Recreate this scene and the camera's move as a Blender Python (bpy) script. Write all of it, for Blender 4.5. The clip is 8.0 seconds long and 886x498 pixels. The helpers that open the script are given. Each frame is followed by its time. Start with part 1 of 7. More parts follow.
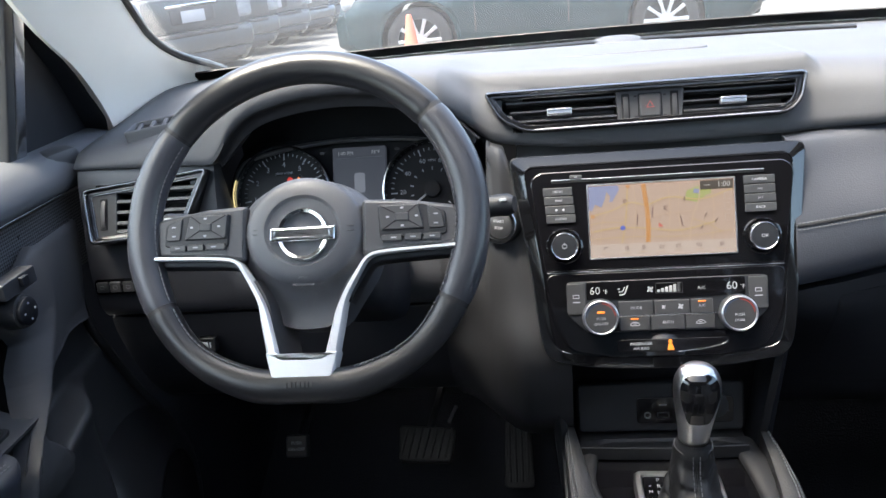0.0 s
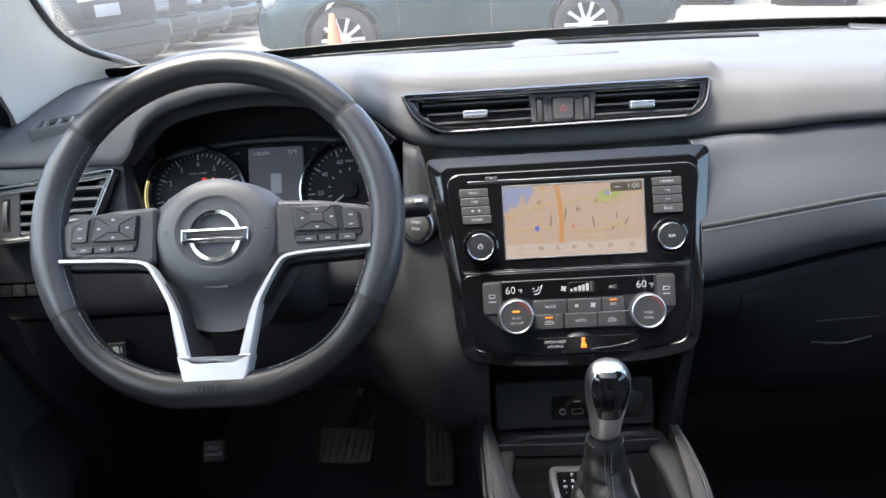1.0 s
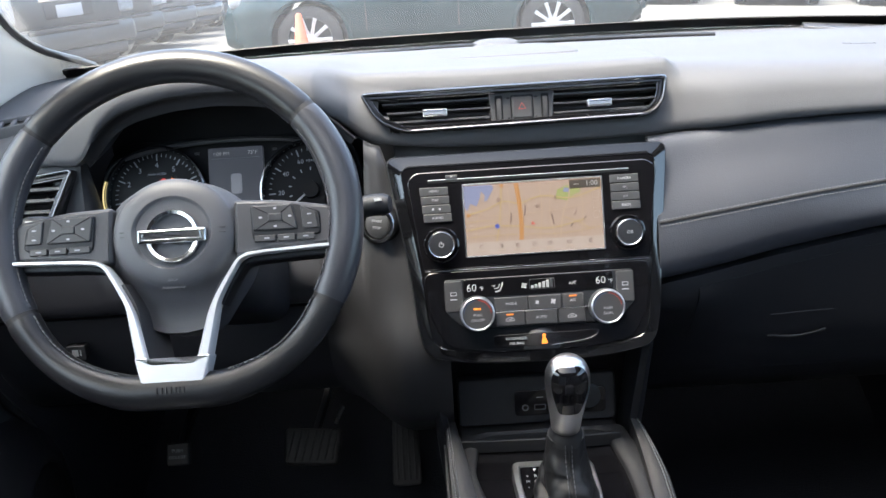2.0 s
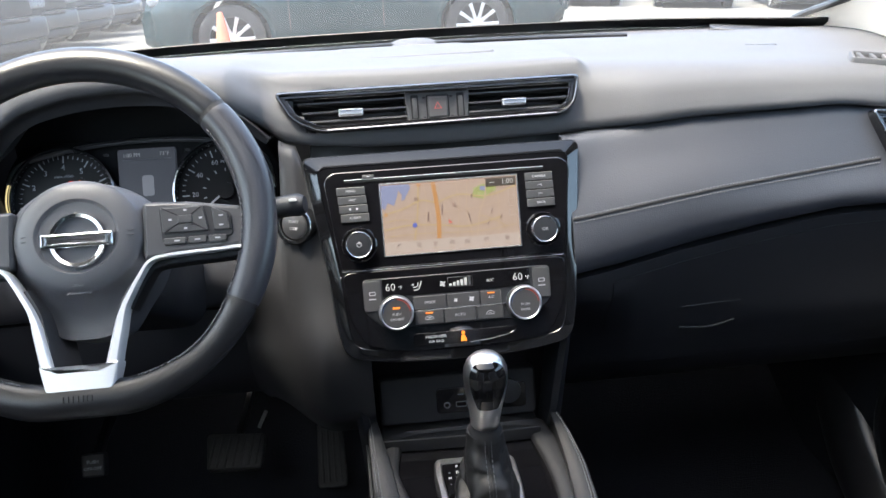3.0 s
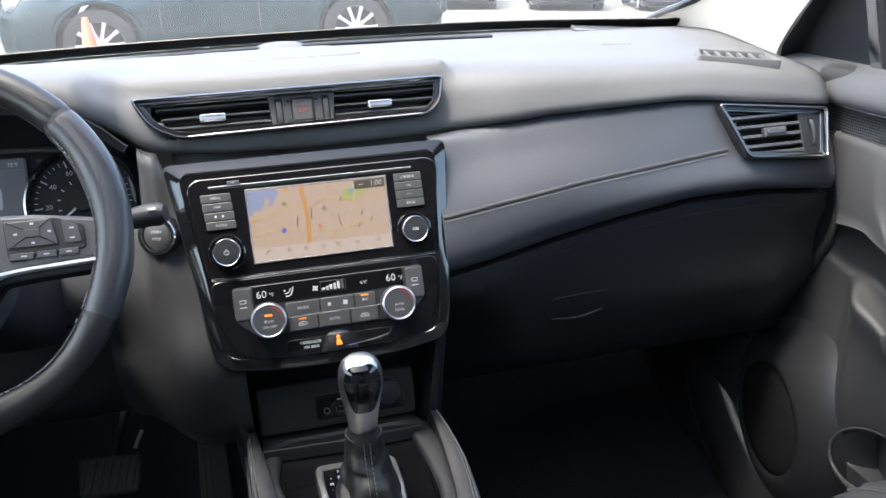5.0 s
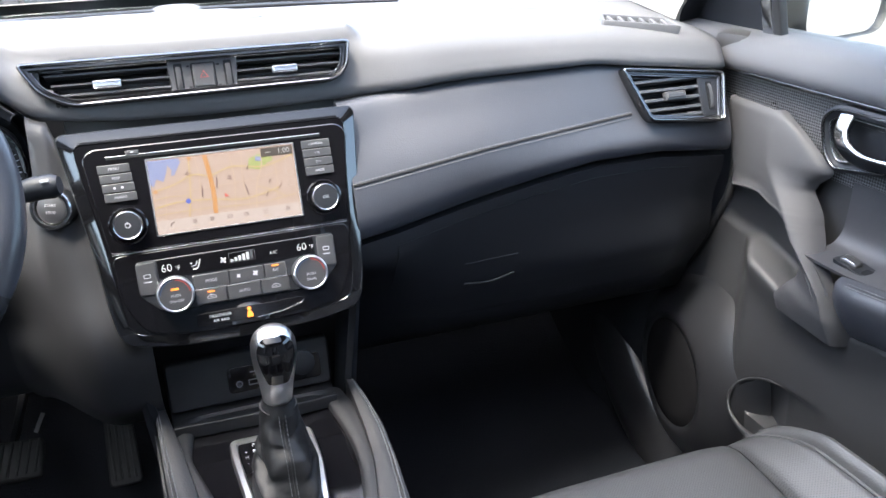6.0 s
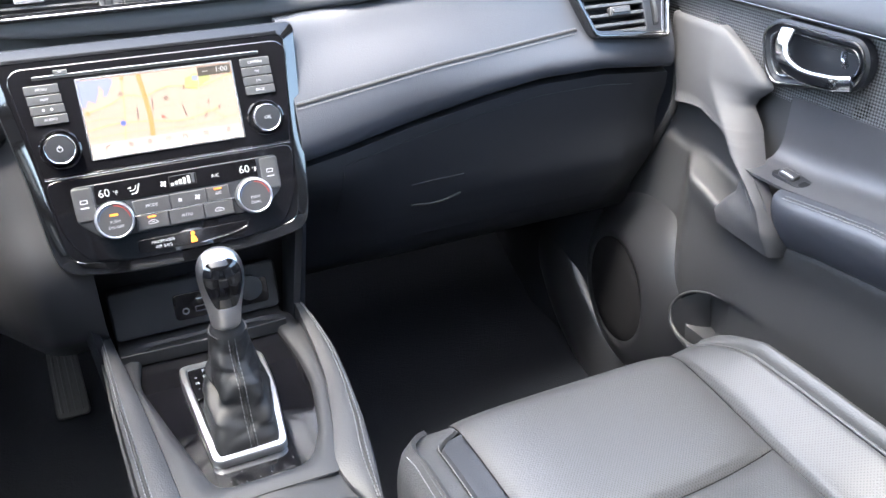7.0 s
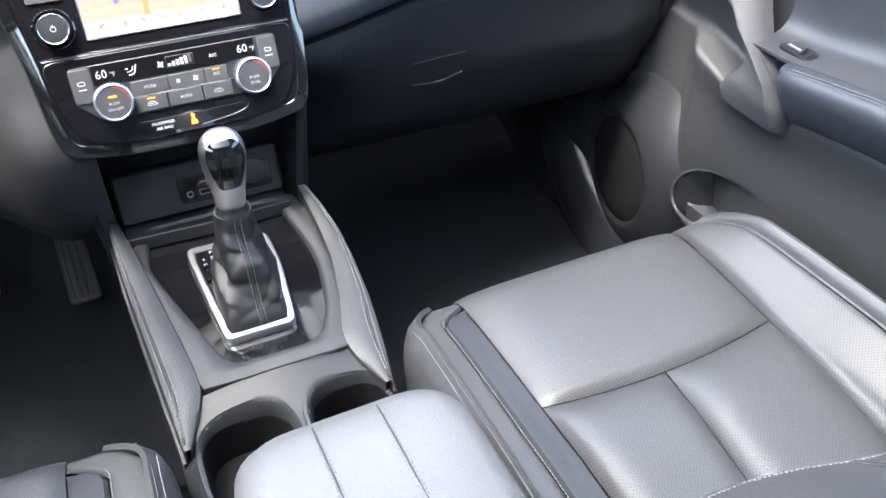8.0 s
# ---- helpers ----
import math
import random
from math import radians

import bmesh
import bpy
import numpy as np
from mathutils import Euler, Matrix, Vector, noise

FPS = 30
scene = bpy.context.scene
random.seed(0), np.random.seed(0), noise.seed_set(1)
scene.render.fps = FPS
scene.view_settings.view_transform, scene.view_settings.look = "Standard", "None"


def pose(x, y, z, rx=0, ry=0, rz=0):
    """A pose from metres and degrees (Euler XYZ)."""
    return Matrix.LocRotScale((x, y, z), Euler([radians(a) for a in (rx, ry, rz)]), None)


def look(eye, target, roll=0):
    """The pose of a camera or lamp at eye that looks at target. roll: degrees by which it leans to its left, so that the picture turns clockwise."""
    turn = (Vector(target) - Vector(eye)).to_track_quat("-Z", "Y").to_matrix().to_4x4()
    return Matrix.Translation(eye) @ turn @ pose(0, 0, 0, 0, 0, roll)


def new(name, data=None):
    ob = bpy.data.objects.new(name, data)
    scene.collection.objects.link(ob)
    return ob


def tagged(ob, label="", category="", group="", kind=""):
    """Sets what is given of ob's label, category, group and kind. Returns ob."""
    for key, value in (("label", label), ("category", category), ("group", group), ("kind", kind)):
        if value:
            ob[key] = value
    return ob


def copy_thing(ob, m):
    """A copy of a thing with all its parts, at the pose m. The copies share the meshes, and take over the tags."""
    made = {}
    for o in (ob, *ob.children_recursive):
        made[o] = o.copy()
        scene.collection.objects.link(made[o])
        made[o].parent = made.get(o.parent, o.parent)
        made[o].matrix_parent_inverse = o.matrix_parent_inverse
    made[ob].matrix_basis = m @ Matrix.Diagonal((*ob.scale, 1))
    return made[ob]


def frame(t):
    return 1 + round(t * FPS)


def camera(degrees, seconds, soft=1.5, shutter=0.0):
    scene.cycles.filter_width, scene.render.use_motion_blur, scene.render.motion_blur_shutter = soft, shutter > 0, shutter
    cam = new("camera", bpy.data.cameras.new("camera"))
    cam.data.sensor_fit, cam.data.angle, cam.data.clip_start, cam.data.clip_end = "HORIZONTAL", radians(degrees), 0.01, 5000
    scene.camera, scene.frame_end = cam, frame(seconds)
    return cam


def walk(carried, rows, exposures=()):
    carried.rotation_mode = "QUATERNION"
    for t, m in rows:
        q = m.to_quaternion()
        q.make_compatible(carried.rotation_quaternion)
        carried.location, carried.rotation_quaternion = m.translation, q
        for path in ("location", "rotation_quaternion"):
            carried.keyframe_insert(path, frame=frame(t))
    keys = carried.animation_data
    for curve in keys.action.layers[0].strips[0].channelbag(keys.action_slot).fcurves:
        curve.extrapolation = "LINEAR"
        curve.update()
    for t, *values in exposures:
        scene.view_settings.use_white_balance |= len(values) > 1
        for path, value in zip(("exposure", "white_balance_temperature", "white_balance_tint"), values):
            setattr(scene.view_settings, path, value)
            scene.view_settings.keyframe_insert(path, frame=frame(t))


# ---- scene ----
cam = camera(57.1, 8.0)
PATH = [
    (0, (-0.132, -0.897, 1.302), (-0.382, 0.954, 0.588), -5.6),
    (0.5, (-0.124, -0.9, 1.302), (-0.284, 0.959, 0.583), -4.7),
    (1, (-0.122, -0.9, 1.303), (-0.19, 0.962, 0.576), -3.8),
    (1.2, (-0.12, -0.901, 1.303), (-0.179, 0.962, 0.576), -3.8),
    (2.3, (-0.106, -0.906, 1.302), (-0.056, 0.951, 0.569), -3.5),
    (2.5, (-0.103, -0.907, 1.302), (-0.015, 0.951, 0.567), -3.4),
    (3, (-0.096, -0.908, 1.301), (0.077, 0.942, 0.561), -2.7),
    (3.5, (-0.091, -0.909, 1.301), (0.163, 0.931, 0.56), -2.1),
    (4, (-0.088, -0.91, 1.3), (0.186, 0.928, 0.563), -2.6),
    (4.5, (-0.081, -0.913, 1.299), (0.277, 0.911, 0.561), -2.2),
    (4.7, (-0.078, -0.914, 1.298), (0.324, 0.9, 0.559), -2.1),
    (5.8, (-0.068, -0.912, 1.299), (0.467, 0.85, 0.519), -2.4),
    (6, (-0.076, -0.91, 1.295), (0.561, 0.8, 0.475), -0.9),
    (6.5, (-0.075, -0.91, 1.287), (0.609, 0.711, 0.336), -0.6),
    (7, (-0.08, -0.909, 1.283), (0.651, 0.676, 0.307), -0.2),
    (7.5, (-0.082, -0.911, 1.282), (0.626, 0.608, 0.189), -0.5),
    (8, (-0.085, -0.918, 1.275), (0.577, 0.537, 0.073), -1.1),
]
walk(cam, [(t, look(eye, target, roll)) for t, eye, target, roll in PATH],
     exposures=[(0, 3.44, 6650, 4), (4.5, 3.44, 6650, 4), (5.2, 3.55, 6500, 5), (5.8, 3.82, 6400, 6), (6.2, 4.18, 6400, 6), (6.6, 4.53, 6400, 6), (7, 4.72, 6400, 6), (8, 4.73, 6400, 6)])

# ---- daylight ----
SUN_ELEVATION, SUN_AZIMUTH = 70, 112   # degrees; the azimuth turns from +y towards -x, so the sun stands high to the left of the car, veiled by bright haze
world = bpy.data.worlds.new("sky")
scene.world = world
world.use_nodes = True
wn = world.node_tree.nodes
sky = wn.new("ShaderNodeTexSky")
sky.sky_type, sky.sun_disc = "NISHITA", False
sky.air_density, sky.dust_density, sky.ozone_density = 0.75, 4.5, 0.4
sky.sun_elevation, sky.sun_rotation = radians(SUN_ELEVATION), radians(-SUN_AZIMUTH)
world.node_tree.links.new(sky.outputs[0], wn["Background"].inputs[0])
wn["Background"].inputs[1].default_value = 0.15
sun = new("sun", bpy.data.lights.new("sun", "SUN"))
sun.data.energy, sun.data.angle, sun.data.color = 0.6, radians(14), (1.0, 0.96, 0.90)
_a, _e = radians(SUN_AZIMUTH), radians(SUN_ELEVATION)
sun.matrix_world = look((-math.sin(_a) * math.cos(_e) * 20, math.cos(_a) * math.cos(_e) * 20, math.sin(_e) * 20), (0, 0, 0))

# ---- materials ----
def material(name, color, rough=0.5, metal=0.0, grain=0.0, grain_size=0.001, cells=False, vary=0.12, vary_size=0.08, coat=0.0, spec=0.5, emit=0.0, dust=0.0, glow=None):
    """A surface with tone that varies at a coarse scale, worn gloss and a fine grain."""
    m = bpy.data.materials.new(name)
    m.use_nodes = True
    n, l = m.node_tree.nodes, m.node_tree.links
    b = n["Principled BSDF"]
    co = n.new("ShaderNodeTexCoord")
    big = n.new("ShaderNodeTexNoise")
    big.inputs["Scale"].default_value = 1 / vary_size
    big.inputs["Detail"].default_value = 5
    l.new(co.outputs["Object"], big.inputs["Vector"])
    mix = n.new("ShaderNodeMix")
    mix.data_type = "RGBA"
    mix.inputs["A"].default_value = (*[c * (1 - vary) for c in color], 1)
    mix.inputs["B"].default_value = (*[min(1, c * (1 + vary) + dust) for c in color], 1)
    l.new(big.outputs["Fac"], mix.inputs["Factor"])
    l.new(mix.outputs["Result"], b.inputs["Base Color"])
    ro = n.new("ShaderNodeMapRange")
    ro.inputs["To Min"].default_value = max(0.02, rough * (1 - vary))
    ro.inputs["To Max"].default_value = min(1, rough * (1 + vary))
    l.new(big.outputs["Fac"], ro.inputs["Value"])
    l.new(ro.outputs["Result"], b.inputs["Roughness"])
    b.inputs["Metallic"].default_value = metal
    b.inputs["Specular IOR Level"].default_value = spec
    b.inputs["Coat Weight"].default_value = coat
    b.inputs["Coat Roughness"].default_value = 0.05
    if emit:
        b.inputs["Emission Color"].default_value = (*(glow or color), 1)
        b.inputs["Emission Strength"].default_value = emit
    if grain:
        if cells:
            fine = n.new("ShaderNodeTexVoronoi")
            out = fine.outputs["Distance"]
        else:
            fine = n.new("ShaderNodeTexNoise")
            fine.inputs["Detail"].default_value = 3
            out = fine.outputs["Fac"]
        fine.inputs["Scale"].default_value = 1 / grain_size
        l.new(co.outputs["Object"], fine.inputs["Vector"])
        bump = n.new("ShaderNodeBump")
        bump.inputs["Strength"].default_value = grain
        bump.inputs["Distance"].default_value = grain_size * 0.4
        l.new(out, bump.inputs["Height"])
        l.new(bump.outputs["Normal"], b.inputs["Normal"])
    return m


def perforated(name, color, rough, pitch=0.0020):
    """Leather with rows of punched holes."""
    m = material(name, color, rough, grain=0.25, grain_size=0.0022, cells=True, vary=0.1)
    n, l = m.node_tree.nodes, m.node_tree.links
    b = n["Principled BSDF"]
    co = n.new("ShaderNodeTexCoord")
    sep = n.new("ShaderNodeSeparateXYZ")
    l.new(co.outputs["Object"], sep.inputs[0])
    waves = []
    for axis in ("X", "Y"):
        mul = n.new("ShaderNodeMath")
        mul.operation = "MULTIPLY"
        mul.inputs[1].default_value = math.pi / pitch
        l.new(sep.outputs[axis], mul.inputs[0])
        sine = n.new("ShaderNodeMath")
        sine.operation = "SINE"
        l.new(mul.outputs[0], sine.inputs[0])
        waves.append(sine)
    prod = n.new("ShaderNodeMath")
    prod.operation = "MULTIPLY"
    l.new(waves[0].outputs[0], prod.inputs[0])
    l.new(waves[1].outputs[0], prod.inputs[1])
    hole = n.new("ShaderNodeMapRange")
    hole.inputs["From Min"].default_value, hole.inputs["From Max"].default_value = 0.26, 0.55
    l.new(prod.outputs[0], hole.inputs["Value"])
    dark = n.new("ShaderNodeMix")
    dark.data_type = "RGBA"
    dark.inputs["B"].default_value = (0.019, 0.019, 0.0205, 1)
    old = b.inputs["Base Color"].links[0].from_socket
    l.new(old, dark.inputs["A"])
    l.new(hole.outputs["Result"], dark.inputs["Factor"])
    l.new(dark.outputs["Result"], b.inputs["Base Color"])
    return m


def woven(name, a, c, pitch=0.004):
    """A woven-look inlay: checks of two tones under clear lacquer."""
    m = material(name, a, 0.28, coat=0.9)
    n, l = m.node_tree.nodes, m.node_tree.links
    co = n.new("ShaderNodeTexCoord")
    turn = n.new("ShaderNodeMapping")
    turn.inputs["Rotation"].default_value = (radians(45), 0, 0)
    l.new(co.outputs["Object"], turn.inputs["Vector"])
    ch = n.new("ShaderNodeTexChecker")
    ch.inputs["Scale"].default_value = 1 / pitch
    ch.inputs["Color1"].default_value, ch.inputs["Color2"].default_value = (*a, 1), (*c, 1)
    l.new(turn.outputs[0], ch.inputs["Vector"])
    l.new(ch.outputs["Color"], n["Principled BSDF"].inputs["Base Color"])
    return m


def pane(name, haze=0.0, tint=(0.97, 0.98, 0.98)):
    """Thin clear glass: light passes straight, its gloss follows the angle; haze mixes in a pale veil."""
    m = bpy.data.materials.new(name)
    m.use_nodes = True
    n, l = m.node_tree.nodes, m.node_tree.links
    n.remove(n["Principled BSDF"])
    clear, gloss, fre, mix = n.new("ShaderNodeBsdfTransparent"), n.new("ShaderNodeBsdfGlossy"), n.new("ShaderNodeLayerWeight"), n.new("ShaderNodeMixShader")
    steep, curve = n.new("ShaderNodeMath"), n.new("ShaderNodeMapRange")
    steep.operation, steep.inputs[1].default_value = "POWER", 5
    curve.inputs["To Min"].default_value, curve.inputs["To Max"].default_value = 0.03, 0.9
    clear.inputs["Color"].default_value = (*tint, 1)
    gloss.inputs["Roughness"].default_value = 0.02
    l.new(fre.outputs["Facing"], steep.inputs[0])
    l.new(steep.outputs[0], curve.inputs["Value"])
    l.new(curve.outputs["Result"], mix.inputs[0])
    l.new(clear.outputs[0], mix.inputs[1])
    l.new(gloss.outputs[0], mix.inputs[2])
    last = mix
    if haze:
        # pale translucent layer of uneven strength that washes out the view behind the glass
        dust, noise_, level, both = n.new("ShaderNodeBsdfTranslucent"), n.new("ShaderNodeTexNoise"), n.new("ShaderNodeMapRange"), n.new("ShaderNodeMixShader")
        dust.inputs["Color"].default_value = (0.8, 0.8, 0.8, 1)
        noise_.inputs["Scale"].default_value = 9
        noise_.inputs["Detail"].default_value = 6
        level.inputs["To Min"].default_value, level.inputs["To Max"].default_value = haze * 0.5, haze * 1.5
        l.new(noise_.outputs["Fac"], level.inputs["Value"])
        l.new(level.outputs["Result"], both.inputs[0])
        l.new(mix.outputs[0], both.inputs[1])
        l.new(dust.outputs[0], both.inputs[2])
        last = both
    l.new(last.outputs[0], n["Material Output"].inputs["Surface"])
    return m


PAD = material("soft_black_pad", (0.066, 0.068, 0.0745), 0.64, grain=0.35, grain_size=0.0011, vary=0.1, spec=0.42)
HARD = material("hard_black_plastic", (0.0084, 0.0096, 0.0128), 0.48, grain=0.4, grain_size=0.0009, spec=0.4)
# near-black for recessed parts; in grilles and slots it paints their shade
DARK = material("dark_recess", (0.010, 0.0105, 0.0125), 0.6, spec=0.15)
LEATHER = material("black_leather", (0.0285, 0.0315, 0.0400), 0.48, grain=0.2, grain_size=0.0016, cells=True, spec=0.5)
VISOR = material("visor_plastic", (0.020, 0.021, 0.0245), 0.42, grain=0.3, grain_size=0.001)
BOOT = material("matt_boot_leather", (0.011, 0.0114, 0.0130), 0.48, grain=0.2, grain_size=0.0012, cells=True, vary=0.2, spec=0.38)
# darker than GREY: the shade of wheel and column is put into the colour
FLANK = material("grained_shaded_plastic", (0.020, 0.0208, 0.0235), 0.46, grain=0.4, grain_size=0.001)
RIMLEATHER = material("worn_wheel_leather", (0.014, 0.0145, 0.0165), 0.30, grain=0.2, grain_size=0.0010, cells=True, vary=0.2, spec=0.45)
GRIPLEATHER = material("padded_grip_leather", (0.033, 0.0346, 0.0415), 0.31, grain=0.12, grain_size=0.0014, cells=True, vary=0.2, spec=0.5)
# the seats' leather again, its colour lightened for the bright light on the armrest
LITLEATHER = material("lit_armrest_leather", (0.082, 0.083, 0.088), 0.40, grain=0.3, grain_size=0.0022, cells=True)
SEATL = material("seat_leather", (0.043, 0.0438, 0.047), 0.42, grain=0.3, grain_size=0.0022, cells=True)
STRIP = material("dark_strip_leather", (0.021, 0.0228, 0.028), 0.52, grain=0.25, grain_size=0.0020, cells=True, spec=0.4)
SEATP = perforated("seat_perforated_leather", (0.043, 0.0438, 0.047), 0.45)
HUB = material("airbag_cover_skin", (0.064, 0.066, 0.0745), 0.46, grain=0.3, grain_size=0.001)
GREY = material("grey_soft_plastic", (0.041, 0.042, 0.047), 0.42, grain=0.3, grain_size=0.001)
POCKET = material("dull_black_plastic", (0.013, 0.0138, 0.016), 0.5, grain=0.4, grain_size=0.0009)
SOFT = material("grained_console_skin", (0.0205, 0.0214, 0.0243), 0.52, grain=0.4, grain_size=0.0012, cells=True, spec=0.36)
RAILHIDE = material("console_rail_leather", (0.0215, 0.0225, 0.0256), 0.50, grain=0.3, grain_size=0.0018, cells=True, spec=0.40)
SMOKED = material("smoked_black_window", (0.004, 0.004, 0.005), 0.22, vary=0.2, spec=0.35)
SILL = material("smooth_sill_plastic", (0.013, 0.0135, 0.0155), 0.30, vary=0.15)
KNEE = material("knee_panel_plastic", (0.024, 0.0254, 0.0300), 0.48, grain=0.4, grain_size=0.001)
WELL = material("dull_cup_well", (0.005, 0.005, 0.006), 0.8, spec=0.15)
GLOSS = material("piano_black", (0.004, 0.004, 0.005), 0.06, vary=0.3, coat=0.5)
BEZEL = material("lacquered_black_border", (0.004, 0.0042, 0.005), 0.08, vary=0.3, coat=0.8, spec=0.6)
BUTTON = material("button_dark_grey", (0.032, 0.033, 0.036), 0.42, grain=0.15, grain_size=0.0006)
CHROME = material("chrome", (0.75, 0.76, 0.78), 0.12, 1.0, vary=0.06)
SATIN = material("satin_silver", (0.55, 0.56, 0.58), 0.3, 1.0, vary=0.08, grain=0.08, grain_size=0.0006)
SILVERTRIM = material("silver_painted_trim", (0.66, 0.67, 0.69), 0.36, 0.45, vary=0.05, grain=0.06, grain_size=0.0006)
SMOKE = material("smoked_chrome", (0.36, 0.37, 0.39), 0.2, 1.0)
RIM = material("black_chrome", (0.20, 0.203, 0.21), 0.22, 1.0)
KNOB = material("silver_knob", (0.62, 0.63, 0.65), 0.30, 1.0)
CARPET = material("black_carpet", (0.006, 0.0070, 0.0098), 0.95, grain=0.9, grain_size=0.003, vary=0.35, spec=0.1, dust=0.002)
RUBBER = material("pedal_rubber", (0.018, 0.018, 0.019), 0.6, grain=0.3, grain_size=0.001)
STITCH = material("grey_thread", (0.125, 0.128, 0.138), 0.7)
THREAD = material("dark_grey_thread", (0.085, 0.087, 0.095), 0.7)
PANELTHREAD = material("pale_grey_thread", (0.10, 0.103, 0.112), 0.7)
SEAM = material("dark_seam", (0.012, 0.012, 0.013), 0.7)
TRIM = material("light_pillar_trim", (0.70, 0.665, 0.59), 0.75, grain=0.3, grain_size=0.0012, vary=0.05)
LINER = material("headliner_cloth", (0.42, 0.41, 0.40), 0.9, grain=0.4, grain_size=0.0015)
INLAY = woven("woven_inlay", (0.016, 0.0165, 0.018), (0.125, 0.128, 0.135), 0.0028)
DOOR = material("door_trim_plastic", (0.024, 0.025, 0.0275), 0.52, grain=0.35, grain_size=0.0011)
DOORGRIP = material("smooth_door_plastic", (0.046, 0.047, 0.051), 0.56, grain=0.3, grain_size=0.001, spec=0.28)
FRIT = material("black_band", (0.006, 0.006, 0.006), 0.35)
WHITE = material("white_print", (0.33, 0.34, 0.36), 0.5)
LIT = material("lit_white", (0.2, 0.2, 0.2), 0.5, emit=0.016, glow=(0.8, 0.85, 0.9))
AMBER = material("lit_amber", (0.4, 0.12, 0.02), 0.5, emit=0.12, glow=(1.0, 0.22, 0.01))
REDLIT = material("lit_red", (0.3, 0.02, 0.02), 0.5, emit=0.06, glow=(0.9, 0.05, 0.03))
REDPRINT = material("red_print", (0.26, 0.03, 0.025), 0.5)
BLUEPRINT = material("blue_print", (0.03, 0.05, 0.10), 0.5)
LCD = material("dim_display", (0.02, 0.021, 0.026), 0.4, emit=0.004, vary=0.05, glow=(0.65, 0.72, 1.0))
GAUGE = material("gauge_face", (0.006, 0.006, 0.007), 0.4, spec=0.2)
ORANGE = material("cone_orange", (0.40, 0.105, 0.055), 0.55, vary=0.2)
TYRE = material("tyre_rubber", (0.02, 0.02, 0.021), 0.85, grain=0.4, grain_size=0.006)
ALLOY = material("alloy_wheel", (0.50, 0.51, 0.53), 0.30, 0.8)
CARGLASS = material("dark_car_glass", (0.012, 0.014, 0.016), 0.04, coat=0.4)
UNDER = material("black_body_plastic", (0.025, 0.025, 0.026), 0.6)
PLATE = material("pale_number_plate", (0.26, 0.26, 0.27), 0.5)
LAMP = material("headlamp_lens", (0.20, 0.21, 0.225), 0.08, vary=0.4, vary_size=0.05)
REDLAMP = material("tail_lamp_lens", (0.30, 0.02, 0.02), 0.1)
PAINT_BLUE = material("dark_blue_paint", (0.004, 0.018, 0.022), 0.25, 0.0, coat=0.1, spec=0.35, vary=0.15)
PAINT_SILVER = material("silver_paint", (0.040, 0.044, 0.046), 0.35, 0.0, coat=0.1)
PAINT_WHITE = material("white_paint", (0.075, 0.079, 0.083), 0.3, coat=0.1, vary=0.03)
PAINT_GREY = material("grey_paint", (0.12, 0.125, 0.13), 0.25, 0.5, coat=0.8)
PAINT_BLACK = material("black_paint", (0.01, 0.01, 0.012), 0.2, coat=0.9)
WINDSCREEN = pane("hazed_windscreen_glass", haze=0.015)
SIDEGLASS = pane("side_glass", tint=(0.9, 0.93, 0.91))
ADDED_ROOF_PANE = pane("added_roof_pane", tint=(0.64, 0.648, 0.648))
REARPANE = pane("dark_rear_pane", tint=(0.10, 0.11, 0.11))
MIRROR = material("mirror_glass", (0.85, 0.86, 0.87), 0.02, 1.0, vary=0.01)

# ---- mesh tools ----
def thing(name, label, category, m=Matrix(), group="", kind=""):
    ob = new(name)
    ob.empty_display_size = 0.05
    ob.matrix_world = m
    return tagged(ob, label, category, group, kind)


def finish(bm, mat, smooth=45):
    bmesh.ops.recalc_face_normals(bm, faces=bm.faces)
    me = bpy.data.meshes.new("mesh")
    bm.to_mesh(me)
    bm.free()
    me.materials.append(mat)
    if smooth:
        me.shade_smooth()
        me.set_sharp_from_angle(angle=radians(smooth))
        if smooth == 45:    # broad flat ends keep a crisp border, so that they reflect as planes
            edges = {tuple(sorted(k)) for f in me.polygons if f.loop_total > 7 for k in f.edge_keys}
            for e in me.edges:
                if tuple(sorted(e.vertices)) in edges:
                    e.use_edge_sharp = True
    return me


def part(name, bm, mat, parent, label="", m=Matrix(), smooth=45):
    """Links a bmesh as ONE mesh object under a thing or a part."""
    ob = new(name, finish(bm, mat, smooth))
    ob.parent = parent
    ob.matrix_local = m
    return tagged(ob, label)


def setting(name, bm, mat, label, category, smooth=45):
    ob = new(name, finish(bm, mat, smooth))
    return tagged(ob, label, category, kind="structure")


def spline(pts, n, closed=False):
    """n points evenly spread on a Catmull-Rom curve through pts."""
    p = np.array(pts, float)
    k = len(p)
    if closed:
        q = np.vstack([p[-1], p, p[0], p[1]])
        segs = k
    else:
        q = np.vstack([2 * p[0] - p[1], p, 2 * p[-1] - p[-2]])
        segs = k - 1
    fine = []
    for i in range(segs):
        a, b, c, d = q[i:i + 4]
        for s in np.linspace(0, 1, 12, endpoint=False):
            fine.append(0.5 * (2 * b + (c - a) * s + (2 * a - 5 * b + 4 * c - d) * s ** 2 + (3 * b - a - 3 * c + d) * s ** 3))
    fine.append(p[0] if closed else p[-1])
    fine = np.array(fine)
    d = np.r_[0, np.cumsum(np.linalg.norm(np.diff(fine, axis=0), axis=1))]
    want = np.linspace(0, d[-1], n + 1)[:-1] if closed else np.linspace(0, d[-1], n)
    return np.stack([np.interp(want, d, fine[:, j]) for j in range(p.shape[1])], 1)


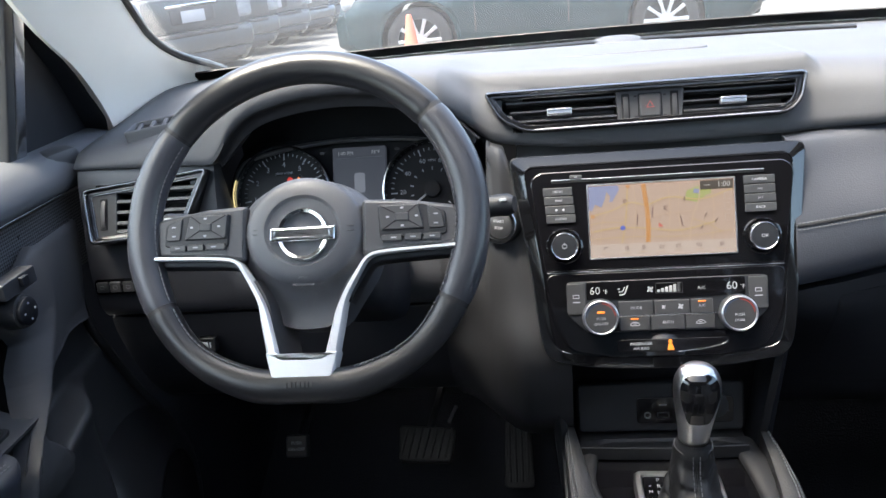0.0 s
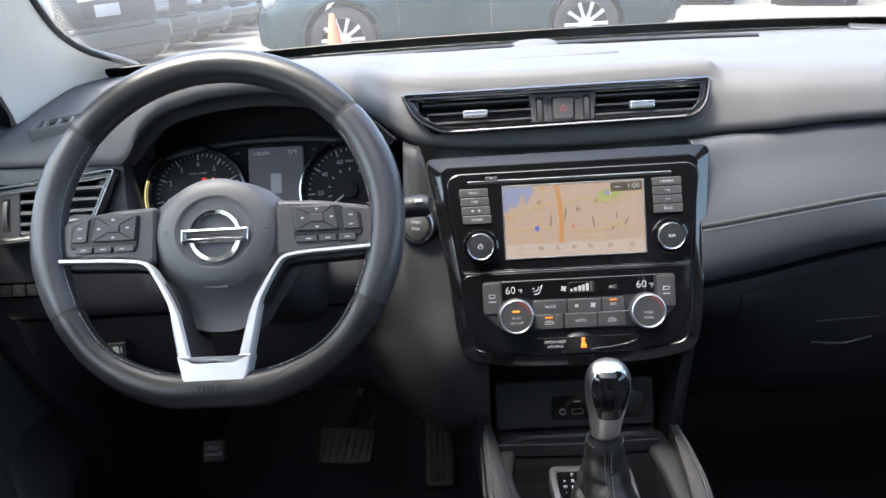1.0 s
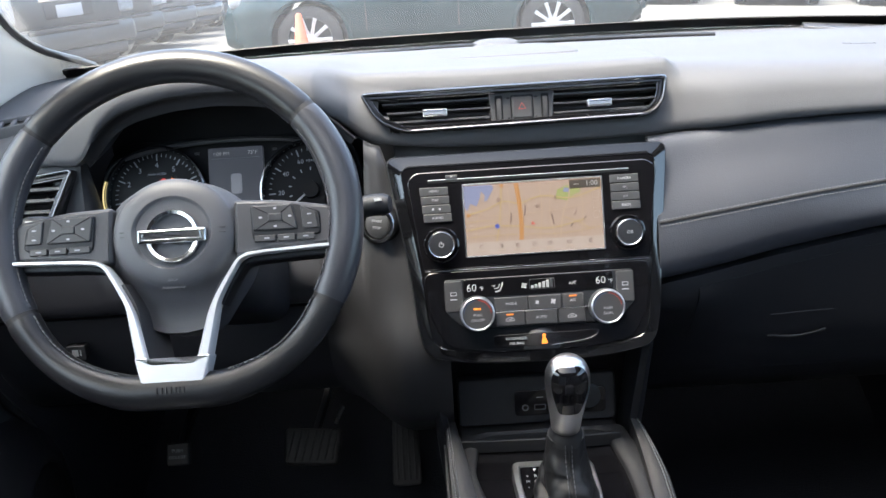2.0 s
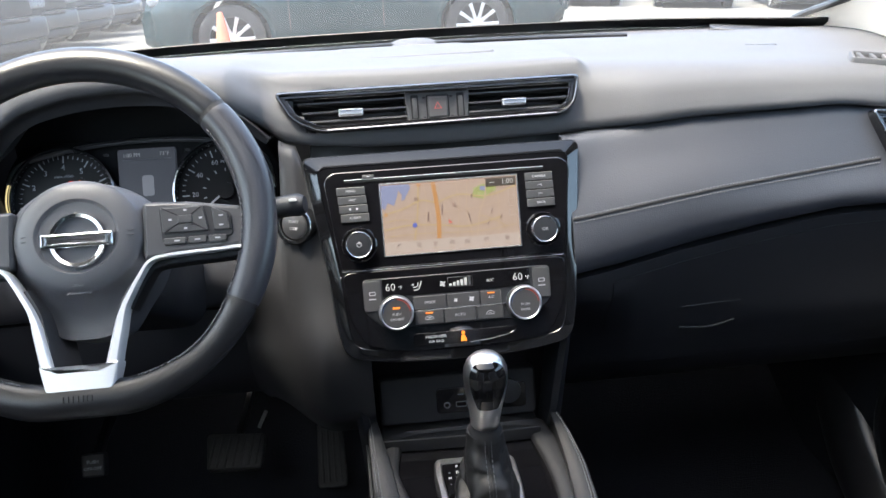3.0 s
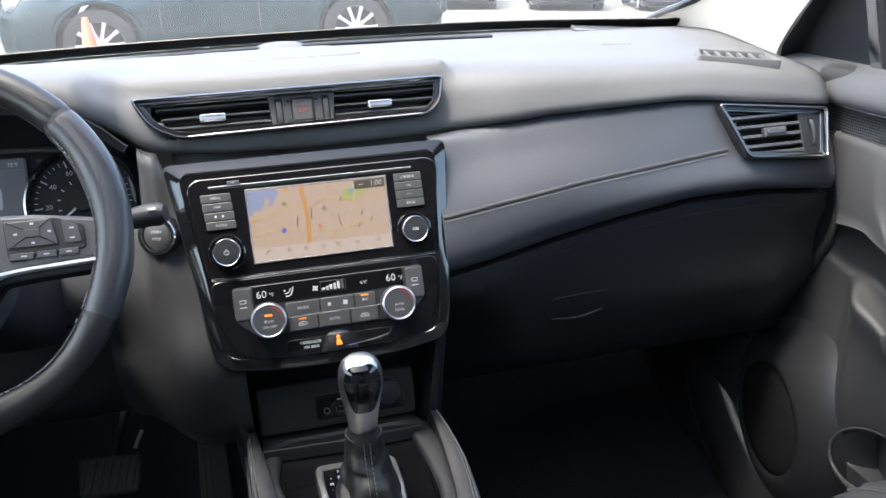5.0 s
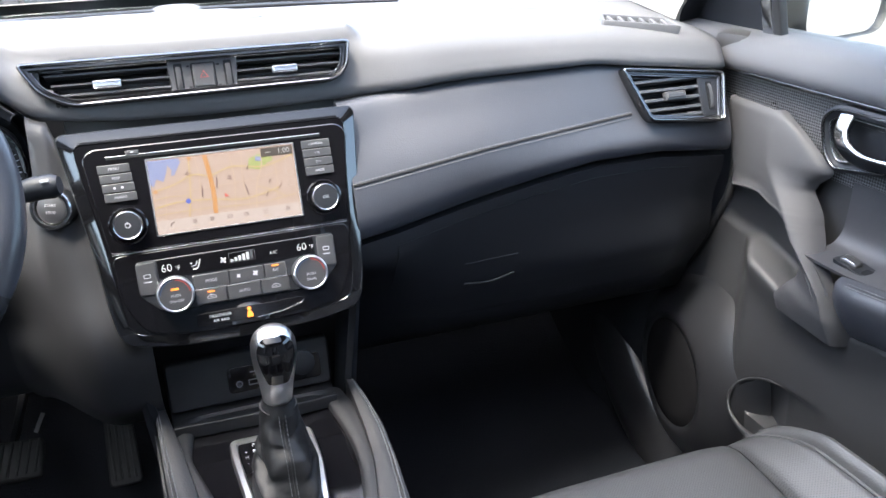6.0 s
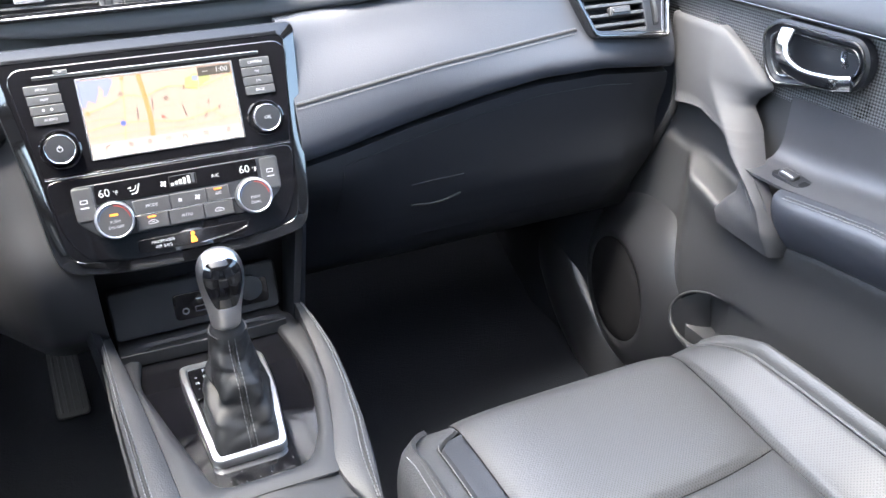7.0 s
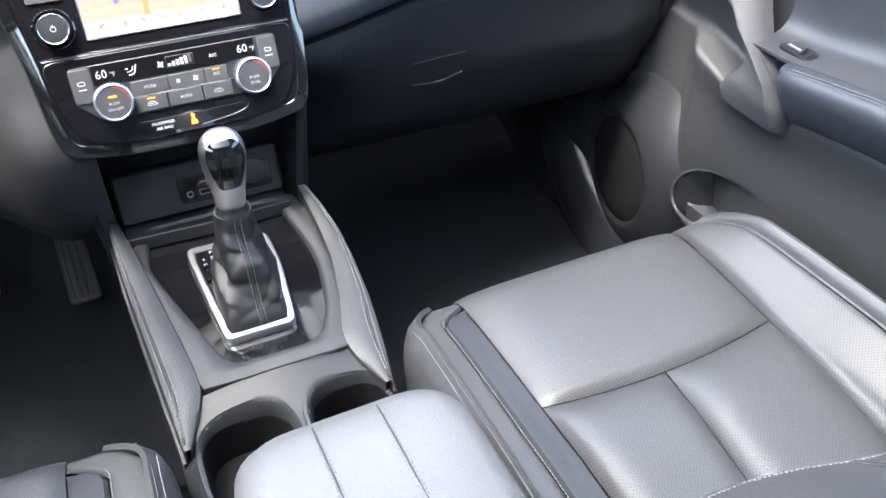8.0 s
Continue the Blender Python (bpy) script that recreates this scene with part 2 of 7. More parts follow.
def polyline(pts, n, closed=False):
    p = np.array(pts, float)
    if closed:
        p = np.vstack([p, p[0]])
    d = np.r_[0, np.cumsum(np.linalg.norm(np.diff(p, axis=0), axis=1))]
    want = np.linspace(0, d[-1], n + 1)[:-1] if closed else np.linspace(0, d[-1], n)
    return np.stack([np.interp(want, d, p[:, j]) for j in range(p.shape[1])], 1)


def rounded(pts, r, n=4):
    """A closed outline with its corners rounded (r: one radius or one for each corner)."""
    p = [Vector(a) for a in pts]
    out = []
    for i, c in enumerate(p):
        a, b = p[i - 1], p[(i + 1) % len(p)]
        rr = r[i] if hasattr(r, "__len__") else r
        u, v = (a - c), (b - c)
        s = min(rr, u.length * 0.49, v.length * 0.49)
        e, f = c + u.normalized() * s, c + v.normalized() * s
        for k in range(n + 1):
            t = k / n
            out.append(e * (1 - t) ** 2 + c * 2 * t * (1 - t) + f * t ** 2)
    return np.array([tuple(o) for o in out])


def rect(w, h, r=0.0, cx=0.0, cy=0.0, n=4):
    pts = [(cx - w / 2, cy - h / 2), (cx + w / 2, cy - h / 2), (cx + w / 2, cy + h / 2), (cx - w / 2, cy + h / 2)]
    return rounded(pts, r, n) if r else np.array(pts, float)


def circle(r, n=32, cx=0.0, cy=0.0):
    a = np.linspace(0, 2 * math.pi, n, endpoint=False)
    return np.stack([cx + r * np.cos(a), cy + r * np.sin(a)], 1)


def inset(o, d):
    """A closed outline moved inwards by d."""
    o = np.array(o, float)
    t = np.roll(o, -1, 0) - np.roll(o, 1, 0)
    t /= np.linalg.norm(t, axis=1)[:, None] + 1e-12
    area = 0.5 * np.sum(o[:, 0] * np.roll(o[:, 1], -1) - np.roll(o[:, 0], -1) * o[:, 1])
    nrm = np.stack([-t[:, 1], t[:, 0]], 1) * np.sign(area)
    return o + nrm * d


def shrink(pts, d):
    """Corners of a closed outline (anticlockwise) moved inwards by d."""
    p = np.array(pts, float)
    e = np.roll(p, -1, 0) - p
    e /= np.linalg.norm(e, axis=1)[:, None]
    n1 = np.stack([-e[:, 1], e[:, 0]], 1)
    n0 = np.roll(n1, 1, 0)
    area = np.sum(p[:, 0] * np.roll(p[:, 1], -1) - np.roll(p[:, 0], -1) * p[:, 1])
    m = n0 + n1
    m *= (2 / np.sum(m * m, axis=1))[:, None]
    return [tuple(q) for q in p + m * d * np.sign(area)]


def loops(rings, cap0=False, cap1=False, close=True, bm=None):
    """Quads between rings of equal length; a ring is (n, 3), or an outline (n, 2) with its height."""
    bm = bm or bmesh.new()
    rows = []
    for ring in rings:
        if isinstance(ring, tuple):
            o, w = ring
            ring = np.c_[o, np.full(len(o), w)]
        rows.append([bm.verts.new(p) for p in ring])
    n = len(rows[0])
    for a, b in zip(rows, rows[1:]):
        for i in range(n if close else n - 1):
            j = (i + 1) % n
            bm.faces.new((a[i], a[j], b[j], b[i]))
    if cap0:
        bm.faces.new(rows[0])
    if cap1:
        bm.faces.new(rows[-1])
    return bm


def plate(outline, w0, w1, edge=0.0015, bm=None):
    """A plate from height w0 to w1 with a rounded upper edge."""
    e = min(edge, (w1 - w0) * 0.9)
    return loops([(outline, w0), (outline, w1 - e), (inset(outline, e * 0.3), w1 - e * 0.3), (inset(outline, e), w1)], True, True, bm=bm)


def band(outer, width, w0, w1, edge=0.001, bm=None):
    """A closed frame of that width that follows an outline, rounded on both upper edges."""
    return loops([(outer, w0), (outer, w1 - edge), (inset(outer, edge), w1), (inset(outer, width - edge), w1), (inset(outer, width), w1 - edge), (inset(outer, width), w0)], bm=bm)


def lathe(profile, n=32, bm=None, cx=0.0, cy=0.0):
    """Rings (radius, height) round the local z; a radius of 0 closes the end."""
    bm = bm or bmesh.new()
    prof = [(max(r, 1e-5), h) for r, h in profile]
    return loops([(circle(r, n, cx, cy), h) for r, h in prof], profile[0][0] == 0, profile[-1][0] == 0, bm=bm)


def sweep(path, shape, closed=False, up=(0, 0, 1), bm=None, cap=True, scales=None):
    """A closed 2D shape (across, up) carried along a path."""
    p = np.array(path, float)
    t = (np.roll(p, -1, 0) - np.roll(p, 1, 0)) if closed else np.gradient(p, axis=0)
    t /= np.linalg.norm(t, axis=1)[:, None]
    ups = np.tile(np.array(up, float), (len(p), 1)) if np.ndim(up) == 1 else np.array(up, float)
    side = np.cross(t, ups)
    side /= np.linalg.norm(side, axis=1)[:, None]
    top = np.cross(side, t)
    shape = np.array(shape, float)
    sc = np.ones((len(p), 2)) if scales is None else np.array(scales, float).reshape(len(p), -1) * np.ones((1, 2))
    rings = [p[i] + shape[:, :1] * sc[i, 0] * side[i] + shape[:, 1:] * sc[i, 1] * top[i] for i in range(len(p))]
    if closed:
        rings.append(rings[0])
    bm = loops(rings, cap and not closed, cap and not closed, bm=bm)
    if closed:
        bmesh.ops.remove_doubles(bm, verts=bm.verts, dist=1e-6)
    return bm


def skin(grid, thick=0.0, keep=None):
    """A sheet through a grid of points (rows, columns, 3), with thickness on its far side."""
    g = np.array(grid, float)
    r, c = g.shape[:2]
    bm = bmesh.new()
    du, dv = np.gradient(g, axis=1), np.gradient(g, axis=0)
    nrm = np.cross(du, dv)
    nrm /= np.linalg.norm(nrm, axis=2)[:, :, None] + 1e-12
    ok = np.ones((r - 1, c - 1), bool)
    if keep is not None:
        for i in range(r - 1):
            for j in range(c - 1):
                ok[i, j] = keep(*(g[i:i + 2, j:j + 2].reshape(4, 3).mean(0)))
    layers = [[[bm.verts.new(g[i, j]) for j in range(c)] for i in range(r)]]
    if thick:
        back = g + nrm * thick
        layers.append([[bm.verts.new(back[i, j]) for j in range(c)] for i in range(r)])
    for k, v in enumerate(layers):
        for i in range(r - 1):
            for j in range(c - 1):
                if ok[i, j]:
                    bm.faces.new((v[i][j], v[i][j + 1], v[i + 1][j + 1], v[i + 1][j]))
    if thick:
        a, b = layers
        pad = np.zeros((r + 1, c + 1), bool)
        pad[1:-1, 1:-1] = ok
        for i in range(r):
            for j in range(c - 1):
                if pad[i, j + 1] != pad[i + 1, j + 1]:
                    bm.faces.new((a[i][j], a[i][j + 1], b[i][j + 1], b[i][j]))
        for i in range(r - 1):
            for j in range(c):
                if pad[i + 1, j] != pad[i + 1, j + 1]:
                    bm.faces.new((a[i][j], a[i + 1][j], b[i + 1][j], b[i][j]))
    loose = [v for v in bm.verts if not v.link_faces]
    bmesh.ops.delete(bm, geom=loose, context="VERTS")
    return bm


def box(sx, sy, sz, bevel=0.0, at=(0, 0, 0), seg=2, bm=None):
    """A box with rounded edges, centred at a point."""
    b = bmesh.new()
    bmesh.ops.create_cube(b, size=1, matrix=Matrix.Translation(at) @ Matrix.Diagonal((sx, sy, sz, 1)))
    if bevel:
        bmesh.ops.bevel(b, geom=b.edges[:], offset=bevel, segments=seg, affect="EDGES", profile=0.5)
    if bm is None:
        return b
    tmp = bpy.data.meshes.new("tmp")
    b.to_mesh(tmp)
    b.free()
    bm.from_mesh(tmp)
    bpy.data.meshes.remove(tmp)
    return bm


def stitches(path, bm=None, length=0.0032, gap=0.0016, r=0.00045, up=(0, 0, 1)):
    """A row of short raised threads along a path."""
    bm = bm or bmesh.new()
    p = np.array(path, float)
    total = np.linalg.norm(np.diff(p, axis=0), axis=1).sum()
    n = max(2, int(total / (length + gap)))
    fine = polyline(p, n * 3 + 1)
    for i in range(n):
        seg = fine[i * 3:i * 3 + 3]
        sweep(seg, circle(r, 5), up=up, bm=bm)
    return bm


def lettering(text, size, m, mat, parent, name="lettering", align="CENTER", thick=0.0002):
    cu = bpy.data.curves.new("text", "FONT")
    cu.body, cu.size, cu.align_x, cu.align_y, cu.extrude, cu.resolution_u = text, size, align, "CENTER", thick, 2
    tmp = bpy.data.objects.new("text", cu)
    me = bpy.data.meshes.new_from_object(tmp)
    bpy.data.objects.remove(tmp)
    me.materials.append(mat)
    ob = new(name, me)
    ob.parent = parent
    ob.matrix_local = m
    return ob


def panel(o, lean, turn=0):
    """A local frame on a panel: x right, y up along it, z towards the cabin; its top leans away."""
    return pose(*o, 90 - lean, 0, turn)


def up(u, v, w=0.0, turn=0.0):
    return pose(u, v, w, 0, 0, turn)

# ---- the cabin's shell ----
X_END = 0.722


def shell():
    b = box(1.66, 3.2, 0.04, 0.005, (0, -0.95, 0.28))
    setting("floor", b, CARPET, "black carpeted cabin floor with dust and grit", "floor")
    # a mound of carpet that carries the floor up to the firewall
    g = np.array([[(x, y, z) for x in np.linspace(-0.78, 0.78, 12)] for y, z in ((-0.1, 0.305), (0.1, 0.31), (0.3, 0.36), (0.45, 0.5), (0.56, 0.72))])
    setting("floor_toe_board", skin(g, 0.01), CARPET, "black carpet rising to the firewall", "floor")
    setting("wall_front", box(1.66, 0.03, 0.85, 0.004, (0, 0.62, 0.66)), HARD, "black firewall behind the dashboard", "wall")
    # unseen black wall and dark panes, added to keep light from the rear out
    setting("wall_rear", box(1.66, 0.04, 0.85, 0.01, (0, -2.5, 0.7)), HARD, "unseen black wall added to close the cabin's rear", "wall")
    setting("window_3", skin([[(x, -2.5, z) for x in np.linspace(-0.72, 0.72, 8)] for z in (1.1, 1.3, 1.53)], 0.005), REARPANE, "unseen dark pane added to hold back light at the tailgate", "window")
    for s, n in ((-1, "window_4"), (1, "window_5")):
        setting(n, skin([[(s * (0.79 - 0.19 * (z - 1.1)), y, z) for y in np.linspace(-1.0, -2.5, 8)] for z in (1.1, 1.3, 1.47)], 0.005), REARPANE, "unseen dark pane added to hold back light at the rear side", "window")
    for s, n in ((-1, "wall_left"), (1, "wall_right")):
        setting(n, box(0.04, 1.5, 0.85, 0.01, (s * 0.80, -1.75, 0.7)), HARD, "dark trim wall behind the front door", "wall")
    for s, n in ((-1, "wall_kick_left"), (1, "wall_kick_right")):
        g = [[(s * x, y, z) for y, x in spline([(0.08, 0.790), (0.12, 0.762), (0.155, 0.732), (0.20, 0.710), (0.28, 0.690), (0.42, 0.66), (0.62, 0.64)], 20)] for z in np.linspace(0.29, 1.08, 8)]
        setting(n, skin(g, -0.01 * s), HARD, "black grained kick panel beside the footwell", "wall")
    path = spline([(0.700, 0.300, 0.56), (0.700, 0.235, 0.475), (0.700, 0.170, 0.412), (0.708, 0.085, 0.352), (0.718, 0.02, 0.33)], 30)
    setting("trim_kick", sweep(path, [(0.055 * math.cos(a), 0.020 * math.sin(a)) for a in np.linspace(0, 2 * math.pi, 20, endpoint=False)], up=(-1, 0, 0.3)), SILL, "smooth black sill trim rising to the kick panel", "trim")
    top = [[(x * 0.72, y, 1.52 + 0.06 * math.sin((y + 2.5) / 2.25 * math.pi) - 0.05 * x * x - 0.06 * max(0, abs(x) - 0.8) / 0.2) for x in np.linspace(-1, 1, 19)] for y in np.linspace(-2.5, -0.25, 24)]
    # unseen pane and headliner opening, added so daylight falls on seats and armrest
    setting("window_2", skin([[p for p in row if abs(p[0]) < 0.50] for row in top if -1.0 < row[0][1] < -0.255], 0.005), ADDED_ROOF_PANE, "unseen tinted pane added in the roof to light the front seats", "window")
    setting("ceiling", skin(top, 0.03, lambda x, y, z: not (abs(x) < 0.48 and -0.82 < y < -0.36)), LINER, "grey cloth headliner under the roof", "ceiling")


def pillars():
    for s in (-1, 1):
        cuts = [[(0.744, 0.215, 1.040), (0.750, 0.30, 1.045), (0.735, 0.42, 1.050), (0.662, 0.515, 1.055)],
                [(0.740, 0.205, 1.095), (0.748, 0.30, 1.105), (0.732, 0.42, 1.110), (0.668, 0.500, 1.117)],
                [(0.715, 0.110, 1.180), (0.722, 0.19, 1.182), (0.715, 0.26, 1.182), (0.695, 0.335, 1.178)],
                [(0.690, -0.020, 1.265), (0.697, 0.05, 1.268), (0.690, 0.11, 1.268), (0.670, 0.180, 1.265)],
                [(0.610, -0.340, 1.510), (0.615, -0.28, 1.520), (0.605, -0.23, 1.525), (0.590, -0.170, 1.530)]]
        fine = np.array([spline(q, 12) for q in cuts])
        rows = np.array([spline(fine[:, j], 22) for j in range(12)]).transpose(1, 0, 2)
        g = np.array(rows)
        swell = np.sin(np.linspace(0, math.pi, 12))[None, :] * 0.02
        g[:, :, 0] -= swell
        g[:, :, 0] *= s
        p = thing("pillar_trim", "pale grey grained windscreen pillar trim beside the dashboard", "pillar trim", group="windscreen pillars")
        part("cover", skin(g, 0.012 * s), TRIM, p)
        part("window_seal", sweep(g[:, -1], circle(0.006, 8), up=(s, 0, 0.2)), FRIT, p, "black seal between pillar and windscreen")
        for y0, y1, n in ((-1.12, -1.0, "post"), (-2.2, -2.05, "post")):
            gg = [[(s * (0.76 - 0.16 * t), y, 0.9 + 0.62 * t) for y in np.linspace(y0, y1, 4)] for t in np.linspace(0, 1, 6)]
            setting("trim_" + n, skin(gg, 0.05 * s), TRIM, "pale grey roof post trim", "post")


def windscreen():
    low = spline([(-0.74, 0.44, 1.112), (-0.40, 0.535, 1.118), (0, 0.555, 1.12), (0.40, 0.535, 1.118), (0.74, 0.44, 1.112)], 24)
    top = spline([(-0.60, -0.22, 1.52), (0, -0.17, 1.56), (0.60, -0.22, 1.52)], 24)
    g = [[low[j] * (1 - t) + top[j] * t + np.array((0, 0.03, 0.03)) * math.sin(math.pi * t) for j in range(24)] for t in np.linspace(0, 1, 12)]
    w = skin(g, 0.005)
    ob = setting("window_1", w, WINDSCREEN, "wide raked windscreen with a thin pale veil", "window")
    ob.visible_shadow = False
    header = [[(p[0] * (1 + 0.12 * k), p[1] * (1 - k) - 0.275 * k + 0.012 * (1 - k), p[2] * (1 - k) + (1.530 - 0.045 * (p[0] / 0.6) ** 2) * k - 0.012 * math.sin(math.pi * k)) for p in top] for k in np.linspace(0, 1, 5)]
    setting("trim_header", skin(header, -0.012), LINER, "grey cloth header between windscreen and roof", "trim")
    cowl = [[(p[0], p[1] + 0.004, p[2] + dz) for p in low] for dz in (0.004, -0.02, -0.06)]
    setting("trim_cowl", skin(cowl, 0.004), FRIT, "black strip closing the gap below the windscreen", "trim")
    f = np.array(g)
    edge = np.array([f[0] + np.array((0, -0.004, 0.0)), f[0] * 0.975 + f[1] * 0.025 + np.array((0, -0.004, 0.0)), f[0] * 0.66 + f[1] * 0.34 + np.array((0, -0.004, 0.0))])
    setting("window_band", skin(edge, 0.002), FRIT, "black painted band along the windscreen's lower edge", "window band")


shell()
pillars()
windscreen()

# ---- dashboard ----
_x = [-0.745, -0.714, -0.60, -0.535, -0.52, -0.505, -0.475, -0.42, -0.365, -0.31, -0.26, -0.225, -0.207, -0.19, -0.15, -0.10, 0, 0.10, 0.16, 0.31, 0.505, 0.706, 0.745]
_lip = [1.066, 1.068, 1.066, 1.064, 1.076, 1.104, 1.126, 1.140, 1.144, 1.140, 1.124, 1.100, 1.080, 1.066, 1.060, 1.055, 1.052, 1.053, 1.055, 1.067, 1.070, 1.047, 1.041]


_soft = np.linspace(-0.745, 0.745, 400)
_line = np.interp(_soft, _x, _lip)
for _ in range(6):
    _line[1:-1] = 0.25 * _line[:-2] + 0.5 * _line[1:-1] + 0.25 * _line[2:]


def lip_z(x):
    return float(np.interp(x, _soft, _line))


_ridge = np.interp(_soft, [-0.745, -0.62, -0.55, -0.48, -0.365, -0.25, -0.15, -0.04, 0.1, 0.3, 0.55, 0.68, 0.745], [1.088, 1.098, 1.122, 1.158, 1.170, 1.155, 1.142, 1.134, 1.131, 1.125, 1.113, 1.098, 1.085])
for _ in range(180):
    _ridge[1:-1] = 0.25 * _ridge[:-2] + 0.5 * _ridge[1:-1] + 0.25 * _ridge[2:]


def crest_z(x):
    return float(np.interp(x, _soft, _ridge))


def lip_y(x):
    return float(np.interp(x, [-0.745, -0.56, -0.5, -0.245, -0.21, 0.18, 0.25, 0.745], [0.052, 0.05, 0.03, 0.03, 0.062, 0.066, 0.05, 0.052]))


def crest_y(x):
    """The crest line's depth, which turns more gently than the lip."""
    return float(np.interp(x, [-0.745, -0.58, -0.47, -0.34, -0.10, 0.14, 0.28, 0.745], [0.052, 0.049, 0.034, 0.034, 0.064, 0.065, 0.05, 0.052]))


def stack_blend(x):
    """0 out on the driver's side, 1 beside the centre stack."""
    t = np.clip((x + 0.27) / 0.11, 0, 1)
    return float(t * t * (3 - 2 * t))


dash = thing("dashboard", "black soft-touch dashboard with grained upper pad and leather-covered panels", "dashboard")
V_AT, V_LEAN = (0, 0.075, 1.09), 20
VENT_C = panel(V_AT, V_LEAN)
VENT_L, VENT_R = panel((-0.62, 0.035, 1.02), 25), panel((0.62, 0.035, 1.02), 25)


def upper_pad():
    xs = np.unique(np.r_[np.linspace(-0.722, 0.722, 120), np.linspace(-0.54, -0.19, 50), np.linspace(0.165, 0.205, 14)])
    rows = []
    for x in xs:
        z0, zc, y0 = lip_z(x), crest_z(x), lip_y(x)
        d = zc - z0
        brow = math.exp(-((x + 0.368) / 0.155) ** 6)
        back = 0.562 - 0.12 * abs(x / 0.745) ** 2.2
        pts = [(y0 + 0.035, z0 - 0.003), (y0 + 0.005, z0 - 0.002), (y0, z0 + 0.004), (y0 + 0.006 - 0.005 * brow, z0 + (0.35 + 0.20 * brow) * d), (0.5 * y0 + 0.5 * crest_y(x) + 0.020 - 0.014 * brow, z0 + (0.76 + 0.20 * brow) * d), (crest_y(x) + 0.055, zc),
               (0.20, 0.75 * zc + 0.25 * 1.124), (0.34, 0.3 * zc + 0.7 * 1.122), (back, 1.112)]
        k = min(1, max(0, (x + 0.255) / 0.06)) * min(1, max(0, (0.196 - x) / 0.022))
        k = k * k * (3 - 2 * k)
        for i, (hy, hz) in ((4, (0.090, 1.1215)), (5, (0.102, 1.1385)), (6, (0.170, 1.1345))):    # a raised hump over the centre vent
            pts[i] = (pts[i][0] * (1 - k) + hy * k, pts[i][1] * (1 - k) + (hz + 0.02 * max(0, -0.05 - x)) * k)
        if back < 0.40:
            pts[7] = (0.5 * (0.2 + back), 0.4 * zc + 0.6 * 1.112)
        rows.append([(x, *p) for p in spline(pts, 60)])
    inv = VENT_C.inverted()

    def keep(x, y, z):
        a = inv @ Vector((x, y, z))
        if abs(a.z) < 0.03 and -0.013 < a.y < 0.026 and -0.178 + 0.55 * max(0, 0.02 - a.y) < a.x < 0.163 - 0.3 * max(0, 0.02 - a.y):
            return False
        return True

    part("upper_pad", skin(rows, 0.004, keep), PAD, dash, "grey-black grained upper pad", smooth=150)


def mid_panel():
    xs = np.linspace(0.146, X_END, 60)
    rows = []
    for x in xs:
        top = lip_z(x) - 0.006
        ys = float(np.interp(x, [0.15, 0.33, 0.56, 0.72], [-0.008, 0.004, 0.032, 0.040]))
        zs = float(np.interp(x, [0.15, 0.33, 0.56, 0.72], [0.965, 0.986, 1.000, 1.000]))
        yl = float(np.interp(x, [0.147, 0.294, 0.495, 0.72], [-0.020, 0.0, 0.010, 0.022]))
        zl = float(np.interp(x, [0.147, 0.20, 0.294, 0.40, 0.495, 0.60, 0.72], [0.896, 0.902, 0.917, 0.934, 0.945, 0.944, 0.930]))
        top_y = float(np.interp(x, [0.146, 0.2, 0.3], [0.046, 0.056, 0.058]))
        pts = [(top_y + 0.02, top + 0.002), (top_y, top), (0.6 * top_y + 0.4 * ys, 0.6 * top + 0.4 * zs), (ys, zs), (0.4 * ys + 0.6 * yl - 0.008, 0.45 * zs + 0.55 * zl), (yl - 0.003, zl + 0.010), (yl + 0.004, zl), (yl + 0.025, zl - 0.002)]
        rows.append([(x, *p) for p in spline(pts, 34)])

    inv = VENT_R.inverted()

    def keep(x, y, z):
        a = inv @ Vector((x, y, z))
        return not (-0.028 < a.y < 0.028 and -0.052 + 0.2 * (0.03 - a.y) < a.x < 0.076)

    part("leather_panel", skin(rows, -0.004, keep), LEATHER, dash, "black leather-covered passenger panel with a double seam")
    for off in (0.0034, -0.0034):
        path = [(x, float(np.interp(x, [0.15, 0.33, 0.56, 0.72], [-0.008, 0.004, 0.032, 0.040])) - (0.0012 if off > 0 else 0.0036), float(np.interp(x, [0.15, 0.33, 0.56, 0.72], [0.965, 0.986, 1.000, 1.000])) + off) for x in np.linspace(0.148, 0.555, 40)]
        part("stitching", stitches(path, length=0.0034, gap=0.0010, r=0.00065, up=(0, -1, 0.3)), PANELTHREAD, dash, "grey seam thread")
    groove = [(x, float(np.interp(x, [0.15, 0.33, 0.56, 0.72], [-0.008, 0.004, 0.032, 0.040])) - 0.0004, float(np.interp(x, [0.15, 0.33, 0.56, 0.72], [0.965, 0.986, 1.000, 1.000]))) for x in np.linspace(0.147, 0.556, 40)]
    part("seam", sweep(groove, circle(0.0017, 6), up=(0, -1, 0.3)), SEAM, dash)


